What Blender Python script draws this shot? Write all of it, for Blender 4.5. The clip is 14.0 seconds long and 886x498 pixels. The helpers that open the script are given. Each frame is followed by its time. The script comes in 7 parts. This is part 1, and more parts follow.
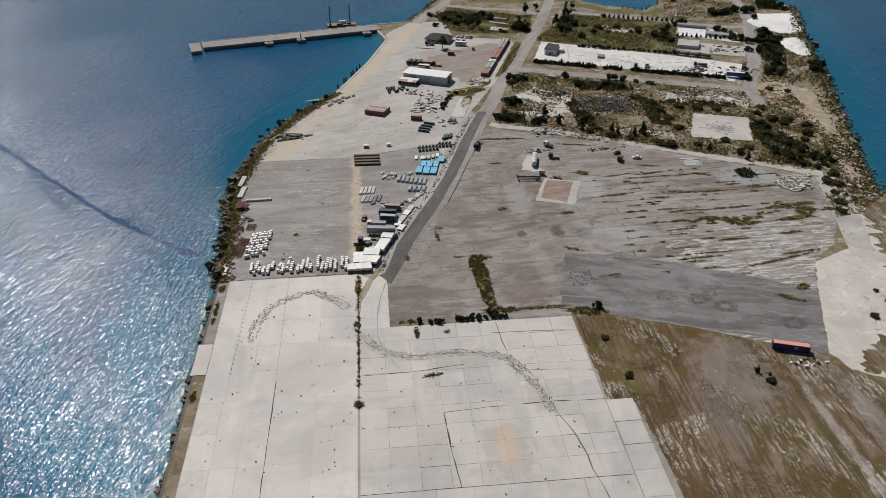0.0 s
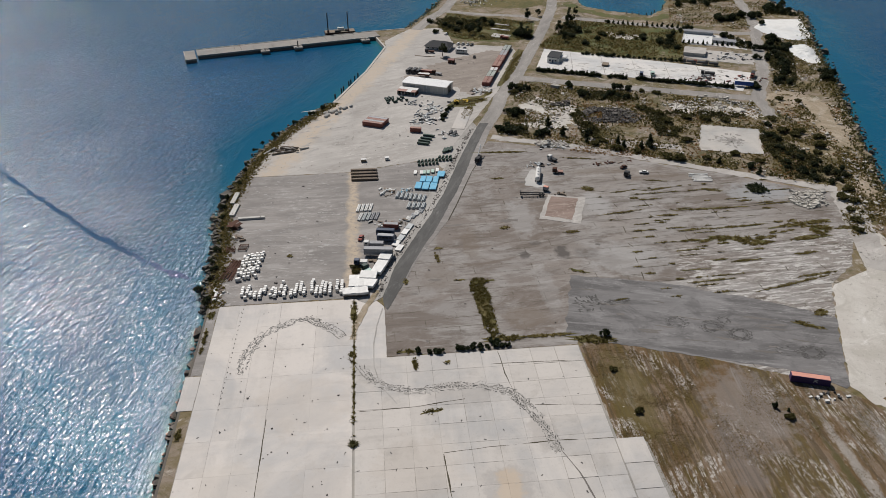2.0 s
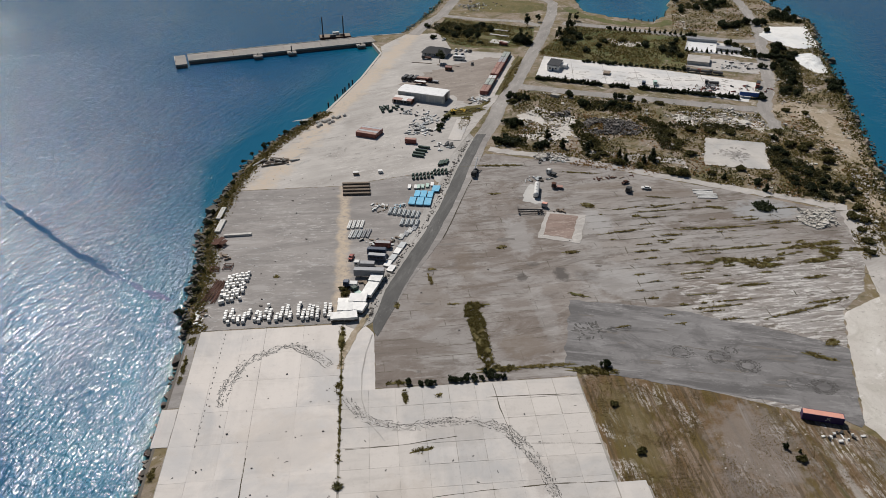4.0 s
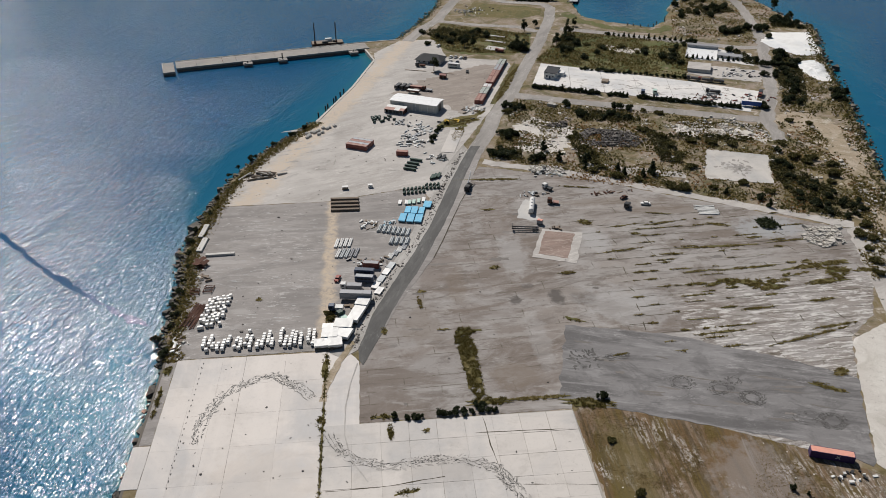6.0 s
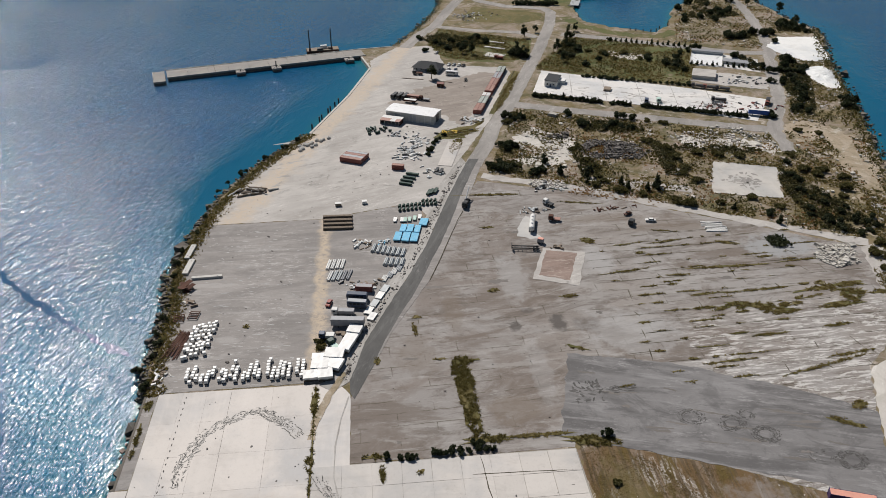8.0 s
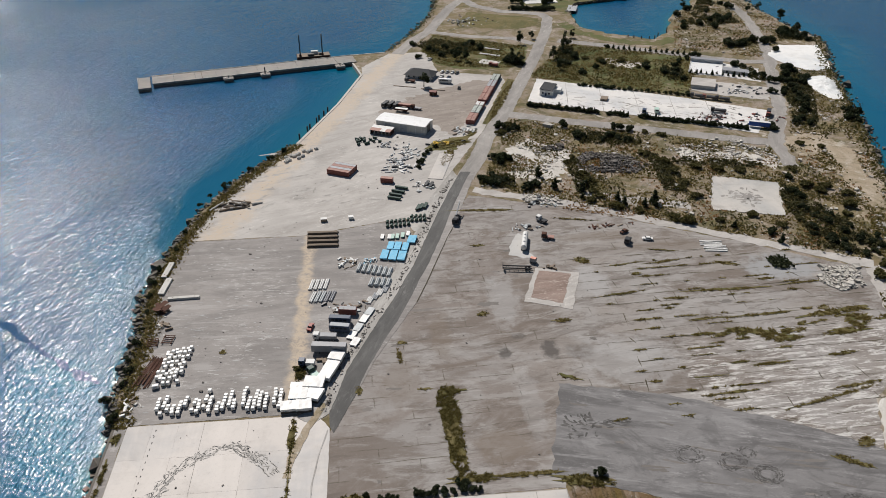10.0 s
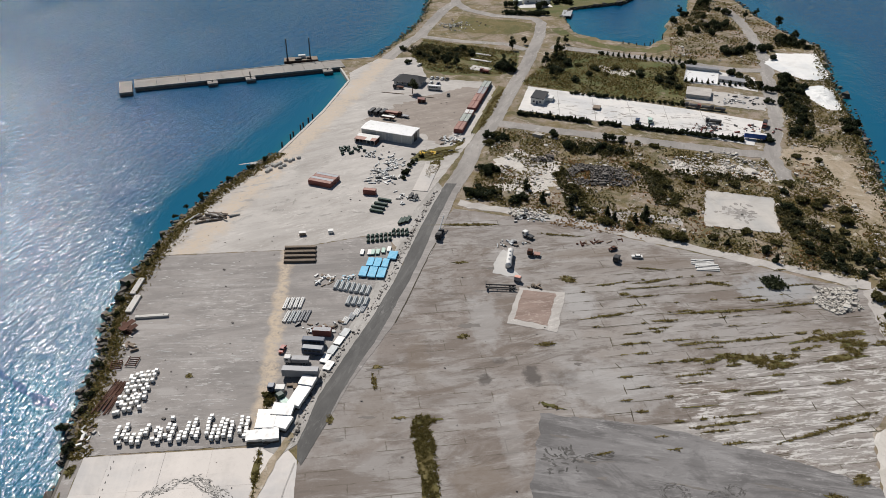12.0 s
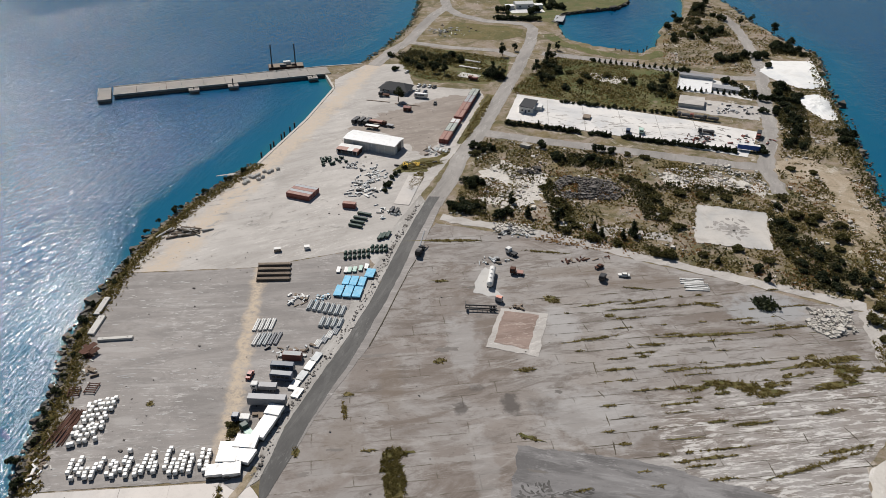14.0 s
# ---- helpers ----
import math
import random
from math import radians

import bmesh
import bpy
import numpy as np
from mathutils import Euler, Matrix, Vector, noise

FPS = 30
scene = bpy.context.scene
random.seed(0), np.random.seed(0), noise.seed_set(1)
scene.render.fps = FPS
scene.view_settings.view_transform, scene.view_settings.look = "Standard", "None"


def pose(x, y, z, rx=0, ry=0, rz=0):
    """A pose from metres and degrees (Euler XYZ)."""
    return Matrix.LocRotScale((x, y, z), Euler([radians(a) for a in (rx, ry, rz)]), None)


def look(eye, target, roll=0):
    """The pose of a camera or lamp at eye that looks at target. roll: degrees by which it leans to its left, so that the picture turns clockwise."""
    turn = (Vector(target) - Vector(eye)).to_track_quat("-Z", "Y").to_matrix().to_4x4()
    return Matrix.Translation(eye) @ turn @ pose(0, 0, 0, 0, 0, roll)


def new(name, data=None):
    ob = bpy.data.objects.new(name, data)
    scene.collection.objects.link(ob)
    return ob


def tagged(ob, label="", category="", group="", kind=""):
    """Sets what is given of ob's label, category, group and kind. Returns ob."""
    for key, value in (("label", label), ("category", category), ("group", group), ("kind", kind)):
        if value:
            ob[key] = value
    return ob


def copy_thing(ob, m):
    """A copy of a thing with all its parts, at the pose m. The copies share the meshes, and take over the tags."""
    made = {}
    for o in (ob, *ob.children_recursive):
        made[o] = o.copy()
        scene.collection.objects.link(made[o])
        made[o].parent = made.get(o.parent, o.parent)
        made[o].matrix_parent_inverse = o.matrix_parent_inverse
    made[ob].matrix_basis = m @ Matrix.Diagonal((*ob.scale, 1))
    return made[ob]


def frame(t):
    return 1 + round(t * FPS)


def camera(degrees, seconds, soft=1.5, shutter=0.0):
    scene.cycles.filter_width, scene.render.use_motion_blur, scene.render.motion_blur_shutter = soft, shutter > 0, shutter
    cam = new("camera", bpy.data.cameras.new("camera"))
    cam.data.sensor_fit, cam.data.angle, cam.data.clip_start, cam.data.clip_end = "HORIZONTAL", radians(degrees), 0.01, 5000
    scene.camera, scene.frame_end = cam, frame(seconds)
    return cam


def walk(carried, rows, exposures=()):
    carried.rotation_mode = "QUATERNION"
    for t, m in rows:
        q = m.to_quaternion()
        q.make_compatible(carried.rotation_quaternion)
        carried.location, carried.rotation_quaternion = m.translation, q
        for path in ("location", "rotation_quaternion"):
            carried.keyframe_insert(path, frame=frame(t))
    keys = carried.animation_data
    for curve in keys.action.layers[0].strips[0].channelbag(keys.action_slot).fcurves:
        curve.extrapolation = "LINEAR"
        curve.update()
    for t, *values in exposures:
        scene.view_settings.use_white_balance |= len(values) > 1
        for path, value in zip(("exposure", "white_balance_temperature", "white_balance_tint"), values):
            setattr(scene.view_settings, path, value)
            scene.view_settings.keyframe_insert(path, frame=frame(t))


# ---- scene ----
cam = camera(60.0, 14.0, 0.8)
PATH = [
    (0, (-3.511, 1.535, 170.792), (-3.355, 3.233, 169.747), -0.4),
    (0.5, (-2.873, 5.507, 170.856), (-2.718, 7.205, 169.811), -0.5),
    (1, (-2.412, 9.666, 170.909), (-2.257, 11.365, 169.865), -0.5),
    (1.5, (-1.915, 13.617, 171.102), (-1.761, 15.315, 170.057), -0.5),
    (2, (-1.404, 17.934, 171.159), (-1.251, 19.633, 170.115), -0.5),
    (2.5, (-0.791, 21.941, 171.261), (-0.638, 23.639, 170.217), -0.5),
    (3, (-0.069, 26.332, 171.281), (0.086, 28.03, 170.236), -0.3),
    (5.5, (6.344, 45.472, 171.518), (6.5, 47.17, 170.472), -0.0),
    (6, (7.471, 49.521, 171.479), (7.627, 51.219, 170.434), -0.1),
    (6.5, (8.533, 53.366, 171.562), (8.687, 55.064, 170.517), -0.2),
    (7, (9.393, 57.643, 171.661), (9.548, 59.341, 170.615), -0.3),
    (7.5, (10.209, 61.541, 171.75), (10.362, 63.239, 170.704), -0.3),
    (8, (11.056, 65.712, 171.851), (11.208, 67.41, 170.805), -0.4),
    (10.5, (18.135, 83.933, 171.657), (18.294, 85.631, 170.612), 0.2),
    (11, (20.073, 87.225, 171.614), (20.233, 88.923, 170.569), 0.4),
    (11.5, (22.197, 90.558, 171.647), (22.358, 92.256, 170.602), 0.5),
    (12, (24.399, 93.849, 171.436), (24.561, 95.546, 170.391), 0.6),
    (12.5, (26.752, 97.149, 171.055), (26.914, 98.847, 170.011), 0.6),
    (13, (29.051, 100.423, 170.912), (29.215, 102.122, 169.87), 0.7),
    (13.5, (31.252, 103.753, 170.828), (31.416, 105.452, 169.785), 0.7),
    (14, (33.475, 106.878, 170.856), (33.64, 108.577, 169.814), 0.8),
]
walk(cam, [(t, look(eye, target, roll)) for t, eye, target, roll in PATH], [(0, -0.26), (3.5, -0.18), (7, -0.07), (14, 0.05)])

from mathutils.geometry import delaunay_2d_cdt

# ---- world and sun ----
SUN_EL, SUN_AZ = radians(47), radians(-20)      # azimuth from +y towards +x
sun_from = Vector((math.sin(SUN_AZ) * math.cos(SUN_EL), math.cos(SUN_AZ) * math.cos(SUN_EL), math.sin(SUN_EL)))
world = bpy.data.worlds.new("sky")
scene.world = world
world.use_nodes = True
wn = world.node_tree.nodes
sky = wn.new("ShaderNodeTexSky")
sky.sky_type, sky.sun_disc = "NISHITA", False
sky.sun_elevation, sky.sun_rotation = SUN_EL, SUN_AZ
sky.air_density, sky.dust_density, sky.ozone_density = 1.0, 0.3, 1.5
world.node_tree.links.new(sky.outputs[0], wn["Background"].inputs[0])
wn["Background"].inputs[1].default_value = 0.046
sun = new("sun", bpy.data.lights.new("sun", "SUN"))
sun.data.energy, sun.data.angle, sun.data.color = 4.9, radians(0.53), (1.0, 0.952, 0.9)
sun.matrix_world = look(sun_from * 500, (0, 0, 0))


# ---- materials ----
class Nodes:
    """Short hand for building one node material."""

    def __init__(self, name):
        self.m = bpy.data.materials.new(name)
        self.m.use_nodes = True
        self.t = self.m.node_tree
        self.b = self.t.nodes["Principled BSDF"]
        self.pos = self.t.nodes.new("ShaderNodeNewGeometry").outputs["Position"]

    def node(self, kind, **inputs):
        n = self.t.nodes.new(kind)
        for k, v in inputs.items():
            self.put(n.inputs[k.replace("_", " ")], v)
        return n

    def put(self, socket, v):
        if isinstance(v, bpy.types.NodeSocket):
            self.t.links.new(v, socket)
        else:
            socket.default_value = v

    def noise(self, scale, detail=4, rough=0.55, stretch=None, distort=0.0, vec=None):
        v = vec or self.pos
        if stretch:
            mp = self.t.nodes.new("ShaderNodeMapping")
            self.put(mp.inputs["Vector"], v)
            mp.inputs["Rotation"].default_value = (0, 0, radians(stretch[0]))
            mp.vector_type = "TEXTURE"
            mp.inputs["Scale"].default_value = [1 / q for q in stretch[1]]
            v = mp.outputs[0]
        n = self.node("ShaderNodeTexNoise", Vector=v, Scale=scale, Detail=detail, Roughness=rough, Distortion=distort)
        return n.outputs["Fac"]

    def voronoi(self, scale, feature="F1", out="Distance"):
        n = self.node("ShaderNodeTexVoronoi", Vector=self.pos, Scale=scale)
        n.feature = feature
        return n.outputs[out]

    def ramp(self, fac, lo, hi):
        n = self.node("ShaderNodeMapRange", Value=fac)
        n.inputs["From Min"].default_value, n.inputs["From Max"].default_value = lo, hi
        n.interpolation_type = "SMOOTHSTEP"
        return n.outputs[0]

    def mix(self, fac, a, b, mode="MIX"):
        n = self.t.nodes.new("ShaderNodeMix")
        n.data_type, n.blend_type = "RGBA", mode
        self.put(n.inputs[0], fac)
        for s, v in ((n.inputs[6], a), (n.inputs[7], b)):
            self.put(s, (*v, 1) if isinstance(v, tuple) else v)
        return n.outputs[2]

    def math(self, op, a, b=0.0):
        n = self.t.nodes.new("ShaderNodeMath")
        n.operation = op
        self.put(n.inputs[0], a)
        self.put(n.inputs[1], b)
        return n.outputs[0]

    def vary(self, colour, amount=0.15, island=False):
        """Brightness that differs from object to object, or from piece to piece of a joined mesh."""
        r = self.t.nodes.new("ShaderNodeNewGeometry").outputs["Random Per Island"] if island else self.t.nodes.new("ShaderNodeObjectInfo").outputs["Random"]
        n = self.node("ShaderNodeMapRange", Value=r)
        n.inputs["To Min"].default_value, n.inputs["To Max"].default_value = 1 - amount, 1 + amount
        h = self.t.nodes.new("ShaderNodeHueSaturation")
        self.put(h.inputs["Color"], colour)
        self.put(h.inputs["Value"], n.outputs[0])
        return h.outputs[0]

    def done(self, colour, rough=0.9, bump=None, strength=0.4, distance=0.05, metal=0.0, spec=0.3):
        self.put(self.b.inputs["Base Color"], (*colour, 1) if isinstance(colour, tuple) else colour)
        self.put(self.b.inputs["Roughness"], rough)
        self.b.inputs["Metallic"].default_value = metal
        self.b.inputs["Specular IOR Level"].default_value = spec
        if bump is not None:
            n = self.node("ShaderNodeBump", Height=bump, Strength=strength, Distance=distance)
            self.put(self.b.inputs["Normal"], n.outputs[0])
        return self.m


def plain(name, colour, rough=0.6, metal=0.0, wear=0.25, scale=1.5, dirt=(0.12, 0.1, 0.08), island=False, vary=0.08):
    """Paint, metal, wood and plastic: a base colour with dirt and fading."""
    k = Nodes(name)
    c = k.vary(k.mix(k.math("MULTIPLY", k.ramp(k.noise(scale, 5, 0.65), 0.5, 0.75), wear), colour, dirt), vary, island)
    c = k.mix(k.math("MULTIPLY", k.noise(scale * 6, 3), 0.18), c, (0.02, 0.02, 0.02))
    return k.done(c, rough, k.noise(scale * 8, 3), 0.15, 0.02, metal)


def make_concrete(name, light, dark, spots=(), rub=0.0):
    """Weathered concrete: pale and grey clouds, grime, drag marks, and stains (x, y, radius, colour)."""
    k = Nodes(name)
    grey = tuple(v * 0.8 + 0.02 for v in (light[0] * 0.93, light[1] * 0.97, light[2] * 1.02))
    c = k.mix(k.ramp(k.noise(0.03, 6, 0.62, None, 0.5), 0.4, 0.66), light, grey)
    c = k.mix(k.math("MULTIPLY", k.ramp(k.noise(0.085, 6, 0.68, None, 0.6), 0.5, 0.72), 0.5), c, dark)
    c = k.mix(k.math("MULTIPLY", k.ramp(k.noise(0.35, 6, 0.7), 0.5, 0.8), 0.4), c, dark)
    c = k.mix(k.math("MULTIPLY", k.ramp(k.noise(0.14, 4, 0.6, (0, (0.25, 1.6, 1))), 0.52, 0.75), 0.25), c, tuple(v * 0.75 for v in dark))
    c = k.mix(k.math("MULTIPLY", k.ramp(k.noise(0.07, 5, 0.65, (90, (0.2, 1.3, 1))), 0.5, 0.7), 0.45), c, tuple(min(v * 1.1, 0.8) for v in light))
    c = k.mix(k.math("MULTIPLY", k.ramp(k.noise(0.9, 6, 0.8), 0.56, 0.74), 0.3 + rub), c, tuple(v * 0.7 for v in dark))
    c = k.mix(k.math("MULTIPLY", k.ramp(k.noise(2.6, 4, 0.7), 0.62, 0.78), 0.35), c, tuple(v * 0.5 for v in dark))
    c = stains(k, c, spots)
    return k.done(k.vary(c, 0.04 + rub * 0.1), 0.93, k.noise(1.5, 6, 0.7), 0.35, 0.06)


def stains(k, c, spots):
    """Spilt and worn patches with a cloudy edge: x, y, length, width, strength, colour."""
    if not spots:
        return c
    xyz = k.node("ShaderNodeSeparateXYZ", Vector=k.pos)
    ragged_edge = k.math("MULTIPLY", k.math("SUBTRACT", k.noise(0.22, 6, 0.68), 0.5), 2.0)
    for x, y, l, w, f, colour in spots:
        u = k.math("DIVIDE", k.math("SUBTRACT", xyz.outputs[0], x), l / 2)
        v = k.math("DIVIDE", k.math("SUBTRACT", xyz.outputs[1], y), w / 2)
        r = k.math("SQRT", k.math("ADD", k.math("MULTIPLY", u, u), k.math("MULTIPLY", v, v)))
        m = k.math("SUBTRACT", 1.0, k.ramp(k.math("ADD", r, ragged_edge), 0.55, 1.1))
        c = k.mix(k.math("MULTIPLY", m, f), c, colour)
    return c


def make_asphalt(name, base, pale, dark, turn=0, streak=0.5, soil=(0.2, 0.16, 0.11), band=None):
    """Old tarmac, streaked along one direction, with pale worn and dark oily places."""
    k = Nodes(name)
    c = k.mix(k.ramp(k.noise(0.03, 5, 0.6), 0.35, 0.68), base, tuple(v * 1.18 for v in base))
    c = k.mix(k.math("MULTIPLY", k.ramp(k.noise(0.09, 6, 0.65, (turn, (0.3, 1.3, 1)), 0.9), 0.44, 0.62), streak), c, dark)
    c = k.mix(k.math("MULTIPLY", k.ramp(k.noise(0.16, 6, 0.7, (turn, (0.25, 1.5, 1)), 0.6), 0.5, 0.64), streak), c, pale)
    c = k.mix(k.math("MULTIPLY", k.ramp(k.noise(0.8, 5, 0.75), 0.58, 0.75), 0.5), c, pale)
    c = k.mix(k.math("MULTIPLY", k.ramp(k.noise(0.11, 6, 0.75), 0.58, 0.76), 0.45), c, soil)
    c = k.mix(k.math("MULTIPLY", k.ramp(k.noise(0.022, 6, 0.7, (turn, (0.5, 1.2, 1)), 0.8), 0.5, 0.7), 0.55), c, tuple(v * 0.95 for v in dark))
    c = k.mix(k.math("MULTIPLY", k.ramp(k.noise(0.45, 5, 0.75, (turn, (0.35, 1.5, 1))), 0.55, 0.7), 0.6), c, dark)
    c = k.mix(k.math("MULTIPLY", k.ramp(k.noise(3.0, 4, 0.7), 0.58, 0.75), 0.6), c, dark)
    c = k.mix(k.math("MULTIPLY", k.ramp(k.noise(1.9, 4, 0.75), 0.6, 0.72), 0.7), c, pale)
    blot = k.ramp(k.noise(0.045, 8, 0.74, None, 0.8), 0.5, 0.6)
    c = k.mix(k.math("MULTIPLY", blot, streak * 0.75), c, tuple(v * 1.08 for v in dark))
    scuff = k.math("MULTIPLY", k.ramp(k.noise(0.04, 5, 0.65), 0.46, 0.6), k.ramp(k.noise(0.4, 8, 0.82, (turn, (0.4, 1.4, 1))), 0.53, 0.59))
    c = k.mix(k.math("MULTIPLY", scuff, 0.8), c, tuple(v * 1.12 for v in pale))
    if band:
        x0, y0, angle, half, tint = band
        xyz = k.node("ShaderNodeSeparateXYZ", Vector=k.pos)
        u = k.math("ADD", k.math("MULTIPLY", k.math("SUBTRACT", xyz.outputs[0], x0), math.cos(radians(angle))), k.math("MULTIPLY", k.math("SUBTRACT", xyz.outputs[1], y0), math.sin(radians(angle))))
        u = k.math("ABSOLUTE", k.math("ADD", u, k.math("MULTIPLY", k.math("SUBTRACT", k.noise(0.13, 6, 0.65), 0.5), half * 2.6)))
        fac = k.math("SUBTRACT", 1.0, k.ramp(u, half * 0.25, half * 1.15))
        c = k.mix(k.math("MULTIPLY", fac, k.ramp(k.noise(0.5, 5, 0.75), 0.25, 0.6)), c, tint)
    return k.done(c, 0.92, k.noise(2.0, 6, 0.75), 0.4, 0.06)


def make_plain():
    """Old tarmac laid in long lanes: greyed, bleached towards the east, browned and oily in the west."""
    k = Nodes("old_tarmac")
    xyz = k.node("ShaderNodeSeparateXYZ", Vector=k.pos)
    east = k.ramp(k.math("ADD", xyz.outputs[0], k.math("MULTIPLY", k.noise(0.03, 4), 50.0)), 70.0, 125.0)
    c = k.mix(east, (0.212, 0.181, 0.159), (0.268, 0.24, 0.216))
    c = k.mix(k.math("MULTIPLY", k.ramp(k.noise(0.024, 7, 0.68, None, 0.7), 0.42, 0.58), 0.75), c, (0.315, 0.298, 0.282))
    c = k.mix(k.math("MULTIPLY", k.ramp(k.noise(0.04, 8, 0.74, (6, (0.6, 1.2, 1)), 0.9), 0.48, 0.6), 0.8), c, (0.148, 0.118, 0.096))
    c = k.mix(k.math("MULTIPLY", k.ramp(k.noise(0.11, 8, 0.76, (4, (0.4, 1.3, 1)), 0.8), 0.5, 0.61), 0.65), c, (0.12, 0.097, 0.08))
    c = k.mix(k.math("MULTIPLY", k.ramp(k.noise(0.09, 8, 0.76, (4, (0.35, 1.3, 1)), 0.8), 0.52, 0.62), 0.55), c, (0.36, 0.342, 0.32))
    lane = k.t.nodes.new("ShaderNodeTexBrick")
    turned = k.t.nodes.new("ShaderNodeMapping")
    turned.inputs["Rotation"].default_value = (0, 0, radians(-2.6))
    wobble = k.t.nodes.new("ShaderNodeVectorMath")
    wobble.operation = "ADD"
    k.put(wobble.inputs[0], k.pos)
    k.put(wobble.inputs[1], k.math("MULTIPLY", k.noise(0.25, 5, 0.7), 1.0))
    k.put(turned.inputs["Vector"], wobble.outputs[0])
    k.put(lane.inputs["Vector"], turned.outputs[0])
    for key, v in (("Scale", 1.0), ("Brick Width", 24.0), ("Row Height", 5.6), ("Mortar Size", 0.3), ("Mortar Smooth", 1.0)):
        lane.inputs[key].default_value = v
    lane.inputs["Color1"].default_value, lane.inputs["Color2"].default_value, lane.inputs["Mortar"].default_value = (0, 0, 0, 1), (1, 1, 1, 1), (0.5, 0.5, 0.5, 1)
    c = k.mix(k.math("MULTIPLY", lane.outputs["Color"], 0.28), c, (0.19, 0.172, 0.158))
    gap = k.math("MULTIPLY", lane.outputs["Fac"], k.ramp(k.noise(0.08, 6, 0.7), 0.46, 0.58))
    c = k.mix(k.math("MULTIPLY", gap, 0.85), c, (0.085, 0.072, 0.05))
    c = k.mix(k.math("MULTIPLY", k.ramp(k.noise(0.3, 7, 0.75, (3, (0.3, 1.6, 1)), 0.5), 0.55, 0.7), 0.6), c, (0.135, 0.112, 0.096))
    c = k.mix(k.math("MULTIPLY", k.ramp(k.noise(0.2, 7, 0.75, (3, (0.28, 1.5, 1)), 0.5), 0.55, 0.68), 0.5), c, (0.40, 0.385, 0.365))
    c = k.mix(k.math("MULTIPLY", k.ramp(k.noise(1.1, 6, 0.8), 0.57, 0.72), 0.45), c, (0.12, 0.1, 0.085))
    c = k.mix(k.math("MULTIPLY", k.ramp(k.noise(1.7, 5, 0.8), 0.6, 0.72), 0.5), c, (0.42, 0.395, 0.365))
    # top coat worn off: white stone shows in flecks along the lanes
    edge = k.math("MULTIPLY", k.math("SUBTRACT", k.noise(0.07, 6, 0.65), 0.5), 60.0)
    south = k.math("SUBTRACT", 1.0, k.ramp(k.math("ADD", xyz.outputs[1], k.math("ADD", edge, k.math("MULTIPLY", xyz.outputs[0], -0.14))), 256.0, 276.0))
    worn = k.math("MULTIPLY", south, k.ramp(k.math("ADD", xyz.outputs[0], edge), 112.0, 124.0))
    flecks = k.ramp(k.noise(0.32, 8, 0.82, (3, (0.3, 1.7, 1)), 0.4), 0.51, 0.56)
    c = k.mix(k.math("MULTIPLY", worn, k.math("MULTIPLY", flecks, 0.85)), c, (0.55, 0.53, 0.50))
    oil, pale, brown = (0.085, 0.075, 0.068), (0.37, 0.362, 0.352), (0.165, 0.13, 0.1)
    c = stains(k, c, [(73.8, 288.5, 7, 11, 0.85, oil), (57.3, 287.5, 5, 7, 0.8, oil), (64, 297, 6, 4, 0.5, oil), (36, 300, 9, 30, 0.45, brown), (20, 275, 16, 26, 0.4, brown), (50, 245, 20, 16, 0.55, brown), (84, 287, 12, 10, 0.4, oil), (62, 262, 9, 40, 0.3, pale), (62, 320, 14, 40, 0.45, pale), (180, 333, 36, 22, 0.85, (0.30, 0.30, 0.298)), (100, 330, 14, 26, 0.5, pale), (140, 353, 44, 9, 0.5, brown), (110, 364, 40, 9, 0.5, brown), (100, 280, 40, 30, 0.45, pale)])
    return k.done(c, 0.92, k.noise(2.0, 6, 0.75), 0.4, 0.06)


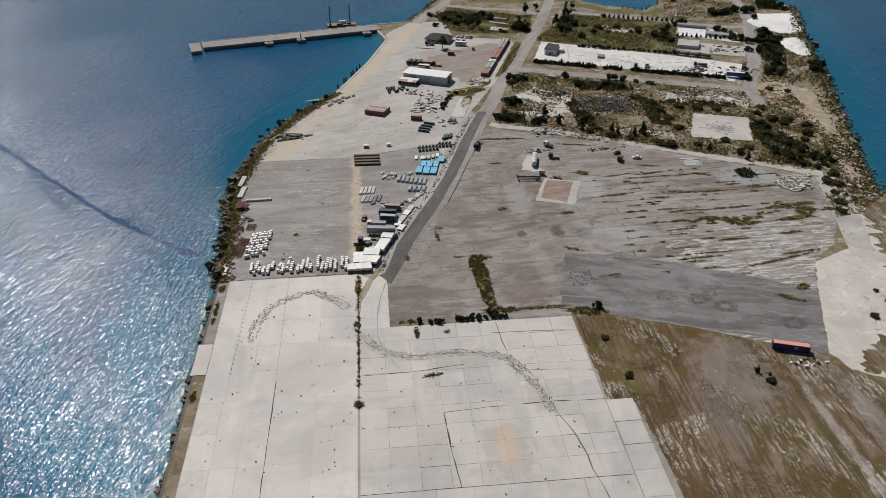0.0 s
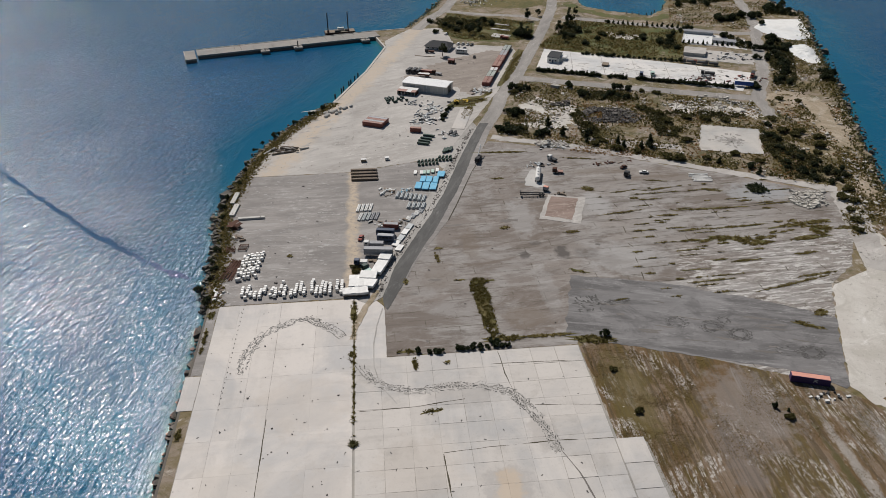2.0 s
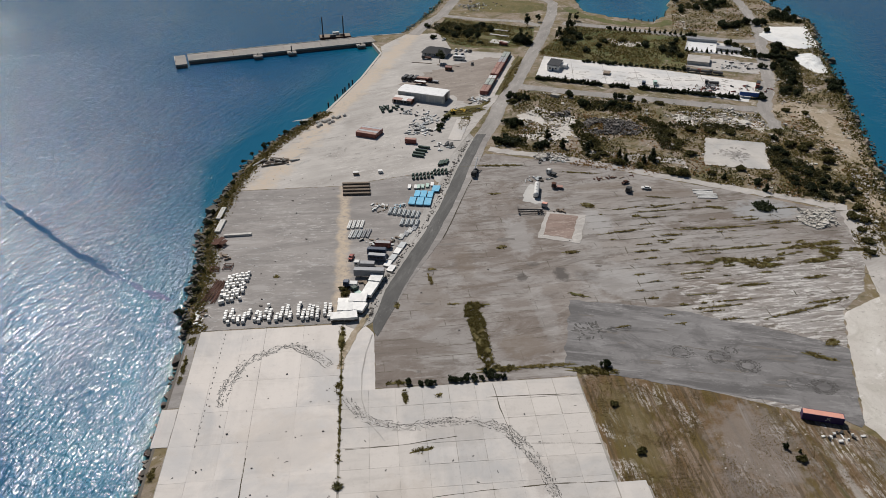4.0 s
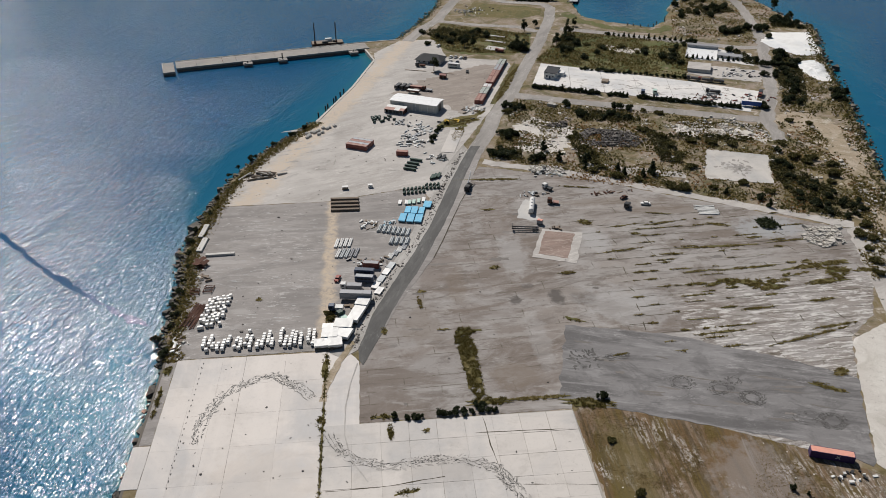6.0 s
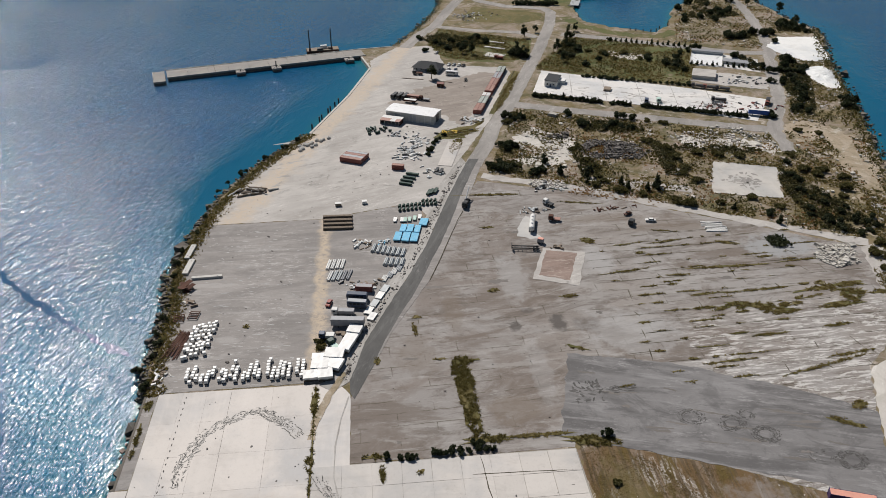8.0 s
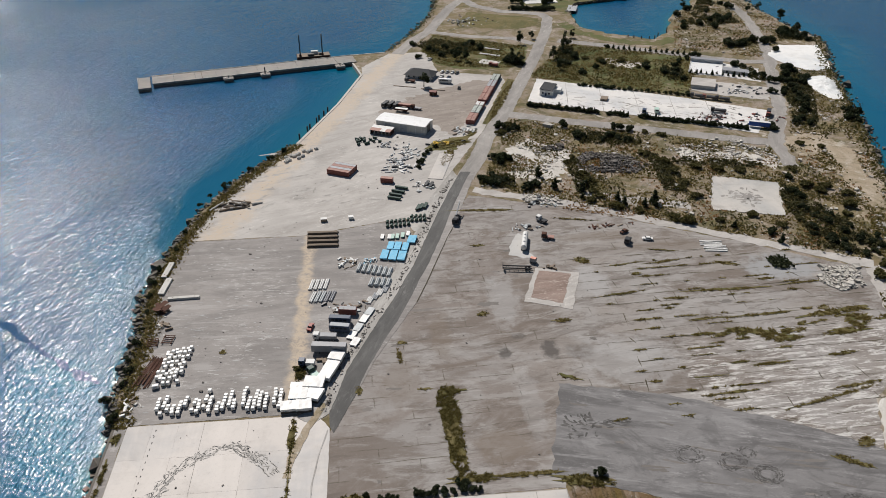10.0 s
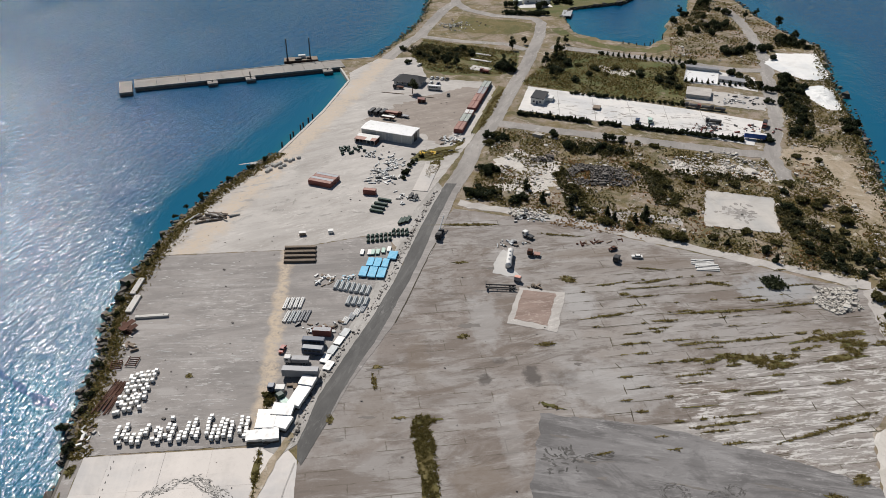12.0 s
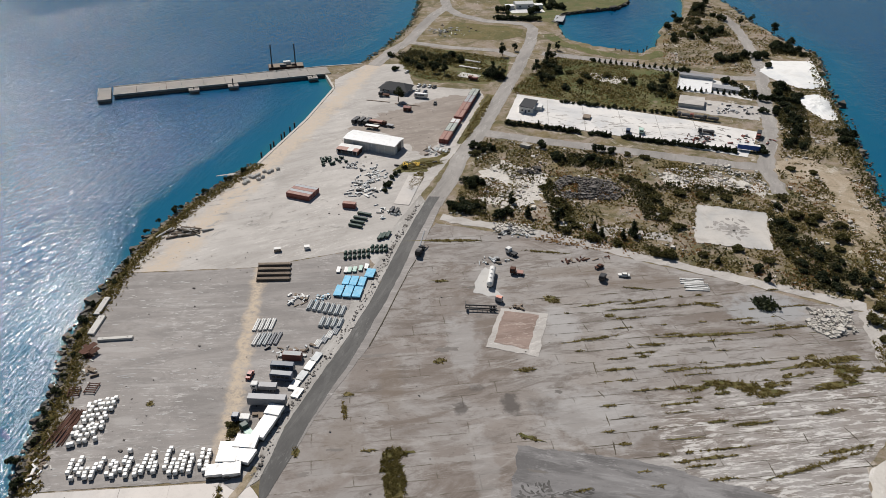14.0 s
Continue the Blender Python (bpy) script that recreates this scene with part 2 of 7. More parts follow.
def make_furrows():
    """Rough ground scraped in rows along y: soil, brown and olive grass, rows of pale stone."""
    k = Nodes("streaked_field")
    row = k.noise(0.75, 5, 0.6, (90, (0.05, 1.0, 1)), 0.25)
    patch = k.noise(0.045, 6, 0.68, None, 0.9)
    c = k.mix(k.ramp(k.noise(0.05, 6, 0.7, (90, (0.45, 1.2, 1)), 0.7), 0.42, 0.6), (0.138, 0.086, 0.04), (0.2, 0.148, 0.105))
    c = k.mix(k.math("MULTIPLY", k.ramp(k.noise(0.06, 7, 0.72, (90, (0.5, 1.2, 1)), 1.0), 0.48, 0.58), 0.85), c, (0.102, 0.072, 0.018))
    c = k.mix(k.math("MULTIPLY", k.ramp(row, 0.48, 0.58), 0.7), c, (0.082, 0.06, 0.034))
    stone = k.math("MULTIPLY", k.ramp(k.noise(0.95, 6, 0.7, (90, (0.12, 1.0, 1)), 0.3), 0.485, 0.54), k.ramp(patch, 0.46, 0.6))
    c = k.mix(k.math("MULTIPLY", stone, k.ramp(k.noise(0.9, 5, 0.75), 0.42, 0.52)), c, (0.46, 0.425, 0.385))
    c = k.mix(k.math("MULTIPLY", k.ramp(k.noise(0.12, 7, 0.75, (90, (0.2, 1.2, 1)), 0.6), 0.58, 0.66), 0.55), c, (0.31, 0.285, 0.26))
    c = k.mix(k.math("MULTIPLY", k.ramp(k.noise(1.4, 5, 0.8), 0.58, 0.72), 0.6), c, (0.07, 0.055, 0.03))
    c = stains(k, c, [(112, 190, 30, 44, 0.65, (0.225, 0.195, 0.172)), (100, 172, 12, 40, 0.5, (0.18, 0.155, 0.14)), (132, 158, 4, 60, 0.6, (0.40, 0.375, 0.345)), (128, 150, 3, 70, 0.8, (0.09, 0.078, 0.03)), (76, 200, 16, 50, 0.6, (0.125, 0.1, 0.036)), (146, 160, 9, 60, 0.45, (0.30, 0.285, 0.27))])
    return k.done(c, 0.97, k.noise(0.9, 7, 0.8), 0.9, 0.25)


def make_scrub(name, soil, grass, green, stone, turn=0, stripes=0.0):
    """Rough ground: soil, dry grass, green weeds and pale stone, each in patches of its own."""
    k = Nodes(name)
    st = (turn, (0.3, 1.6, 1)) if stripes else None
    c = k.mix(k.ramp(k.noise(0.06, 6, 0.7, st, 0.8), 0.38, 0.62), soil, grass)
    c = k.mix(k.math("MULTIPLY", k.ramp(k.noise(0.045, 7, 0.75, None, 1.0), 0.46, 0.62), 0.85), c, green)
    c = k.mix(k.ramp(k.noise(0.075, 8, 0.78, st, 1.2), 0.55, 0.66), c, stone)
    c = k.mix(k.math("MULTIPLY", k.ramp(k.noise(0.5, 6, 0.8), 0.55, 0.7), 0.7), c, tuple(v * 0.45 for v in green))
    c = k.mix(k.math("MULTIPLY", k.ramp(k.noise(1.3, 5, 0.8), 0.6, 0.72), 0.7), c, stone)
    return k.done(c, 0.97, k.noise(0.9, 7, 0.8), 0.9, 0.25)


M_APRON = make_concrete("sunlit_concrete", (0.60, 0.555, 0.51), (0.45, 0.415, 0.38), [(-30, 205, 40, 30, 0.35, (0.52, 0.46, 0.40)), (-50, 175, 26, 20, 0.3, (0.50, 0.45, 0.39)), (-22, 168, 24, 26, 0.35, (0.47, 0.42, 0.37))])
M_APRON_E = make_concrete("stained_old_concrete", (0.535, 0.498, 0.458), (0.37, 0.342, 0.31), [(30.5, 163, 17, 26, 0.5, (0.34, 0.32, 0.305)), (30.5, 164, 9, 20, 0.75, (0.53, 0.43, 0.325)), (22, 205, 30, 14, 0.4, (0.36, 0.335, 0.31)), (44, 186, 10, 18, 0.45, (0.33, 0.30, 0.275)), (5, 175, 30, 30, 0.3, (0.47, 0.41, 0.35)), (-4, 240, 14, 24, 0.4, (0.5, 0.44, 0.37))], 0.2)
M_LOT = make_concrete("white_concrete", (0.63, 0.605, 0.57), (0.45, 0.42, 0.385))
M_PIER = make_concrete("weathered_concrete", (0.30, 0.275, 0.245), (0.17, 0.15, 0.125))
M_PLAIN = make_plain()
M_YARD = make_asphalt("yard_tarmac", (0.258, 0.238, 0.222), (0.40, 0.38, 0.36), (0.165, 0.153, 0.143), 0, 0.45, (0.30, 0.26, 0.22), (-14.8, 0, 0, 3.4, (0.47, 0.385, 0.29)))
M_YARD2 = make_asphalt("dusty_hardstanding", (0.395, 0.37, 0.342), (0.49, 0.462, 0.43), (0.25, 0.229, 0.207), 25, 0.3, (0.36, 0.31, 0.26), (-11.5, 506, -19.5, 8.0, (0.48, 0.40, 0.315)))
M_PAD = make_asphalt("smooth_tarmac", (0.182, 0.174, 0.17), (0.265, 0.256, 0.25), (0.095, 0.09, 0.088), -16, 0.75, (0.2, 0.18, 0.16))
M_ROAD = make_asphalt("dark_road", (0.105, 0.102, 0.097), (0.165, 0.16, 0.152), (0.07, 0.068, 0.065), 68, 0.5, (0.17, 0.155, 0.13))
M_ROAD2 = make_asphalt("dusty_road", (0.27, 0.25, 0.23), (0.38, 0.36, 0.33), (0.18, 0.168, 0.155), 68, 0.4, (0.3, 0.25, 0.2))
M_SCRUB = make_scrub("scrub_ground", (0.27, 0.22, 0.175), (0.17, 0.132, 0.065), (0.09, 0.08, 0.03), (0.43, 0.385, 0.33))
M_FIELD = make_furrows()
M_SAND = make_scrub("sand_track", (0.40, 0.335, 0.26), (0.31, 0.25, 0.175), (0.20, 0.165, 0.1), (0.48, 0.435, 0.37))
M_LIME = make_scrub("limestone_rubble", (0.56, 0.53, 0.48), (0.50, 0.465, 0.42), (0.44, 0.41, 0.36), (0.64, 0.61, 0.57))
M_GRASS = make_scrub("dry_grass_bed", (0.15, 0.12, 0.05), (0.12, 0.1, 0.035), (0.085, 0.085, 0.028), (0.2, 0.165, 0.1))


def make_sea():
    """Wind-ruffled sea: short crests over a low swell, turquoise only close to the shore."""
    k = Nodes("sea_water")
    att = k.node("ShaderNodeAttribute")
    att.attribute_name = "depth"
    d = k.math("ADD", att.outputs["Fac"], k.math("MULTIPLY", k.math("SUBTRACT", k.noise(0.05, 5, 0.6), 0.5), 0.12))
    c = k.mix(k.ramp(d, -0.02, 0.09), (0.012, 0.13, 0.14), (0.001, 0.09, 0.16))
    c = k.mix(k.ramp(d, 0.08, 0.5), c, (0.0003, 0.062, 0.145))
    c = k.mix(k.math("MULTIPLY", k.ramp(k.noise(0.012, 4, 0.6), 0.4, 0.7), 0.35), c, (0.0005, 0.076, 0.158))
    swell = k.noise(0.2, 3, 0.5, (62, (0.4, 1.2, 1)), 0.4)
    chop = k.noise(0.66, 3, 0.55, (66, (0.55, 1.2, 1)), 0.5)
    gust = k.ramp(k.noise(0.014, 4, 0.55, (30, (0.6, 1.3, 1)), 0.6), 0.3, 0.68)
    # the shore from the yard northwards shelters a strip of water
    north = k.ramp(k.node("ShaderNodeSeparateXYZ", Vector=k.pos).outputs[1], 330.0, 420.0)
    strip = k.math("ADD", att.outputs["Fac"], k.math("MULTIPLY", k.math("SUBTRACT", k.noise(0.035, 5, 0.65, (75, (0.5, 1.2, 1)), 0.5), 0.5), 0.5))
    lee = k.math("MULTIPLY", north, k.math("SUBTRACT", 1.0, k.ramp(strip, 0.06, 0.34)))
    h = k.math("ADD", k.math("MULTIPLY", swell, 0.9), k.math("MULTIPLY", chop, k.math("ADD", 0.75, k.math("MULTIPLY", gust, 0.4))))
    h = k.math("MULTIPLY", h, k.math("SUBTRACT", 1.0, k.math("MULTIPLY", lee, 0.8)))
    rough = k.math("MULTIPLY", k.math("ADD", 0.12, k.math("MULTIPLY", gust, 0.04)), k.math("SUBTRACT", 1.0, k.math("MULTIPLY", lee, 0.5)))
    return k.done(c, rough, h, 0.66, 1.0, 0.0, 0.27)


M_SEA = make_sea()


# ---- mesh helpers ----
def part(name, bm, material, parent=None, label=""):
    me = bpy.data.meshes.new(name)
    bm.to_mesh(me)
    bm.free()
    me.materials.append(material)
    ob = new(name, me)
    if parent:
        ob.parent = parent
    return tagged(ob, label)


def thing(name, x=0, y=0, z=0, rz=0, label="", category="", group="", kind=""):
    ob = new(name)
    ob.matrix_basis = pose(x, y, z, 0, 0, rz)
    return tagged(ob, label, category, group, kind)


def box(bm, sx, sy, sz, at=(0, 0, 0), rz=0, bevel=0.0, tilt=(0, 0)):
    """A box of that size whose underside is centred at a point."""
    m = Matrix.Translation(at) @ Euler((radians(tilt[0]), radians(tilt[1]), radians(rz))).to_matrix().to_4x4() @ Matrix.Translation((0, 0, sz / 2)) @ Matrix.Diagonal((sx, sy, sz, 1))
    made = bmesh.ops.create_cube(bm, size=1, matrix=m)["verts"]
    if bevel:
        edges = {e for v in made for e in v.link_edges}
        bmesh.ops.bevel(bm, geom=list(edges), offset=bevel, segments=1, affect="EDGES")
    return made


def rod(bm, a, b, r, r2=None, n=8):
    """A round bar from a to b."""
    a, b = Vector(a), Vector(b)
    m = Matrix.Translation((a + b) / 2) @ (b - a).to_track_quat("Z", "Y").to_matrix().to_4x4()
    return bmesh.ops.create_cone(bm, cap_ends=True, segments=n, radius1=r, radius2=r if r2 is None else r2, depth=(b - a).length, matrix=m)["verts"]


def B(*args, **kw):
    bm = bmesh.new()
    box(bm, *args, **kw)
    return bm


def R(*args, **kw):
    bm = bmesh.new()
    rod(bm, *args, **kw)
    return bm


def ragged(points, step=1.5, amount=0.3, scale=0.25, closed=True):
    """An outline with points every few metres and an uneven edge."""
    out, n = [], len(points)
    for i in range(n if closed else n - 1):
        a, b = Vector((*points[i], 0)), Vector((*points[(i + 1) % n], 0))
        k = max(1, int((b - a).length / step))
        side = Vector((-(b - a).y, (b - a).x, 0)).normalized()
        for j in range(k):
            p = a.lerp(b, j / k)
            out.append(p + side * noise.fractal(p * scale, 1.0, 2.0, 3) * amount * 2)
    if not closed:
        out.append(Vector((*points[-1], 0)))
    return out


def fill(bm, rim):
    """Closes an outline of vertices with triangles that lie inside it."""
    _, _, tris, origin, _, _ = delaunay_2d_cdt([Vector(v.co[:2]) for v in rim], [], [list(range(len(rim)))], 1, 1e-5)
    for t in tris:
        vs = [rim[origin[i][0]] for i in t if origin[i]]
        if len(set(vs)) == 3:
            bm.faces.new(vs)


def sheet(name, points, top, material, thick=0.2, amount=0.3, step=1.5, label="", category="", kind="structure", parent=None, scale=0.25):
    """A slab of ground cover with an uneven outline."""
    bm = bmesh.new()
    rim = [bm.verts.new((p.x, p.y, top)) for p in ragged(points, step, amount, scale)]
    low = [bm.verts.new((v.co.x, v.co.y, top - thick)) for v in rim]
    fill(bm, rim)
    for i in range(len(rim)):
        bm.faces.new((rim[i - 1], low[i - 1], low[i], rim[i]))
    bmesh.ops.recalc_face_normals(bm, faces=bm.faces)
    ob = part(name, bm, material, parent, label)
    return tagged(ob, "", category, "", "" if parent else kind)


# ---- land and sea ----
WEST = [(-69, 263), (-71, 290), (-71, 308), (-73, 322), (-75, 337), (-73, 362), (-70, 380), (-63, 408), (-52, 436), (-39, 458), (-28, 477)]
QUAY = [(-28, 477), (-7, 536), (7.5, 590), (1.5, 616), (-1.5, 634), (26, 638.5)]
NWEST = [(26, 638.5), (47, 683), (67, 737), (78, 801), (84, 880), (110, 1000)]
EAST = [(360, 1000), (357, 790), (353, 733), (355, 675), (362, 646), (358, 633), (332, 573), (308, 502), (283, 437), (262, 384), (243, 334), (235, 302), (226, 260), (228, 150), (235, -150)]
LAGOON = [(185, 1000), (187, 740), (184, 694), (200, 674), (234, 653), (252, 673), (259, 690), (275, 728), (302, 753), (324, 812), (330, 1000)]
OUTLINE = [(-69, -150)] + WEST + QUAY[1:] + NWEST[1:] + LAGOON + EAST


def shore_run(points, amount):
    return ragged(points, 2.0, amount, 0.12, False)


def build_land():
    runs = [([(-69, -150), (-69, 263)], 0.0, 0.0), (WEST, 1.6, 4.5), (QUAY, 0.0, 0.0), (NWEST, 1.2, 3.5), ([(110, 1000), (185, 1000)], 0, 0), (LAGOON, 1.2, 3.0), ([(330, 1000), (360, 1000)], 0, 0), (EAST, 1.8, 4.5), ([(235, -150), (-69, -150)], 0, 0)]
    pts, slope = [], []
    for run, amount, s in runs:
        line = shore_run(run, amount)
        pts += line[:-1]
        slope += [s] * (len(line) - 1)
    bm = bmesh.new()
    n = len(pts)
    top = [bm.verts.new((p.x, p.y, 0)) for p in pts]
    foot = []
    for i, p in enumerate(pts):
        t = pts[(i + 1) % n] - pts[i - 1]
        out = Vector((-t.y, t.x, 0)).normalized()
        foot.append(bm.verts.new(p + out * slope[i] * (0.8 + 0.5 * noise.noise(p * 0.2)) + Vector((0, 0, -4))))
    fill(bm, top)
    for i in range(n):
        bm.faces.new((top[i - 1], foot[i - 1], foot[i], top[i]))
    bmesh.ops.recalc_face_normals(bm, faces=bm.faces)
    ob = part("ground", bm, M_SCRUB)
    return tagged(ob, "scrubby soil and rubble ground of a flat peninsula", "ground", "", "structure")


build_land()


def build_sea():
    def steps(lo, hi, fine):
        inner = np.arange(lo, hi + 1, fine)
        far = np.array([60, 160, 400, 1000, 2400, 4500.0])
        return np.concatenate([(lo - far)[::-1], inner, hi + far])

    xs, ys = steps(-330, 560, 6.0), steps(-60, 1100, 6.0)
    edge = np.array([(p.x, p.y) for p in ragged(OUTLINE, 6.0, 0.0)])
    gx, gy = np.meshgrid(xs, ys)
    flat = np.stack([gx.ravel(), gy.ravel()], 1)
    near = np.full(len(flat), 1e9)
    for k in range(0, len(edge), 40):
        d = ((flat[:, None] - edge[None, k:k + 40]) ** 2).sum(-1).min(1)
        near = np.minimum(near, d)
    depth = np.clip(np.sqrt(near) / 110, 0, 1)
    nx = len(xs)
    faces = [(j * nx + i, j * nx + i + 1, (j + 1) * nx + i + 1, (j + 1) * nx + i) for j in range(len(ys) - 1) for i in range(nx - 1)]
    me = bpy.data.meshes.new("water")
    me.from_pydata([(x, y, -2.2) for x, y in flat.tolist()], [], faces)
    a = me.attributes.new("depth", "FLOAT", "POINT")
    a.data.foreach_set("value", depth.astype(np.float32))
    me.materials.append(M_SEA)
    tagged(new("water", me), "blue sea with small wind waves round the quay", "water", "", "structure")


build_sea()

# ---- paved areas ----
sheet("road_sand", [(-13.5, 226), (-2.5, 226), (-2.5, 257), (-6, 262), (-13.5, 263)], 0.06, M_APRON, amount=0.1, label="dusty drive between the concrete apron and the road", category="road")
sheet("yard_tarmac", [(-68.5, 263.5), (-18, 264), (-12, 264), (-4, 280), (11, 318), (22, 347), (30, 372), (27.6, 388), (-17, 376), (-68, 375.5), (-71, 362), (-73, 337), (-71.5, 322), (-69.5, 308), (-69, 290)], 0.08, M_YARD, amount=0.25, label="grey worn tarmac yard beside the sea", category="yard")
sheet("north_yard", [(-68, 376), (-17, 376.5), (27.6, 388.2), (31, 374), (41, 407), (54, 436), (70, 471), (93, 522), (104, 560), (102, 580), (60, 592), (56, 637), (28, 636), (8, 606), (8.5, 588), (-6, 536), (-27, 478), (-38, 457), (-51, 434), (-61, 407)], 0.04, M_YARD2, amount=0.3, label="pale dusty hardstanding of the working yard", category="yard")
sheet("tarmac_plain", [(-2.5, 227), (65, 227), (66, 233), (72, 229), (108, 215), (132, 203), (148, 196), (164, 233), (174, 254), (189, 266), (201, 285), (208, 306), (218, 327), (193, 340), (175, 352), (156, 362), (135, 374), (114, 387), (90, 396), (59, 408), (48, 382), (28, 321), (17, 299), (3, 273), (-2.5, 257)], 0.05, M_PLAIN, amount=0.4, label="wide worn tarmac plain with weedy joints", category="ground")
sheet("tarmac_pad", [(73, 270.5), (62, 232), (133.4, 205.7), (147.6, 194.8), (164, 232.7), (140, 247), (107, 262)], 0.09, M_PAD, amount=0.5, label="smooth grey tarmac pad with tyre marks", category="ground")
sheet("field_rough", [(65.5, 226), (66, 182), (74, 150), (80, 60), (190, 60), (200, 130), (165, 165), (150, 190), (132, 203), (108, 215), (72, 229)], 0.03, M_FIELD, amount=0.6, label="rough field of dry grass and stony streaks", category="field")
sheet("white_ground", [(164, 232), (149, 196), (152, 187), (166, 178), (200, 190), (222, 240), (215, 290), (201, 286), (193, 262), (174, 253)], 0.07, M_LIME, amount=0.4, label="pale crushed limestone ground", category="ground")
ROAD_LEFT = [(-2.6, 257.1), (-3.0, 263.3), (-1.0, 270.2), (2.3, 283.7), (8.3, 298.2), (14.8, 313.2), (20.6, 326.3), (24.6, 337.0), (29.1, 348.4), (35.6, 369.3), (43.1, 392.8), (52.5, 419.5), (56.1, 429.4)]
ROAD_RIGHT = [(-1.3, 254.7), (0.1, 258.0), (5.1, 270.5), (9.1, 283.2), (15.6, 299.1), (21.4, 311.7), (26.9, 325.9), (30.6, 336.6), (35.0, 347.9), (42.0, 368.8), (49.0, 392.4), (57.9, 419.1), (61.4, 429.0)]
sheet("road_dark", ROAD_RIGHT + [(63.4, 433.5), (58.2, 434)] + ROAD_LEFT[::-1], 0.145, M_ROAD, amount=0.12, label="dark resurfaced tarmac road", category="road")
sheet("road_shoulder", ROAD_RIGHT[2:] + [(66, 434), (48.7, 378), (38, 348), (28.4, 321.2), (12, 288.5)], 0.13, M_YARD, amount=0.1, label="dusty shoulder between road and plain", category="road")
sheet("white_lot", [(111, 530), (125, 571), (153, 557), (214, 525), (254, 501), (232, 468), (173, 500)], 0.2, M_LOT, amount=0.15, label="large white concrete lot", category="yard")


# ---- generators for what nobody could count ----
rng = np.random.default_rng(7)


def mesh_from(name, verts, faces, material, label, category, kind="stuff", parent=None):
    me = bpy.data.meshes.new(name)
    me.from_pydata(verts.tolist(), [], faces.tolist())
    me.materials.append(material)
    ob = new(name, me)
    if parent:
        ob.parent = parent
    return tagged(ob, label, category, "", kind)


def leaf_quads(centres, size, spread=0.35):
    """Small leaf clumps: one quad each, turned at random."""
    n = len(centres)
    a = rng.normal(size=(n, 3))
    a /= np.linalg.norm(a, axis=1)[:, None]
    b = np.cross(a, rng.normal(size=(n, 3)))
    b /= np.linalg.norm(b, axis=1)[:, None]
    s = (size * (1 + spread * rng.normal(size=n)).clip(0.4, 2))[:, None] / 2
    v = np.stack([centres - a * s - b * s * 0.6, centres + a * s * 0.7 - b * s, centres + a * s + b * s * 0.6, centres - a * s * 0.6 + b * s], 1).reshape(-1, 3)
    return v, np.arange(n * 4).reshape(n, 4)


def blades(points, height, width):
    """Tufts: three upright leaning triangles each."""
    n = len(points)
    out = []
    for k in range(3):
        t = rng.uniform(0, 2 * np.pi, n)
        d = np.stack([np.cos(t), np.sin(t), np.zeros(n)], 1)
        h = height * rng.uniform(0.5, 1.3, n)
        w = (width * rng.uniform(0.6, 1.3, n))[:, None]
        off = rng.normal(size=(n, 3)) * width * 0.4
        off[:, 2] = 0
        tip = points + off + rng.normal(size=(n, 3)) * (height * 1.1)
        tip[:, 2] = points[:, 2] + h
        out.append(np.stack([points + off - d * w, points + off + d * w, tip], 1))
    v = np.concatenate(out).reshape(-1, 3)
    return v, np.arange(len(v)).reshape(-1, 3)


CUBE = np.array([(x, y, z) for x in (-1, 1) for y in (-1, 1) for z in (-1, 1)], float) / 2
CUBE_F = np.array([(0, 1, 3, 2), (4, 6, 7, 5), (0, 4, 5, 1), (2, 3, 7, 6), (0, 2, 6, 4), (1, 5, 7, 3)])


def chunks(points, size, spread=0.5, flat=0.7):
    """Broken stones: cubes pulled out of shape."""
    n = len(points)
    s = size * np.exp(spread * rng.normal(size=n))
    dims = s[:, None] * rng.uniform(0.6, 1.3, (n, 3)) * (1, 1, flat)
    v = CUBE[None] * dims[:, None] + rng.normal(size=(n, 8, 3)) * s[:, None, None] * 0.11
    t = rng.uniform(0, 2 * np.pi, n)
    c, q = np.cos(t)[:, None], np.sin(t)[:, None]
    x, y = v[..., 0] * c - v[..., 1] * q, v[..., 0] * q + v[..., 1] * c
    v = np.stack([x, y, v[..., 2]], -1) + points[:, None]
    f = CUBE_F[None] + 8 * np.arange(n)[:, None, None]
    return v.reshape(-1, 3), f.reshape(-1, 4)


def inside(pts, poly):
    x, y = pts[:, 0], pts[:, 1]
    hit = np.zeros(len(pts), bool)
    for i in range(len(poly)):
        (x0, y0), (x1, y1) = poly[i - 1], poly[i]
        cross = ((y0 > y) != (y1 > y)) & (x < (x1 - x0) * (y - y0) / (y1 - y0 + 1e-9) + x0)
        hit ^= cross
    return hit


WHITE_YARD = [(302, 607), (322.3, 629.5), (351.2, 627), (333.3, 572.8), (322.5, 569.7), (313.3, 572), (304.3, 591.3)]
MOUND = [(304.7, 555), (313, 559.5), (320.5, 560), (322.5, 550.4), (316, 532), (310.5, 516.1), (301.9, 516.6), (299.3, 532.2), (300.5, 545)]
EAST_ROAD = [(230, 425), (236, 455), (247, 475), (262, 504.5), (276.6, 543), (294, 584), (305.4, 611), (315.4, 645.6), (329, 699), (333.8, 730), (335.5, 760)]
CLEAR = [[(184.4, 417.3), (214.2, 406.9), (202, 374), (170.6, 383)], WHITE_YARD, MOUND, [(260, 452), (282, 468), (276, 450), (263, 412), (253, 374), (249, 380), (253, 402)], [(x - 5, y) for x, y in EAST_ROAD] + [(x + 5, y) for x, y in EAST_ROAD[::-1]]]


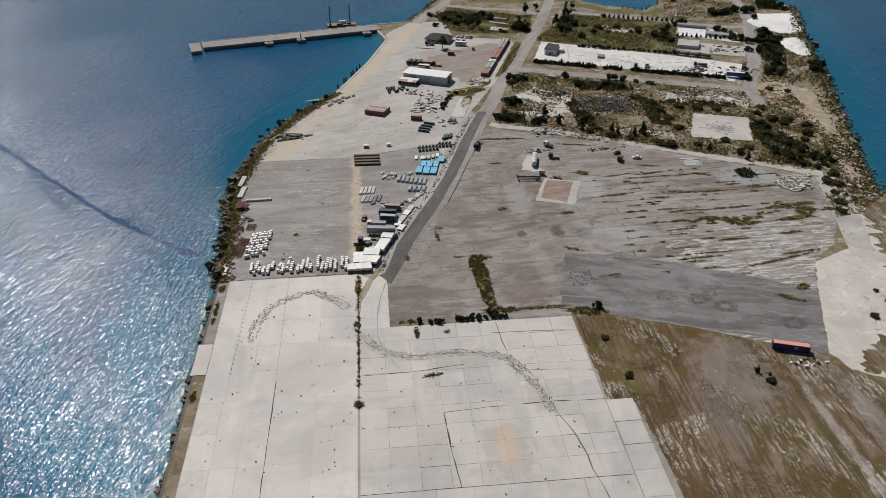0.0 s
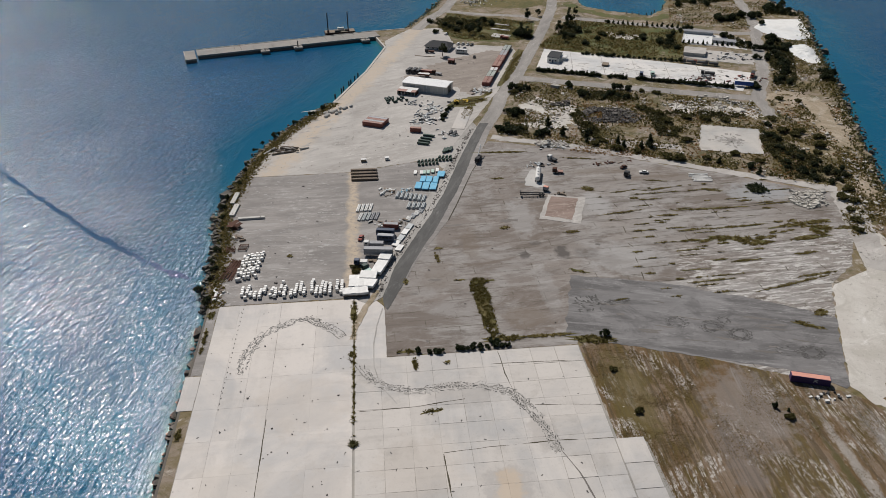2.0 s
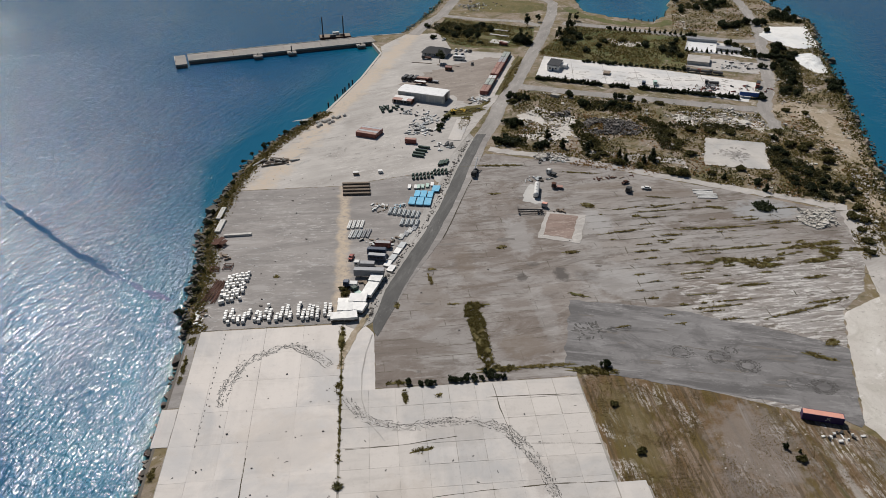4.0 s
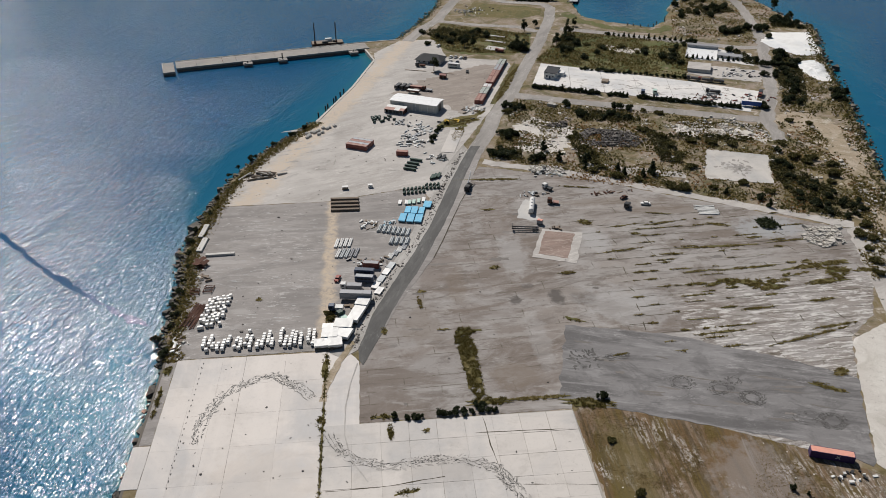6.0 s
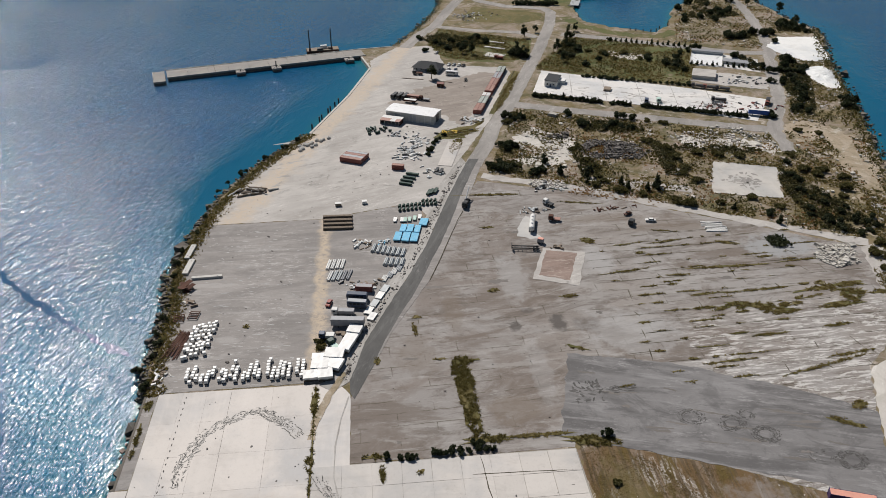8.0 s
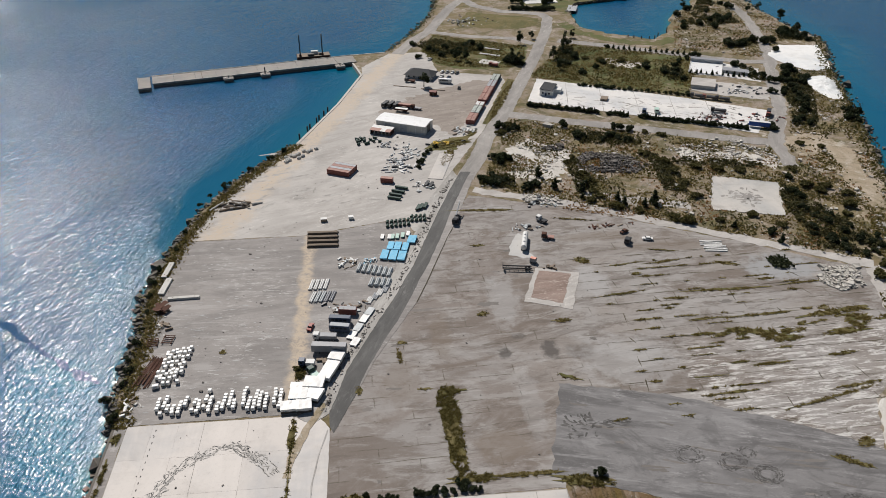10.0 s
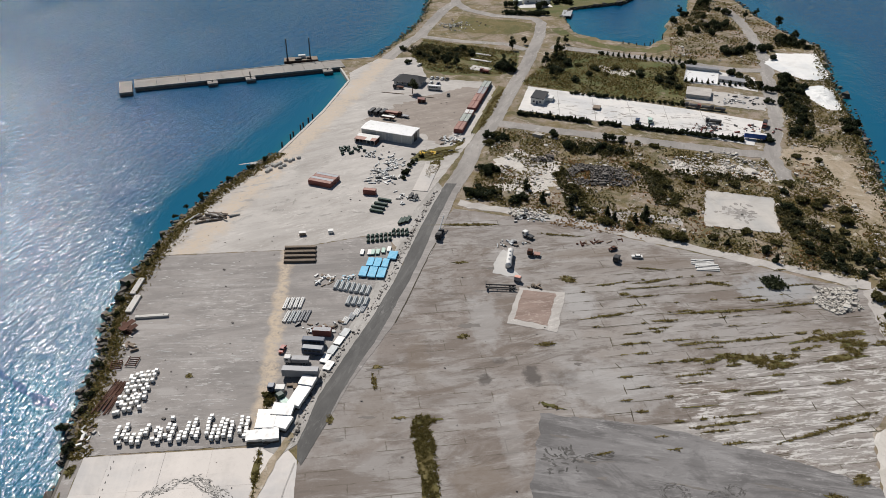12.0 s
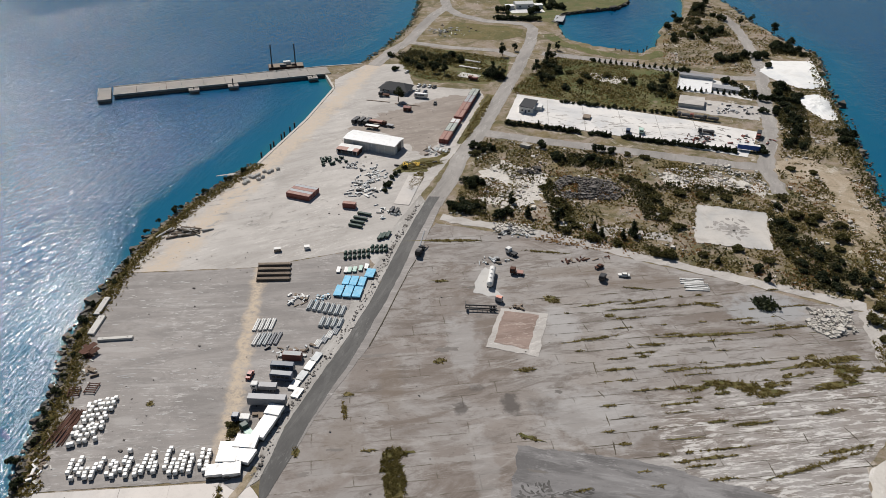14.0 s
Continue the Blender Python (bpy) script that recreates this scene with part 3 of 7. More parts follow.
def scatter(poly, n, scale=0.05, keep=0.0, seed=0.0, z=0.0):
    """Points in a polygon, thinned by a noise so that they stand in patches."""
    p = np.array(poly)
    pts = rng.uniform(p.min(0), p.max(0), (n, 2))
    pts = pts[inside(pts, poly)]
    for hole in CLEAR:
        pts = pts[~inside(pts, hole)]
    if keep > -1:
        val = np.array([noise.fractal(Vector((x * scale + seed, y * scale, seed)), 0.9, 2.1, 4) for x, y in pts])
        pts = pts[val > keep + rng.normal(0, 0.09, len(pts))]
    return np.column_stack([pts, np.full(len(pts), z)])


def spots(rows, per_m2, z=0.05):
    """Points in uneven ellipses: x, y, length, width, turn in degrees."""
    out = []
    for x, y, l, w, a in rows:
        n = max(6, int(l * w * per_m2))
        u = rng.uniform(-1, 1, (n, 2))
        r = np.hypot(u[:, 0], u[:, 1])
        u = u[r < 0.75 + 0.25 * rng.random(n)]
        px, py = u[:, 0] * l / 2, u[:, 1] * w / 2
        c, s = math.cos(radians(a)), math.sin(radians(a))
        p = np.column_stack([x + px * c - py * s, y + px * s + py * c, np.full(len(px), z)])
        val = np.array([noise.noise(Vector((q[0] * 0.45, q[1] * 0.6, 3))) for q in p])
        out.append(p[val > -0.12])
    return np.concatenate(out)


def along(points, n, spread, z0, z1, offset=0.0):
    line = np.array([(p.x, p.y) for p in ragged(points, 1.0, 0.0, 0.1, False)])
    i = rng.integers(0, len(line) - 1, n)
    d = line[np.minimum(i + 1, len(line) - 1)] - line[i]
    d /= np.linalg.norm(d, axis=1)[:, None] + 1e-9
    side = np.column_stack([-d[:, 1], d[:, 0]])
    o = offset + rng.normal(size=n) * spread
    p = line[i] + side * o[:, None] + rng.normal(size=(n, 2)) * 0.5
    return np.column_stack([p, rng.uniform(z0, z1, n)])


def flakes(name, rows, z, material, label, category, rough=0.25):
    """Thin uneven patches lying on the ground: x, y, length, width, turn in degrees."""
    verts, faces = [], []
    for i, (x, y, l, w, a) in enumerate(rows):
        n = 18 if l > 3 else 11
        c, s = math.cos(radians(a)), math.sin(radians(a))
        base = len(verts)
        for k in range(n):
            t = 2 * math.pi * k / n
            r = 1 + rough * 1.6 * noise.fractal(Vector((x + 2.2 * math.cos(t), y + 2.2 * math.sin(t), i * 0.37)), 0.8, 2.0, 3)
            u, v = math.cos(t) * l / 2 * r, math.sin(t) * w / 2 * r
            verts.append((x + u * c - v * s, y + u * s + v * c, z + (i % 40) * 0.0004))
        faces.append(tuple(range(base, base + n)))
    me = bpy.data.meshes.new(name)
    me.from_pydata(verts, [], faces)
    me.materials.append(material)
    return tagged(new(name, me), label, category, "", "stuff")


def ribbon(name, line, width, top, material, label, category="road", amount=0.3, thick=0.2):
    """A road along a line, with uneven edges."""
    mid = ragged(line, 3.0, 0.0, 0.1, False)
    bm = bmesh.new()
    rows = []
    for i, p in enumerate(mid):
        t = (mid[min(i + 1, len(mid) - 1)] - mid[max(i - 1, 0)]).normalized()
        side = Vector((-t.y, t.x, 0))
        wl = width / 2 + amount * noise.fractal(p * 0.2, 1, 2, 3) * 2
        wr = width / 2 + amount * noise.fractal(p * 0.2 + Vector((9, 3, 5)), 1, 2, 3) * 2
        rows.append([bm.verts.new(q) for q in (p + side * wl + Vector((0, 0, top - thick)), p + side * wl + Vector((0, 0, top)), p - side * wr + Vector((0, 0, top)), p - side * wr + Vector((0, 0, top - thick)))])
    for a, b in zip(rows, rows[1:]):
        for k in range(3):
            bm.faces.new((a[k], a[k + 1], b[k + 1], b[k]))
    bmesh.ops.recalc_face_normals(bm, faces=bm.faces)
    return tagged(part(name, bm, material), label, category, "", "structure")


# ---- roads ----
ribbon("road_north", [(59, 426), (69, 449), (78, 477), (95, 517), (111, 560), (134, 622), (155, 685), (164, 722), (161, 734), (148, 741), (128, 747), (108, 768), (101, 790), (101, 830)], 9.0, 0.12, M_ROAD2, "dusty grey road along the peninsula")
ribbon("road_cross", [(95, 510), (138, 492), (180, 476), (222, 459), (236, 455)], 9, 0.10, M_ROAD2, "dusty cross road beside the white lot", amount=0.7)
ribbon("road_east", EAST_ROAD, 8.5, 0.11, M_ROAD2, "pale dusty track beside the eastern scrub", amount=1.2)
ribbon("road_upper", [(158, 656), (192, 641), (228, 620), (278, 594), (299, 592)], 9, 0.10, M_ROAD2, "dusty road towards the far shore", amount=0.6)
ribbon("road_west", [(34, 634), (50, 672), (62, 692), (76, 736), (88, 770), (101, 795)], 9, 0.09, M_ROAD2, "dusty track along the western shore", amount=0.5)
ribbon("road_branch", [(60, 690), (93, 674), (126, 665), (138, 650)], 7, 0.10, M_ROAD2, "dusty track between grass plots", amount=0.5)

# ---- more surfaces ----
M_EARTH = make_asphalt("brown_gravel", (0.265, 0.228, 0.196), (0.36, 0.322, 0.285), (0.185, 0.155, 0.132), 20, 0.4, (0.27, 0.2, 0.14))
M_VERGE = make_asphalt("pale_verge", (0.36, 0.342, 0.318), (0.48, 0.455, 0.42), (0.2, 0.185, 0.165), 68, 0.45)
M_BRICK = make_asphalt("red_rubble_floor", (0.25, 0.185, 0.155), (0.36, 0.30, 0.26), (0.15, 0.105, 0.085), 10, 0.4, (0.29, 0.19, 0.14))
M_WHITE = make_concrete("bright_gravel", (0.72, 0.71, 0.68), (0.55, 0.53, 0.49))
M_FADED = make_concrete("bleached_surface", (0.47, 0.455, 0.43), (0.33, 0.31, 0.29))
M_SQUARE = make_concrete("old_stained_concrete", (0.50, 0.47, 0.43), (0.30, 0.275, 0.24))
M_DARK = plain("dark_stain", (0.085, 0.08, 0.075), 0.8, 0, 0.6, 1.0, (0.16, 0.15, 0.14), True, 0.3)
M_SMEAR = plain("oily_stain", (0.175, 0.158, 0.143), 0.85, 0, 0.7, 0.6, (0.22, 0.2, 0.18), True, 0.15)
M_JOINT = plain("weedy_joint", (0.085, 0.072, 0.05), 0.95, 0, 0.5, 0.8, (0.11, 0.1, 0.04), True, 0.25)
ribbon("kerb_line", [(28.6, 321.4), (34.3, 337), (37.8, 347.7), (44.9, 368.6), (48.4, 377.4)], 0.35, 0.2, M_JOINT, "dark low kerb at the plain's edge", "kerb", 0.06)
sheet("gravel_yard", [(18, 520), (40, 545), (62, 560), (84, 572), (97, 570), (92, 548), (74, 505), (58, 480), (50, 500), (40, 512)], 0.06, M_EARTH, amount=1.8, label="brown gravel ground between containers and sheds", category="ground")
sheet("verge", [(-13.5, 262.8), (-8, 259)] + [(x + 0.1, y) for x, y in ROAD_LEFT[1:]] + [(54, 436), (40.6, 407), (30.5, 373), (22, 347.4), (11, 317.8), (1.2, 293.2), (-5, 276.5), (-11, 264)], 0.12, M_VERGE, amount=0.2, label="pale stony verge between yard and road", category="verge")
ribbon("dirt_track", [(-4.4, 268.0), (-9.6, 257.3), (-13.6, 245.3), (-14.3, 237.7)], 2.2, 0.172, M_SAND, "brown wheel track from the verge over concrete", "track", 0.4, 0.006)
ribbon("pale_strip", [(62, 413), (90, 402), (114, 391), (135, 378.5), (156, 366), (175, 355.5), (194, 345), (219, 331)], 6.0, 0.09, M_YARD2, "pale broken concrete strip at the plain's edge", "ground", 1.0)
sheet("limestone_clearing", [(82, 432), (90, 440), (84, 452), (88, 464), (101, 470), (117, 462), (119, 445), (112, 430), (98, 418), (90, 420)], 0.06, M_LIME, amount=2.5, step=1.0, label="bare pale limestone clearing in the scrub", category="ground")
sheet("concrete_square", [(184.4, 417.3), (214.2, 406.9), (202, 374), (170.6, 383)], 0.22, M_SQUARE, amount=0.7, label="old square concrete slab with a pale disc", category="slab")
flakes("rubble_disc", [(192 + rng.normal(0, 4.2), 394.5 + rng.normal(0, 3.8), rng.uniform(1, 4), rng.uniform(0.6, 2), rng.uniform(0, 180)) for _ in range(70)], 0.23, M_ROAD2, "grey rubble spread over the concrete slab", "rubble")
flakes("lot_stain", [(x, 586 - 0.39 * x + rng.uniform(-14, 14), rng.gamma(2, 1.5) + 0.6, rng.uniform(0.3, 1.6), rng.normal(-24, 20)) for x in rng.uniform(122, 240, 150)], 0.205, M_VERGE, "grey stains on the white lot", "stain", 0.6)
for k in range(5):
    ribbon("lot_joint", [(134 + 20 * k, 518 - 8.3 * k), (142 + 20 * k, 560 - 9.4 * k)], 0.35, 0.215, M_VERGE, "grey joint across the white lot", "joint", 0.1, 0.004)
sheet("grey_strip", [(113, 402), (137, 392.5), (161, 384), (162, 391), (140, 399), (118, 407)], 0.06, M_YARD2, amount=0.8, label="grey broken pavement in the scrub", category="ground")
sheet("lot_ruin", [(176, 438), (225, 425), (228, 436), (200, 446), (180, 452)], 0.05, M_LIME, amount=3.0, step=1.0, label="broken pale foundations in the scrub", category="ground")
sheet("sand_east", [(236, 455), (262, 470), (272, 452), (276, 430), (266, 398), (246, 350), (232, 322), (222, 332), (232, 350), (240, 385), (250, 420), (243, 440)], 0.05, M_SAND, amount=3.2, label="bare sandy ground above the eastern shore", category="sand")
sheet("white_yard", WHITE_YARD, 0.15, M_WHITE, amount=0.7, label="white gravel yard by the eastern shore", category="yard")


def mound(name, rim, height, material, label, category):
    """A low heap that rises from its outline to a lumpy top."""
    line = ragged(rim, 1.5, 0.5)
    mid = sum(line, Vector()) / len(line)
    bm = bmesh.new()
    rings = []
    for q in range(9):
        t = q / 9
        ring_q = []
        for p in line:
            w = p.lerp(mid, t)
            ring_q.append(bm.verts.new((w.x, w.y, 0.05 + height * math.sin(t * 1.5) * (1 + 0.5 * noise.fractal(w * 0.2, 1, 2, 4)))))
        rings.append(ring_q)
    for a, b in zip(rings, rings[1:]):
        for i in range(len(a)):
            bm.faces.new((a[i - 1], a[i], b[i], b[i - 1]))
    fill(bm, rings[-1])
    bmesh.ops.recalc_face_normals(bm, faces=bm.faces)
    return tagged(part(name, bm, material), label, category, "", "structure")


mound("white_mound", MOUND, 2.2, M_WHITE, "mound of white sand by the shore", "sand")
sheet("ne_lot", [(231, 572), (245, 605), (282, 578), (272, 551), (254, 563)], 0.12, M_LOT, amount=0.3, label="pale concrete lot round low sheds", category="yard")
sheet("ne_lot_grey", [(219, 540), (229, 559), (246, 553), (272, 540), (262, 518), (240, 528)], 0.12, M_YARD2, amount=0.8, label="grey lot strewn with parts", category="yard")
sheet("grass_plot", [(96, 700), (130, 690), (150, 700), (156, 720), (140, 731), (116, 740), (100, 748), (88, 720)], 0.05, M_GRASS, amount=1.0, label="mown dry grass plot between tracks", category="grass")
sheet("grey_track", [(194, 264), (203, 258), (222, 312), (222, 330), (214, 328), (206, 302)], 0.085, M_YARD2, amount=0.5, label="grey track beside the rubble", category="track")
sheet("weedy_east", [(196, 196), (214, 222), (226, 262), (234, 300), (222, 306), (208, 262), (196, 226), (186, 206)], 0.09, M_FIELD, amount=3.0, step=1.0, label="weedy soil over crushed limestone", category="ground")
sheet("brick_floor_border", [(78.5, 341), (95.8, 336), (87.3, 311.4), (69.7, 318)], 0.14, M_YARD2, amount=0.3, label="pale concrete border of a demolished building", category="slab")
sheet("brick_floor", [(79.6, 339), (92, 335.4), (84.5, 315.3), (73, 320.4)], 0.19, M_BRICK, amount=0.3, label="red rubble floor of a demolished building", category="slab")
sheet("white_dust", [(69.5, 352), (72, 362), (76.5, 370), (80, 366), (77.5, 355), (81, 348.5), (75, 349)], 0.10, M_FADED, amount=0.5, label="white dust spilled round a tank", category="ground")

M_LAWN = make_scrub("weedy_grass", (0.135, 0.115, 0.05), (0.10, 0.105, 0.034), (0.072, 0.088, 0.026), (0.2, 0.165, 0.11))
sheet("grass_west", [(52, 640), (60, 612), (72, 598), (108, 592), (124, 608), (132, 642), (96, 664), (64, 682)], 0.05, M_LAWN, amount=1.2, label="overgrown green plot between tracks", category="grass")
sheet("grass_middle", [(122, 577), (150, 561), (214, 531), (222, 545), (232, 574), (246, 606), (192, 632), (162, 648), (142, 608)], 0.045, M_LAWN, amount=1.5, label="overgrown green ground behind the white lot", category="grass")
ribbon("grass_rim", [(173, 706), (178, 682), (194, 660), (213, 646), (232, 642), (250, 654)], 10, 0.055, M_LAWN, "overgrown bank along the lagoon", "grass", 1.2)
sheet("weedy_corner", [(158, 184), (170, 181), (188, 194), (184, 206), (170, 202), (160, 194)], 0.1, M_FIELD, amount=3.0, step=1.0, label="weedy soil at the edge of crushed limestone", category="ground")
sheet("limestone_patch", [(175, 612), (189, 607), (204, 600), (208, 592), (196, 587), (183, 595)], 0.07, M_LIME, amount=2.5, step=1.0, label="bare pale patch in the overgrown plot", category="ground")
sheet("north_bank", [(184, 736), (190, 752), (199.7, 770.4), (224.9, 779.5), (252.7, 788.8), (270, 810), (282, 850), (282, 1000), (150, 1000), (150, 770)], 0.06, M_LAWN, thick=4, amount=0.4, label="grassy bank closing the lagoon", category="grass")
sheet("grass_roadside", [(78, 496), (85, 494), (112, 566), (106, 575), (100, 560)], 0.06, M_GRASS, amount=0.6, label="weedy strip between containers and road", category="grass")
sheet("grass_corner", [(44, 462), (58, 462), (66, 474), (72, 482), (60, 478), (48, 474)], 0.06, M_GRASS, amount=1.0, label="weedy corner with yellow machine frames", category="grass")

# ---- cracks, stains, worn places ----
rows = []
for y in np.arange(246, 350, 5.6):
    x = 92 + rng.uniform(0, 12)
    while x < 150 + (y - 246) * 0.55 + 25:
        l = rng.uniform(6, 20)
        rows.append((x + l / 2, y + (x - 100) * 0.045 + rng.normal(0, 0.25), l, rng.uniform(0.12, 0.42), 2.6 + rng.normal(0, 0.8)))
        x += l + rng.exponential(5)
for x in np.arange(100, 205, 15):
    for y in np.arange(255, 335, 12):
        if rng.random() < 0.4:
            rows.append((x + 0.1 * (y - 250), y, rng.uniform(3, 7), 0.4, 100 + rng.normal(0, 12)))
flakes("pavement_crack", rows, 0.062, M_JOINT, "weedy dark joints in the old tarmac", "crack", 0.5)
smear = []
for k in range(24):
    x, y = rng.uniform(0, 100), rng.uniform(232, 392)
    if x > (y - 262) * 0.42 + 4 and y < 398 - 0.28 * x:
        smear.append((x, y, rng.gamma(2, 2.6) + 1, rng.uniform(0.6, 2.2), 4 + rng.normal(0, 5)))
smear += [(55.6, 317.6, 8, 3, 5), (147, 311, 6, 2, 2)]
flakes("oil_stain", smear, 0.064, M_SMEAR, "dark oily stains on worn tarmac", "stain", 0.5)
flakes("yard_stain", [(rng.uniform(-64, -22), rng.uniform(268, 370), rng.gamma(2, 0.7) + 0.3, rng.uniform(0.12, 0.4), rng.normal(0, 10)) for k in range(260)], 0.092, M_FADED, "pale scuffs on the yard tarmac", "stain", 0.6)
flakes("yard_patch", [(rng.uniform(-45, 20), rng.uniform(400, 470), rng.gamma(2, 2.2) + 1, rng.uniform(0.8, 2.5), rng.normal(20, 20)) for k in range(45)], 0.052, M_VERGE, "worn patches on the dusty hardstanding", "stain", 0.6)


def ring(x, y, r, n, gap=0.25):
    return [(x + rr * math.cos(a), y + rr * 0.8 * math.sin(a), rng.uniform(0.4, 1.6), rng.uniform(0.1, 0.38), math.degrees(a) + 90 + rng.normal(0, 25)) for a, rr in ((rng.uniform(0, 6.283), r * rng.uniform(0.55, 1.15)) for _ in range(2 * n)) if rng.random() > gap]


marks = ring(145, 214, 4.2, 130) + ring(137, 216, 3.5, 24) + ring(124.5, 226.5, 4.0, 130) + ring(116, 232, 4.0, 90) + ring(122, 235.5, 2.6, 34) + ring(104.5, 236, 4.0, 70)
marks += [(rng.uniform(70, 80), rng.uniform(246, 256), rng.uniform(0.8, 2.6), rng.uniform(0.3, 0.9), rng.uniform(0, 180)) for _ in range(45)]
marks += [(rng.uniform(78, 92), rng.uniform(249, 253), rng.uniform(1, 3), rng.uniform(0.3, 0.8), rng.normal(0, 20)) for _ in range(28)]
flakes("tyre_mark", marks, 0.102, M_DARK, "dark tyre marks turned on smooth tarmac", "tyre marks", 0.4)
flakes("pad_stain", [(x, 262 - (x - 70) * 0.42 + rng.uniform(-22, 2), rng.uniform(3, 14), rng.uniform(0.4, 1.3), -16 + rng.normal(0, 6)) for x in rng.uniform(76, 150, 22)], 0.095, M_SMEAR, "long faint stains on smooth tarmac", "stain", 0.5)

# ---- vegetation ----
def make_leaf(name, a, b, c, rough=0.7):
    k = Nodes(name)
    r = k.t.nodes.new("ShaderNodeNewGeometry").outputs["Random Per Island"]
    col = k.mix(k.ramp(r, 0.0, 0.6), a, b)
    col = k.mix(k.ramp(r, 0.75, 1.0), col, c)
    col = k.mix(k.math("MULTIPLY", k.noise(0.12, 3), 0.5), col, a)
    k.done(col, rough, None, spec=0.2)
    thin = k.node("ShaderNodeBsdfTranslucent", Color=col)
    both = k.t.nodes.new("ShaderNodeMixShader")
    both.inputs[0].default_value = 0.4
    k.t.links.new(k.b.outputs[0], both.inputs[1])
    k.t.links.new(thin.outputs[0], both.inputs[2])
    k.t.links.new(both.outputs[0], k.t.nodes["Material Output"].inputs["Surface"])
    return k.m


M_LEAF = make_leaf("dark_needles", (0.024, 0.032, 0.016), (0.05, 0.06, 0.027), (0.085, 0.09, 0.04))
M_BUSH = make_leaf("olive_leaves", (0.075, 0.072, 0.024), (0.12, 0.105, 0.038), (0.17, 0.14, 0.055))
M_TUFT = make_leaf("dry_grass_blades", (0.15, 0.115, 0.036), (0.21, 0.165, 0.055), (0.28, 0.215, 0.09))
M_STRAW = make_leaf("brown_olive_grass", (0.125, 0.092, 0.032), (0.18, 0.13, 0.05), (0.24, 0.175, 0.08))
M_RED = make_leaf("rusty_weeds", (0.24, 0.13, 0.055), (0.30, 0.17, 0.065), (0.2, 0.15, 0.06))
M_GREEN = make_leaf("green_weeds", (0.10, 0.085, 0.026), (0.16, 0.128, 0.038), (0.21, 0.165, 0.055))
M_THICK = make_leaf("thicket_leaves", (0.045, 0.046, 0.017), (0.085, 0.078, 0.03), (0.14, 0.115, 0.05))
M_BARK = plain("grey_bark", (0.13, 0.1, 0.075), 0.95)

STRIPS = [(95, 533, 76, 5, 70), (57, 469, 24, 9, 20), (53, 452, 6, 24, -18), (70, 484, 10, 6, 60), (110, 320, 20, 1.6, 8), (129, 315, 11, 1.5, 0), (150, 319, 34, 1.9, 0), (125, 310.7, 10, 1, 5), (115, 340.5, 16, 1.5, 8), (133, 341, 16, 1.4, 8), (159, 337, 11, 2.4, -20), (135, 350, 14, 0.8, -12), (135.5, 301, 15, 1.6, 5), (156, 301.5, 30, 1.7, 4), (150, 292, 24, 4.5, -8), (158, 287, 14, 4.5, 0), (131, 292, 10, 2, 4), (185, 301, 26, 4, 9), (183, 289, 20, 3.6, 8), (192, 296, 12, 6, 10), (128, 284.5, 15, 1, 3), (148, 274, 16, 1.6, 5), (128, 261, 22, 1.6, 5), (160, 256, 40, 1.4, 14), (125, 269.3, 12, 1, 2), (175, 277, 13, 2, 8), (172, 261, 20, 1.6, 8), (170, 325, 9, 1.6, 3), (184, 321, 15, 1.4, 5), (57.5, 361, 6, 2, 0), (53, 311.6, 5, 3, 0), (82, 305, 6.5, 2.4, 0), (76.7, 273.6, 8, 2.4, -25), (20.4, 290, 1.6, 10, 4), (21.6, 297, 4, 2, 0), (6.8, 273, 2.5, 5, 10), (99, 345, 7, 5, -30), (119, 333, 5, 2, 0), (-41, 297.4, 2.6, 2.6, 0), (28, 272, 5, 1, 0), (55, 233, 22, 2, 0), (88, 252, 5, 1, 10), (152, 229, 12, 3, -30), (160, 236, 7, 4, 20), (66, 392, 26, 2.4, -4), (103, 380, 20, 1.4, -12)]
GREEN_STRIPS = [(-67.5, 128, 2.4, 22, 0), (-67.4, 150, 2.0, 12, 0), (-67.6, 196, 1.6, 8, 0), (-67.5, 243, 1.2, 20, 0), (-67.3, 258, 2.2, 6, 0), (35.5, 252, 6, 44, 3), (35, 262, 7, 18, 10), (36, 270, 8, 5, 0), (40, 233, 14, 4, 0), (-13.9, 225, 0.5, 78, 0), (-13.9, 255, 2.2, 16, 0), (-14, 186.5, 3, 2.4, 0), (-14.4, 228, 2.2, 8, 0), (11, 198.5, 7, 1.6, 12), (72, 229, 16, 5, -10), (-13, 284, 3.4, 9, -10), (5, 229, 9, 2, 0), (7, 222, 1.4, 8, 0), (18, 222, 2.2, 2.2, 0)]
for y in np.arange(251.6, 345, 5.6):
    for _ in range(6):
        x = 100 + 95 * rng.random() ** 0.8
        if x < 128 + (y - 240) * 0.75:
            STRIPS.append((x, y + (x - 100) * 0.045, rng.gamma(2, 2.0) + 1, rng.uniform(0.5, 1.3), 2.6))
STRIPS += [(152 + rng.normal(0, 9), 290 + rng.normal(0, 2.2), rng.uniform(3, 9), rng.uniform(1, 2.6), rng.normal(3, 8)) for _ in range(12)]
STRIPS += [(186 + rng.normal(0, 9), 296 + rng.normal(0, 4), rng.uniform(3, 10), rng.uniform(1, 3), rng.normal(6, 10)) for _ in range(16)]
v, f = blades(spots(STRIPS, 9), 0.4, 0.22)
mesh_from("dry_grass", v, f, M_TUFT, "strips of dry olive grass in pavement joints", "grass")
v, f = blades(spots(GREEN_STRIPS, 10), 0.5, 0.26)
mesh_from("weeds", v, f, M_GREEN, "green and brown weeds growing from joints", "weeds")
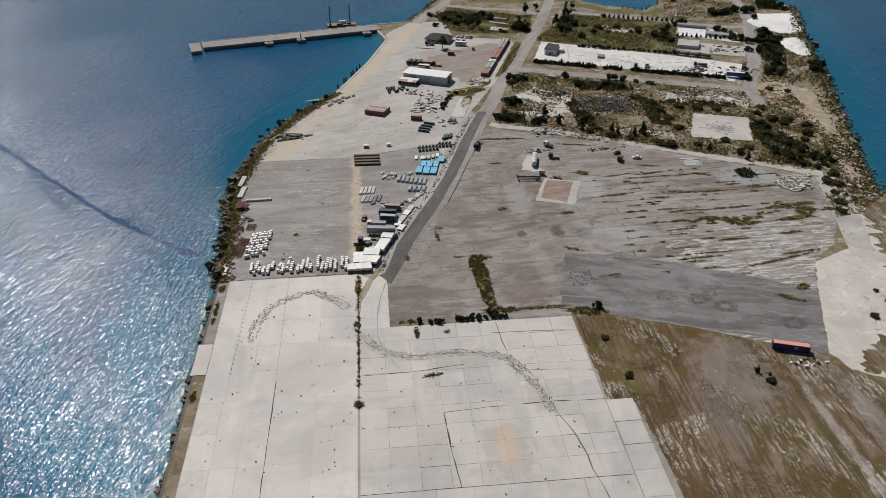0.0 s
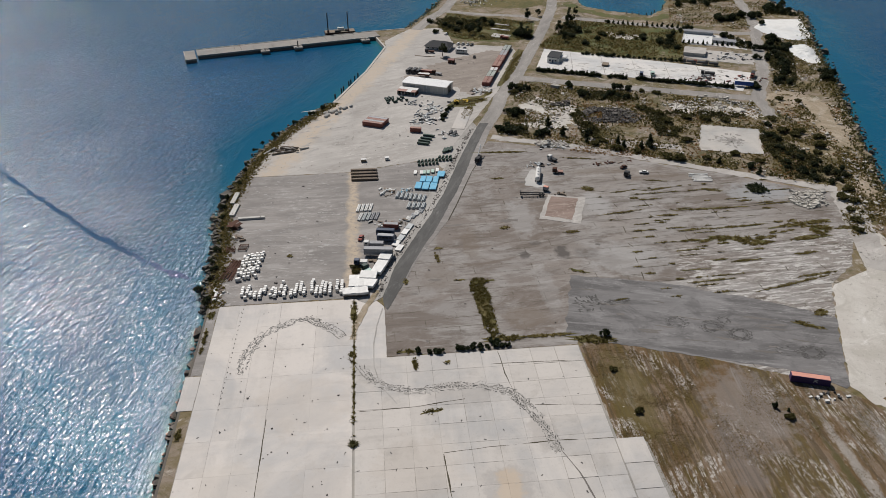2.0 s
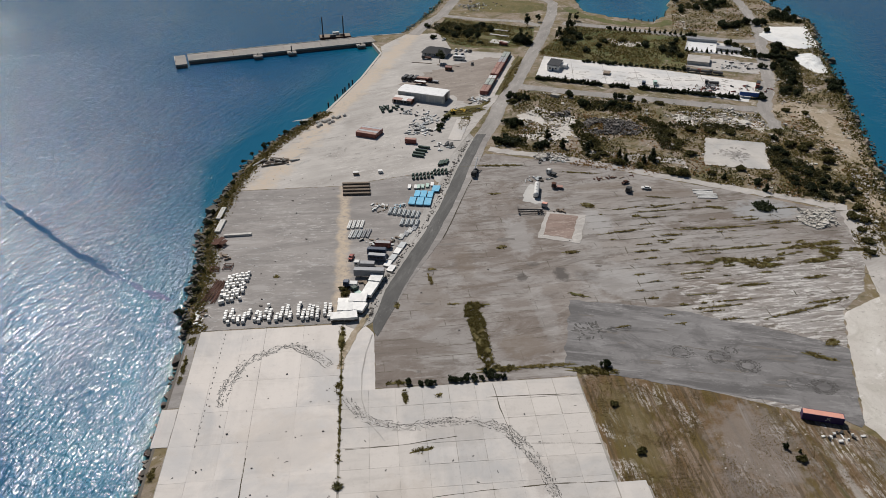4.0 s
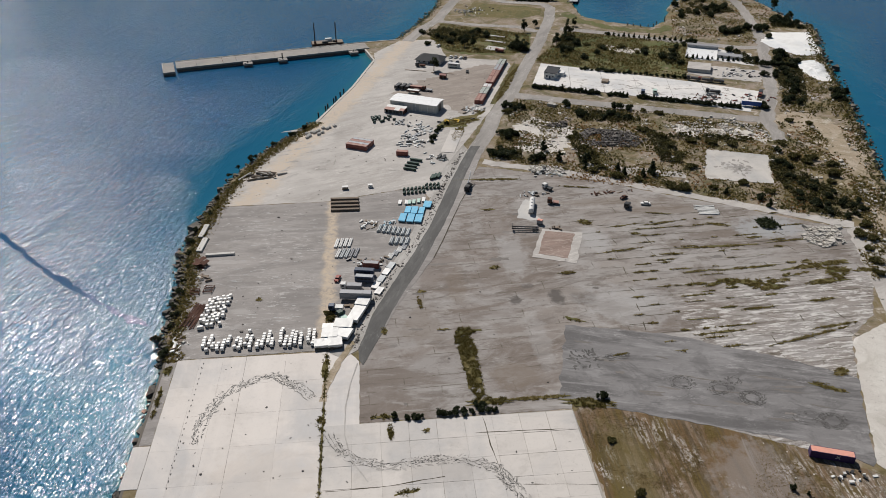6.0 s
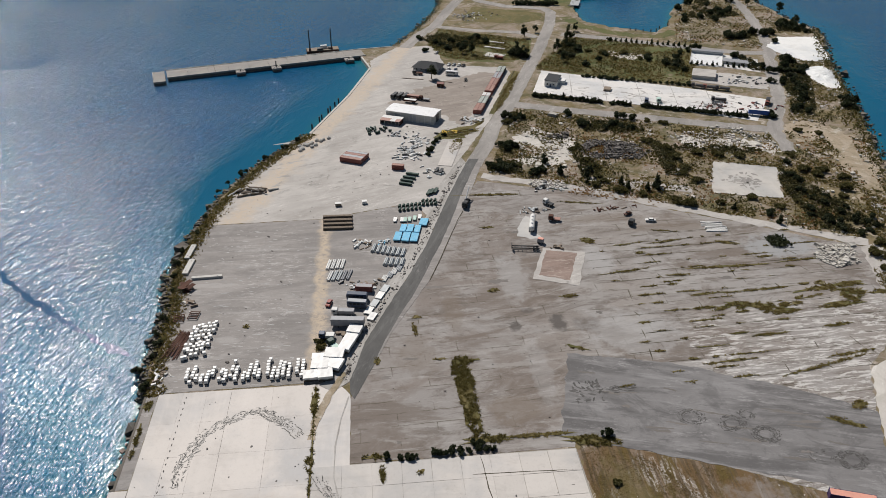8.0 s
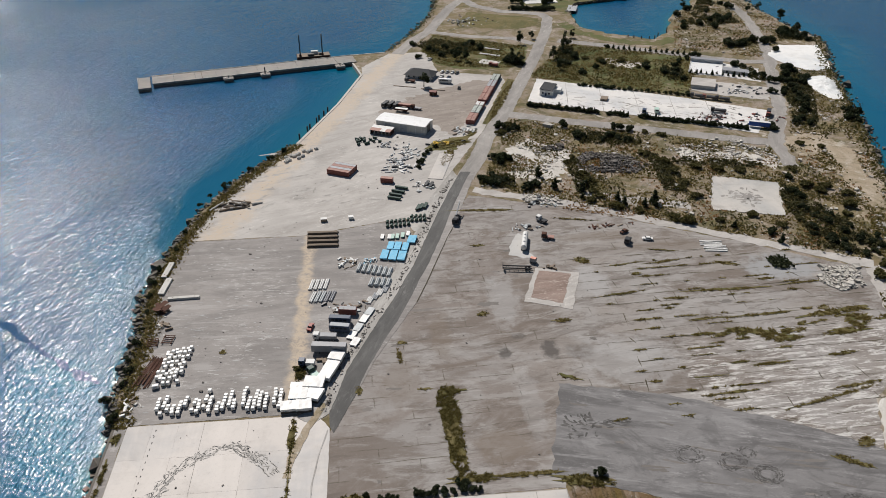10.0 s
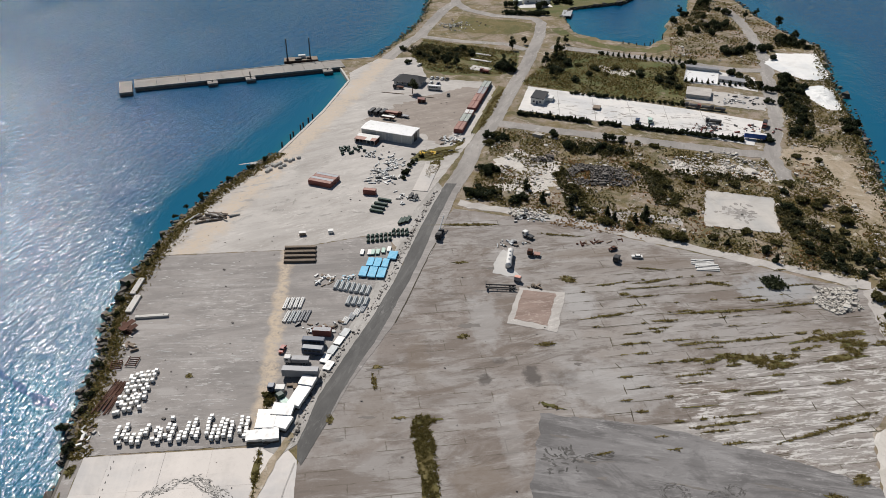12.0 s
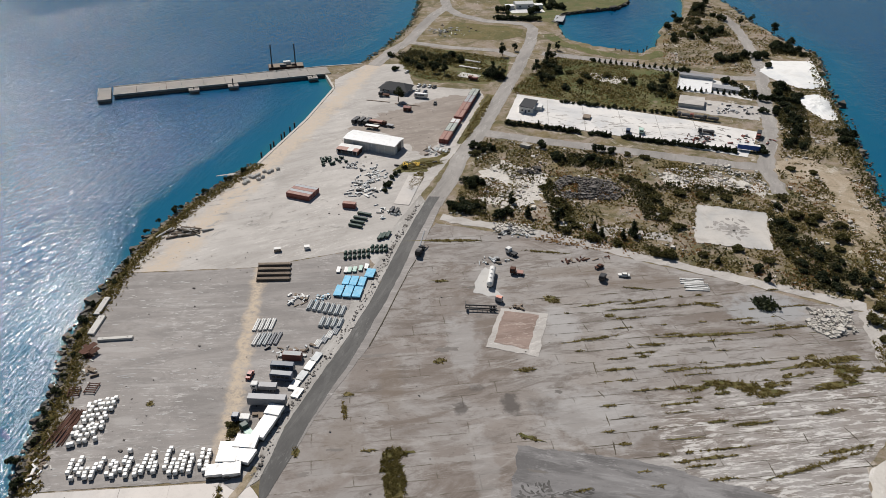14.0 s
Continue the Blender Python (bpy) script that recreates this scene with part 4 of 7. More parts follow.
flakes("grass_bed", [(x, y, l * 0.85, w * 0.6, a) for x, y, l, w, a in STRIPS + GREEN_STRIPS], 0.17, M_GRASS, "soil and matted grass under the weeds", "grass", 0.8)

SCRUB_N = [(66, 416), (90, 404), (135, 381), (175, 358), (215, 335), (240, 340), (262, 390), (285, 445), (236, 452), (224, 446), (180, 470), (138, 486), (96, 502), (84, 470)]
SCRUB_E = [(246, 460), (285, 445), (308, 505), (330, 570), (300, 585), (284, 545), (262, 490)]
SCRUB_M = [(120, 575), (214, 530), (222, 545), (236, 575), (248, 606), (192, 634), (160, 650), (140, 610)]
SCRUB_U = [(240, 626), (300, 600), (325, 640), (352, 640), (352, 700), (345, 800), (326, 800), (304, 750), (276, 725), (262, 690), (254, 668)]
SCRUB_W = [(52, 640), (60, 612), (72, 600), (110, 596), (124, 612), (130, 645), (96, 664), (64, 680)]
FIELD_SE = [(66, 225), (67, 182), (78, 150), (84, 100), (188, 100), (165, 165), (150, 190), (132, 201), (108, 213), (72, 227)]
EAST_RIM = [(202, 288), (216, 290), (234, 305), (256, 380), (240, 370), (225, 335), (212, 320)]
pts = np.concatenate([scatter(SCRUB_N, 34000, 0.045, 0.05), scatter(SCRUB_E, 10000, 0.05, 0.0), scatter(SCRUB_M, 12000, 0.05, 0.0), scatter(SCRUB_U, 6500, 0.04, -0.1), scatter(SCRUB_W, 3500, 0.05, -0.05), scatter(EAST_RIM, 3500, 0.06, 0.0)])
pts[:, 2] = rng.gamma(1.6, 0.28, len(pts))
v, f = leaf_quads(pts, 0.75)
THICK = [[(204, 346), (219, 338), (233, 346), (228, 366), (219, 400), (208, 405), (206, 376)], [(258, 476), (274, 480), (289, 512), (308, 556), (303, 578), (292, 566), (276, 525)], [(286, 628), (314, 632), (312, 646), (288, 644)], [(330, 646), (356, 636), (354, 662), (338, 668)], [(288, 684), (318, 692), (320, 712), (294, 712)], [(262, 676), (278, 700), (300, 745), (328, 800), (338, 800), (318, 748), (284, 690)], [(66, 414), (84, 414), (84, 428), (66, 428)], [(76, 440), (88, 442), (86, 452), (76, 452)], [(155, 405), (168, 400), (170, 440), (160, 450)], [(112, 404), (124, 412), (120, 450), (114, 440)], [(268, 556), (280, 550), (278, 578), (270, 588)], [(60, 626), (96, 634), (100, 650), (64, 668), (48, 656)], [(112, 597), (124, 604), (120, 614), (108, 606)], [(148, 590), (158, 606), (166, 640), (156, 640), (144, 606)], [(170, 434), (215, 424), (216, 430), (172, 442)], [(212, 560), (226, 560), (230, 592), (218, 590)], [(128, 464), (160, 456), (164, 470), (130, 482)]]
thick = [scatter(q, int(5.0 * (np.ptp([a for a, _ in q]) * np.ptp([b for _, b in q]))), 0.11, -0.16, 31.0) for q in THICK]
thick = np.concatenate(thick)
thick[:, 2] = [abs(noise.fractal(Vector((x * 0.22, y * 0.22, 2)), 0.8, 2.0, 3)) * 3.2 * rng.random() ** 0.5 + 0.2 for x, y, _ in thick]
tv, tf = leaf_quads(thick, 0.75)
mesh_from("thicket", tv, tf, M_THICK, "dense dark green thicket of low shrubs", "thicket")
mesh_from("scrub", v, f, M_BUSH, "low olive scrub over stony ground", "scrub")
pts = np.concatenate([along(WEST, 2600, 1.6, -0.2, 0.1, -2.2), scatter(SCRUB_N, 26000, 0.06, 0.02, 5.0), scatter(SCRUB_E, 7000, 0.06, -0.1, 5.0), scatter(SCRUB_M, 14000, 0.05, -0.15, 5.0), scatter(SCRUB_U, 7000, 0.05, 0, 5.0), scatter(SCRUB_W, 6000, 0.05, -0.2, 5.0), scatter(EAST_RIM, 5000, 0.06, 0, 5.0)])
v, f = blades(pts, 0.7, 0.4)
mesh_from("rough_grass", v, f, M_TUFT, "rough dry grass in uneven patches", "grass")
pts = np.concatenate([scatter(FIELD_SE, 60000, 0.06, 0.08, 5.0), scatter([(66, 225), (67, 182), (80, 160), (100, 200), (84, 222)], 14000, 0.07, -0.02, 9.0)])
v, f = blades(pts, 0.13, 0.2)
mesh_from("field_grass", v, f, M_STRAW, "patchy olive-brown grass on the rough field", "grass")
pts = np.concatenate([scatter(SCRUB_N, 9000, 0.05, 0.22, 11.0), scatter([(118, 425), (150, 428), (158, 438), (140, 446), (120, 440)], 900, 0.1, -0.3), scatter([(100, 390), (170, 360), (172, 366), (110, 396)], 1500, 0.05, 0.0, 2.0), scatter(SCRUB_U, 2500, 0.05, 0.15, 11.0)])
v, f = blades(pts, 0.7, 0.45)
mesh_from("rusty_weeds", v, f, M_RED, "rust-brown dry weeds among the scrub", "weeds")

# ---- rubble ----
M_STONE = plain("broken_limestone", (0.50, 0.47, 0.42), 0.95, 0, 0.4, 1.0, (0.25, 0.2, 0.15), True, 0.25)
M_DEBRIS = plain("grey_debris", (0.135, 0.122, 0.11), 0.85, 0, 0.5, 1.0, (0.27, 0.235, 0.2), True, 0.5)
M_ROCK = plain("wet_shore_rock", (0.10, 0.09, 0.075), 0.8, 0, 0.5, 0.6, (0.2, 0.18, 0.14), True, 0.45)


def heap(poly, n, height, size, keep=-0.3, seed=0.0):
    p = scatter(poly, n, 0.12, keep, seed)
    c = np.mean(poly, axis=0)
    r = np.hypot(*(np.array(poly) - c).T).mean()
    d = np.hypot(p[:, 0] - c[0], p[:, 1] - c[1]) / r
    p[:, 2] = 0.1 + height * np.clip(1 - d, 0, 1) * rng.random(len(p))
    return chunks(p, size)


v, f = heap([(196, 331.6), (211, 330), (207, 316), (195, 313.6), (190, 320.7)], 2000, 1.5, 0.5)
mesh_from("stone_pile", v, f, M_STONE, "heap of broken pale limestone blocks", "rubble")
v, f = heap([(128, 452), (150, 444), (157, 433), (147, 424), (120, 428), (118, 440)], 5200, 2.6, 0.42)
mesh_from("debris_pile", v, f, M_DEBRIS, "heap of grey demolition debris and timber", "rubble")
v, f = heap([(104, 466), (118, 463), (116, 455), (106, 456)], 260, 2.0, 0.7)
mesh_from("brush_pile", v, f, M_DEBRIS, "dark brush heap at the clearing's edge", "rubble")
pts = np.concatenate([scatter(SCRUB_N, 5000, 0.07, 0.22, 21.0, 0.12), scatter([(172, 452), (186, 440), (232, 428), (232, 452), (206, 463)], 1300, 0.1, -0.2, 3.0, 0.15), scatter(SCRUB_E, 1800, 0.06, 0.1, 21.0, 0.1), scatter(SCRUB_U, 1000, 0.06, 0.1, 21.0, 0.1), scatter(EAST_RIM, 1500, 0.08, 0.0, 2.0, 0.12), scatter([(236, 350), (262, 390), (283, 440), (268, 440), (244, 385)], 900, 0.08, 0.0, 2.0, 0.12), scatter([(84, 432), (88, 464), (117, 462), (112, 430)], 500, 0.1, 0.0, 4.0, 0.1), scatter([(84, 398), (102, 394), (104, 402), (86, 408)], 300, 0.1, -0.2, 1.0, 0.3)])
v, f = chunks(pts, 0.6)
mesh_from("stones", v, f, M_STONE, "scattered pale stones and rubble", "rubble")
pts = np.concatenate([scatter(FIELD_SE, 900, 0.09, 0.12, 21.0, 0.04), scatter([(165, 190), (196, 192), (220, 240), (214, 285), (200, 282)], 4500, 0.09, 0.0, 8.0, 0.1)])
v, f = chunks(pts, 0.22, 0.4)
mesh_from("field_stones", v, f, M_STONE, "small pale stones in the field", "rubble")
pts = np.concatenate([scatter([(-65, 100), (-15, 100), (-15, 262), (-65, 262)], 260, 0.1, 0.1, 2.0, 0.2), scatter([(-2, 230), (64, 230), (110, 320), (90, 390), (48, 380)], 420, 0.1, 0.05, 2.0, 0.1), scatter([(-60, 270), (0, 300), (20, 350), (20, 450), (-50, 430)], 320, 0.1, 0.05, 2.0, 0.12), scatter([(10, 470), (60, 470), (90, 560), (20, 560)], 260, 0.1, 0.0, 2.0, 0.1)])
v, f = chunks(pts, 0.24)
mesh_from("litter_stones", v, f, M_DEBRIS, "small dark lumps scattered on the paving", "rubble")


v, f = chunks(np.concatenate([along(WEST, 2400, 1.3, -2.7, -0.5, 1.6), along([(-69.5, 100), (-69.5, 262)], 260, 0.5, -2.5, -1.4, 0.8), along(EAST, 1500, 1.7, -2.6, -0.3, 2.4), along(NWEST, 700, 1.5, -2.6, -0.4, 2.0)]), 0.8)
mesh_from("shore_rocks", v, f, M_ROCK, "dark wet boulders along the shoreline", "rocks")
v, f = chunks(along(ROAD_LEFT[1:], 520, 0.5, 0.12, 0.22, 2.2), 0.32)
mesh_from("verge_stones", v, f, M_DEBRIS, "line of dark stones along the verge", "rubble")
v, f = leaf_quads(np.concatenate([along(WEST, 1100, 1.3, -0.5, 0.8, -1.2), along(EAST[4:12], 2200, 2.2, -0.3, 1.3, -2.5), along(NWEST, 900, 1.2, -0.5, 1.0, 0.0)]), 0.9)
mesh_from("shore_scrub", v, f, M_BUSH, "dark scrub growing along the shore", "scrub")

ARC_W = [(-52.8, 222), (-51.7, 233.4), (-46.9, 243.6), (-38.9, 250.3), (-30.2, 252), (-21.3, 244.6), (-17.4, 239.4)]
ARC_E = [(-12.8, 224.3), (-8.8, 216.7), (-3.1, 211), (6.6, 208.8), (18.6, 209.7), (28.5, 209.7), (37.6, 204.7), (42, 197), (46, 188), (47.4, 177)]
arcs = []
for line in (ARC_W, ARC_E):
    mid = ragged(line, 0.9, 0.0, 0.1, False)
    for off in (-1.9, -1.2, -0.7, -0.2, 0.3, 0.9, 1.5):
        for i in range(1, len(mid) - 1):
            t = mid[i + 1] - mid[i - 1]
            a = math.atan2(t.y, t.x)
            if noise.noise(Vector((mid[i].x * 0.16, mid[i].y * 0.16, off * 1.7))) + rng.normal(0, 0.22) > -0.08:
                o = off + rng.normal(0, 0.12)
                arcs.append((mid[i].x - math.sin(a) * o, mid[i].y + math.cos(a) * o, rng.uniform(0.3, 1.6), rng.uniform(0.1, 0.36), math.degrees(a) + rng.normal(0, 30)))
flakes("rubber_smear", [(x, y, l * 1.8, w * 2.6, a) for x, y, l, w, a in arcs[::2]], 0.1661, M_VERGE, "grey rubber smear under the tyre scuffs", "tyre marks", 0.7)
flakes("scuff_mark", arcs, 0.17, M_DARK, "broken dark arc of tyre scuffs on concrete", "tyre marks", 0.5)
ribbon("tyre_line", [(-3.2, 256), (-5.5, 246), (-7, 234), (-7, 222), (-5, 212), (0, 203)], 0.35, 0.165, M_VERGE, "thin tyre line curved over concrete", "tyre marks", 0.1, 0.004)
for line in ([(12.8, 180.5), (30, 181.5), (47.5, 182), (65, 181.4)], [(33, 219.4), (50, 219), (65, 218)], [(36.2, 226), (37, 214), (38.4, 204)], [(44, 198), (55, 197.2), (65, 196)], [(-12, 200.5), (6, 201), (22, 203)], [(13, 180), (13.6, 165), (15, 150)], [(-41.3, 200), (-41.4, 180), (-41.6, 150)]):
    ribbon("crack_line", line, 0.2, 0.166, M_JOINT, "dark crack across concrete", "crack", 0.16, 0.004)
flakes("drain_hole", [(-57 + 0.02 * (y - 205), y, 0.9, 0.35, 90) for y in np.arange(206, 262, 2.6)] + [(rng.uniform(-64, 64), rng.uniform(110, 224), rng.uniform(0.5, 1.2), rng.uniform(0.2, 0.5), rng.uniform(0, 180)) for _ in range(70)], 0.168, M_DARK, "small dark pits and drain holes", "pits", 0.4)
ribbon("crack_line", [(47.7, 178.5), (50.4, 172), (52.2, 166), (53.2, 159), (53.7, 153), (56, 140)], 0.34, 0.166, M_SMEAR, "dark curved crack across concrete", "crack", 0.15, 0.004)

# ---- bushes and trees ----
def build_crown(lobes, n, size):
    """Leaf clumps spread through several lobes, denser towards their outside."""
    c = []
    for x, y, z, r, h in lobes:
        k = int(n * r * r / sum(q[3] ** 2 for q in lobes))
        d = rng.normal(size=(k, 3))
        d /= np.linalg.norm(d, axis=1)[:, None]
        d *= (rng.random(k) ** 0.45)[:, None]
        c.append(np.array([x, y, z]) + d * (r, r, h))
    c = np.concatenate(c)
    c[:, 2] = np.maximum(c[:, 2], 0.15)
    return leaf_quads(c, size)


def build_tree(name, kind, height, spread, material, label, category):
    tree = thing(name, 0, 0, -200, 0, label, category)
    bm = bmesh.new()
    rod(bm, (0, 0, -0.1), (0.1, 0, height * 0.55), 0.05 * height * 0.5 + 0.08, 0.06, 7)
    for k in range(5):
        a = k * 1.26 + rng.uniform(0, 0.6)
        z = height * rng.uniform(0.15, 0.45)
        rod(bm, (0.05, 0, z), (math.cos(a) * spread * 0.6, math.sin(a) * spread * 0.6, z + height * 0.22), 0.07, 0.03, 5)
    part("trunk", bm, M_BARK, tree)
    lobes = []
    if kind == "cone":
        for k in range(9):
            t = k / 8
            lobes.append((rng.normal(0, 0.22) * spread, rng.normal(0, 0.22) * spread, height * (0.15 + 0.8 * t), spread * (1.0 - 0.75 * t) * 0.75, height * 0.12))
        n, size = 900, 0.42
    elif kind == "tall":
        for k in range(10):
            a = rng.uniform(0, 6.28)
            t = rng.uniform(0.3, 1)
            lobes.append((math.cos(a) * spread * 0.55 * (1.2 - t * 0.6), math.sin(a) * spread * 0.55 * (1.2 - t * 0.6), height * t, spread * 0.42, height * 0.13))
        n, size = 1200, 0.46
    else:
        for k in range(9):
            a = rng.uniform(0, 6.28)
            r = spread * rng.uniform(0.1, 0.75)
            lobes.append((math.cos(a) * r, math.sin(a) * r, height * rng.uniform(0.3, 0.75), spread * rng.uniform(0.28, 0.48), height * 0.3))
        n, size = 1000, 0.42
    v, f = build_crown(lobes, n, size)
    mesh_from("crown", v, f, material, "", "", "", tree)
    return tree


PROTO = {
    "cone": [build_tree("conifer", "cone", 5.0, 1.9, M_LEAF, "young dark feathery conifer standing in scrub", "tree") for _ in range(3)],
    "bush": [build_tree("bush", "bush", 2.6, 2.6, M_LEAF, "dark green rounded bush on stony ground", "bush") for _ in range(3)],
    "olive": [build_tree("bush", "bush", 1.8, 2.6, M_BUSH, "olive-green spreading bush on dry ground", "bush") for _ in range(3)],
    "tall": [build_tree("tree", "tall", 9.0, 3.4, M_LEAF, "tall open-crowned dark feathery tree", "tree") for _ in range(3)],
}
turn = random.Random(5)


def plant(kind, rows, scale=1.0, group=""):
    for x, y in rows:
        s = scale * turn.uniform(0.75, 1.3)
        m = pose(x, y, 0, 0, 0, turn.uniform(0, 360)) @ Matrix.Diagonal((s * turn.uniform(0.85, 1.15), s, s * turn.uniform(0.85, 1.15), 1))
        tree = copy_thing(turn.choice(PROTO[kind]), m)
        if group:
            tagged(tree, group=group)


plant("cone", [(96.7, 425), (102, 411), (115, 407), (129, 396), (118, 412), (113, 399), (131, 391), (140, 389), (146, 392), (174, 366), (189, 351), (145, 388)], 1.0)
plant("bush", [(70, 421), (73, 418), (76, 423), (79, 420), (74, 426), (68, 423), (81, 447), (77, 449), (85, 446), (80, 443), (89, 412), (94, 415), (130, 470), (128, 474), (141, 466), (146, 470), (150, 466), (155, 464), (124, 488), (154, 481), (160, 478), (92, 484), (87, 489), (96, 487)], 1.15)
plant("olive", [(86, 480), (91, 492), (120, 405), (122, 400), (126, 388), (117, 396), (137, 384), (150, 376), (155, 372), (163, 405), (160, 415), (166, 425), (164, 435), (158, 446), (115, 440), (118, 425), (121, 418), (168, 475), (176, 470), (168, 396), (166, 410), (170, 372), (186, 376), (207, 370), (196, 366), (181, 428), (190, 424), (200, 421)], 1.2)
plant("bush", [(188, 359), (206, 356), (212, 352), (218, 366), (221, 357), (224, 350), (228, 348), (231, 344), (216, 349), (213, 380), (215, 372), (217, 390), (215, 396), (222, 411), (209, 362), (222, 372), (226, 362), (220, 338), (214, 343), (233, 352), (211, 349), (225, 340)], 0.95)
plant("olive", [(219, 400), (226, 402), (230, 395), (235, 400), (228, 420), (248, 452), (258, 447), (236, 380), (242, 392), (231, 372), (214, 310), (220, 318), (211, 300), (207, 292), (224, 330), (216, 322)], 1.2)
plant("bush", [(243, 473), (244, 478), (261, 481), (265, 485), (272, 495), (276, 500), (268, 478), (284, 530), (280, 535), (276, 528), (291, 549), (288, 541), (303, 554), (297, 545), (303, 569), (299, 572), (283, 521), (279, 512), (300, 494), (298, 479), (303, 490), (296, 484), (287, 551), (293, 560), (270, 531), (279, 550), (274, 566), (276, 560), (273, 582), (268, 586), (284, 515), (290, 536)], 1.35)
plant("bush", [(313, 616), (299, 570), (313, 635), (290, 630), (284, 632), (320, 640), (306, 640), (296, 634), (336, 654), (345, 647), (350, 640), (340, 650), (346, 655), (341, 661), (352, 650), (310, 701), (302, 694), (296, 700), (304, 706), (316, 708), (290, 736), (275, 719), (266, 680), (270, 690), (326, 752), (318, 772), (330, 740), (284, 690), (292, 680)], 1.7)
plant("tall", [(340, 725), (353, 733), (357, 699), (320, 765), (328, 775), (334, 790), (350, 660), (300, 720), (288, 742)], 0.9)
plant("tall", [(158, 634), (163, 640), (154, 626), (145, 612), (145, 589), (128, 651), (75.8, 616), (79, 622), (117, 602), (121, 606), (139, 664), (171, 663), (114, 608), (82, 613)], 0.95)
plant("bush", [(116, 604), (120, 600), (112, 607), (58, 642), (62, 636), (49, 624), (47, 655), (91, 653), (86, 648), (80, 640), (70, 644), (66, 626), (76, 630), (96, 640), (150, 606), (158, 622), (161, 612), (152, 598)], 1.4)
plant("bush", [(219, 569), (214, 574), (222, 576), (205, 586), (232, 596), (226, 588), (178, 599), (158, 578), (191, 635), (248, 607), (240, 602), (170, 590), (222, 560)], 1.2)
plant("bush", [(110 + 2.4 * k + turn.uniform(-0.6, 0.6), 523 - 0.98 * k + turn.uniform(-0.9, 0.9)) for k in range(50) if k not in (17, 18, 24, 25, 44)], 0.8, "hedge along the white lot")
plant("cone", [(110.8 + 2.4 * k + turn.uniform(-0.9, 0.9), 522.6 - 0.98 * k + turn.uniform(-0.8, 0.8)) for k in range(50) if k not in (17, 18, 24, 25, 44)], 0.62, "hedge along the white lot")
plant("bush", [(150 + 3.4 * k, 555 - 1.3 * k + turn.uniform(-1, 1)) for k in range(20)], 0.75, "hedge behind the white lot")
plant("cone", [(232 + 3.3 * k, 573 - 1.1 * k + turn.uniform(-0.8, 0.8)) for k in range(13)], 0.6, "row of small trees by the sheds")
plant("cone", [(195 + 3.6 * k, 633 - 1.5 * k + turn.uniform(-0.8, 0.8)) for k in range(17)], 0.6, "row of small trees along the far road")
plant("bush", [(23, 228.4), (25.5, 228), (28, 228.8), (30.5, 228.3), (33, 228.6), (36, 229.5), (38.5, 229), (40.5, 228.6), (12.5, 227.5), (14.5, 227.8), (16, 227.2), (8.5, 228.5), (37, 231.5), (35, 231)], 0.62, "row of bushes at the slab edge")
plant("bush", [(-70.5, 266), (-75, 275), (-75, 354), (-75.5, 344), (-73, 324), (-70.5, 384), (-59.6, 427), (-57.5, 430), (-68, 409), (-72.5, 313), (-73, 296), (-72, 283), (-49, 446), (-40, 458), (-34, 468), (-65, 418), (-71, 369), (-74.5, 334), (-72.4, 305), (-71.3, 290)], 0.65)
plant("bush", [(48, 466), (40, 450), (37, 441), (43, 459), (45, 462), (38, 446), (41, 455), (76, 231)], 0.7)
plant("olive", [(-14, 286), (-13.4, 282), (-13.8, 278.5)], 0.62)
plant("tall", [(48.6, 563)], 1.05)
plant("bush", [(139 + 2.6 * k, 751 - 0.4 * k + turn.uniform(-1, 1)) for k in range(14)], 1.3, "hedge before the villa")
plant("bush", [(150, 765), (146, 775), (153, 782), (190, 785), (196, 790), (202, 784), (186, 800), (196, 802), (176, 775), (171, 768)], 1.6)
plant("olive", [(176, 604), (182, 590), (200, 588), (210, 598), (192, 602), (168, 610)], 1.2)
plant("cone", [(119.5, 189), (123, 187)], 0.4)
plant("olive", [(74, 212), (76, 192), (122, 184), (176, 214), (186, 230)], 0.6)
for k, stem in enumerate(list(PROTO.values())):
    for tree in stem:
        for ob in (*tree.children_recursive, tree):
            bpy.data.objects.remove(ob)

# ---- calm wake on the sea ----
def make_calm():
    k = Nodes("calm_water")
    c = k.mix(k.noise(0.05, 3), (0.0005, 0.05, 0.125), (0.0005, 0.058, 0.14))
    return k.done(c, 0.13, k.noise(0.6, 4), 0.22, 1.0, 0.0, 0.25)


ribbon("wake", [(-260, 465), (-205, 409), (-178, 379), (-150, 349), (-128, 326), (-108, 308), (-91, 294), (-81, 288)], 2.0, -2.12, make_calm(), "dark calm wake curving over the sea", "water", 1.3, 0.004)

spiky = thing("spiky_plant", -13.9, 186.6, 0.1, 0, "dark spiky rosette plant in a joint", "plant")
for k in range(22):
    a, l = k * 2.4, rng.uniform(1.3, 2.3)
    bm = bmesh.new()
    d, q = Vector((math.cos(a), math.sin(a), 0)), Vector((-math.sin(a), math.cos(a), 0)) * 0.16
    v = [bm.verts.new(p) for p in (-q, q, d * l * 0.6 + q * 0.8 + Vector((0, 0, 0.8)), d * l * 0.6 - q * 0.8 + Vector((0, 0, 0.8)), d * l + Vector((0, 0, 0.55)))]
    bm.faces.new((v[0], v[1], v[2], v[3]))
    bm.faces.new((v[3], v[2], v[4]))
    part("leaf", bm, M_THICK, spiky)

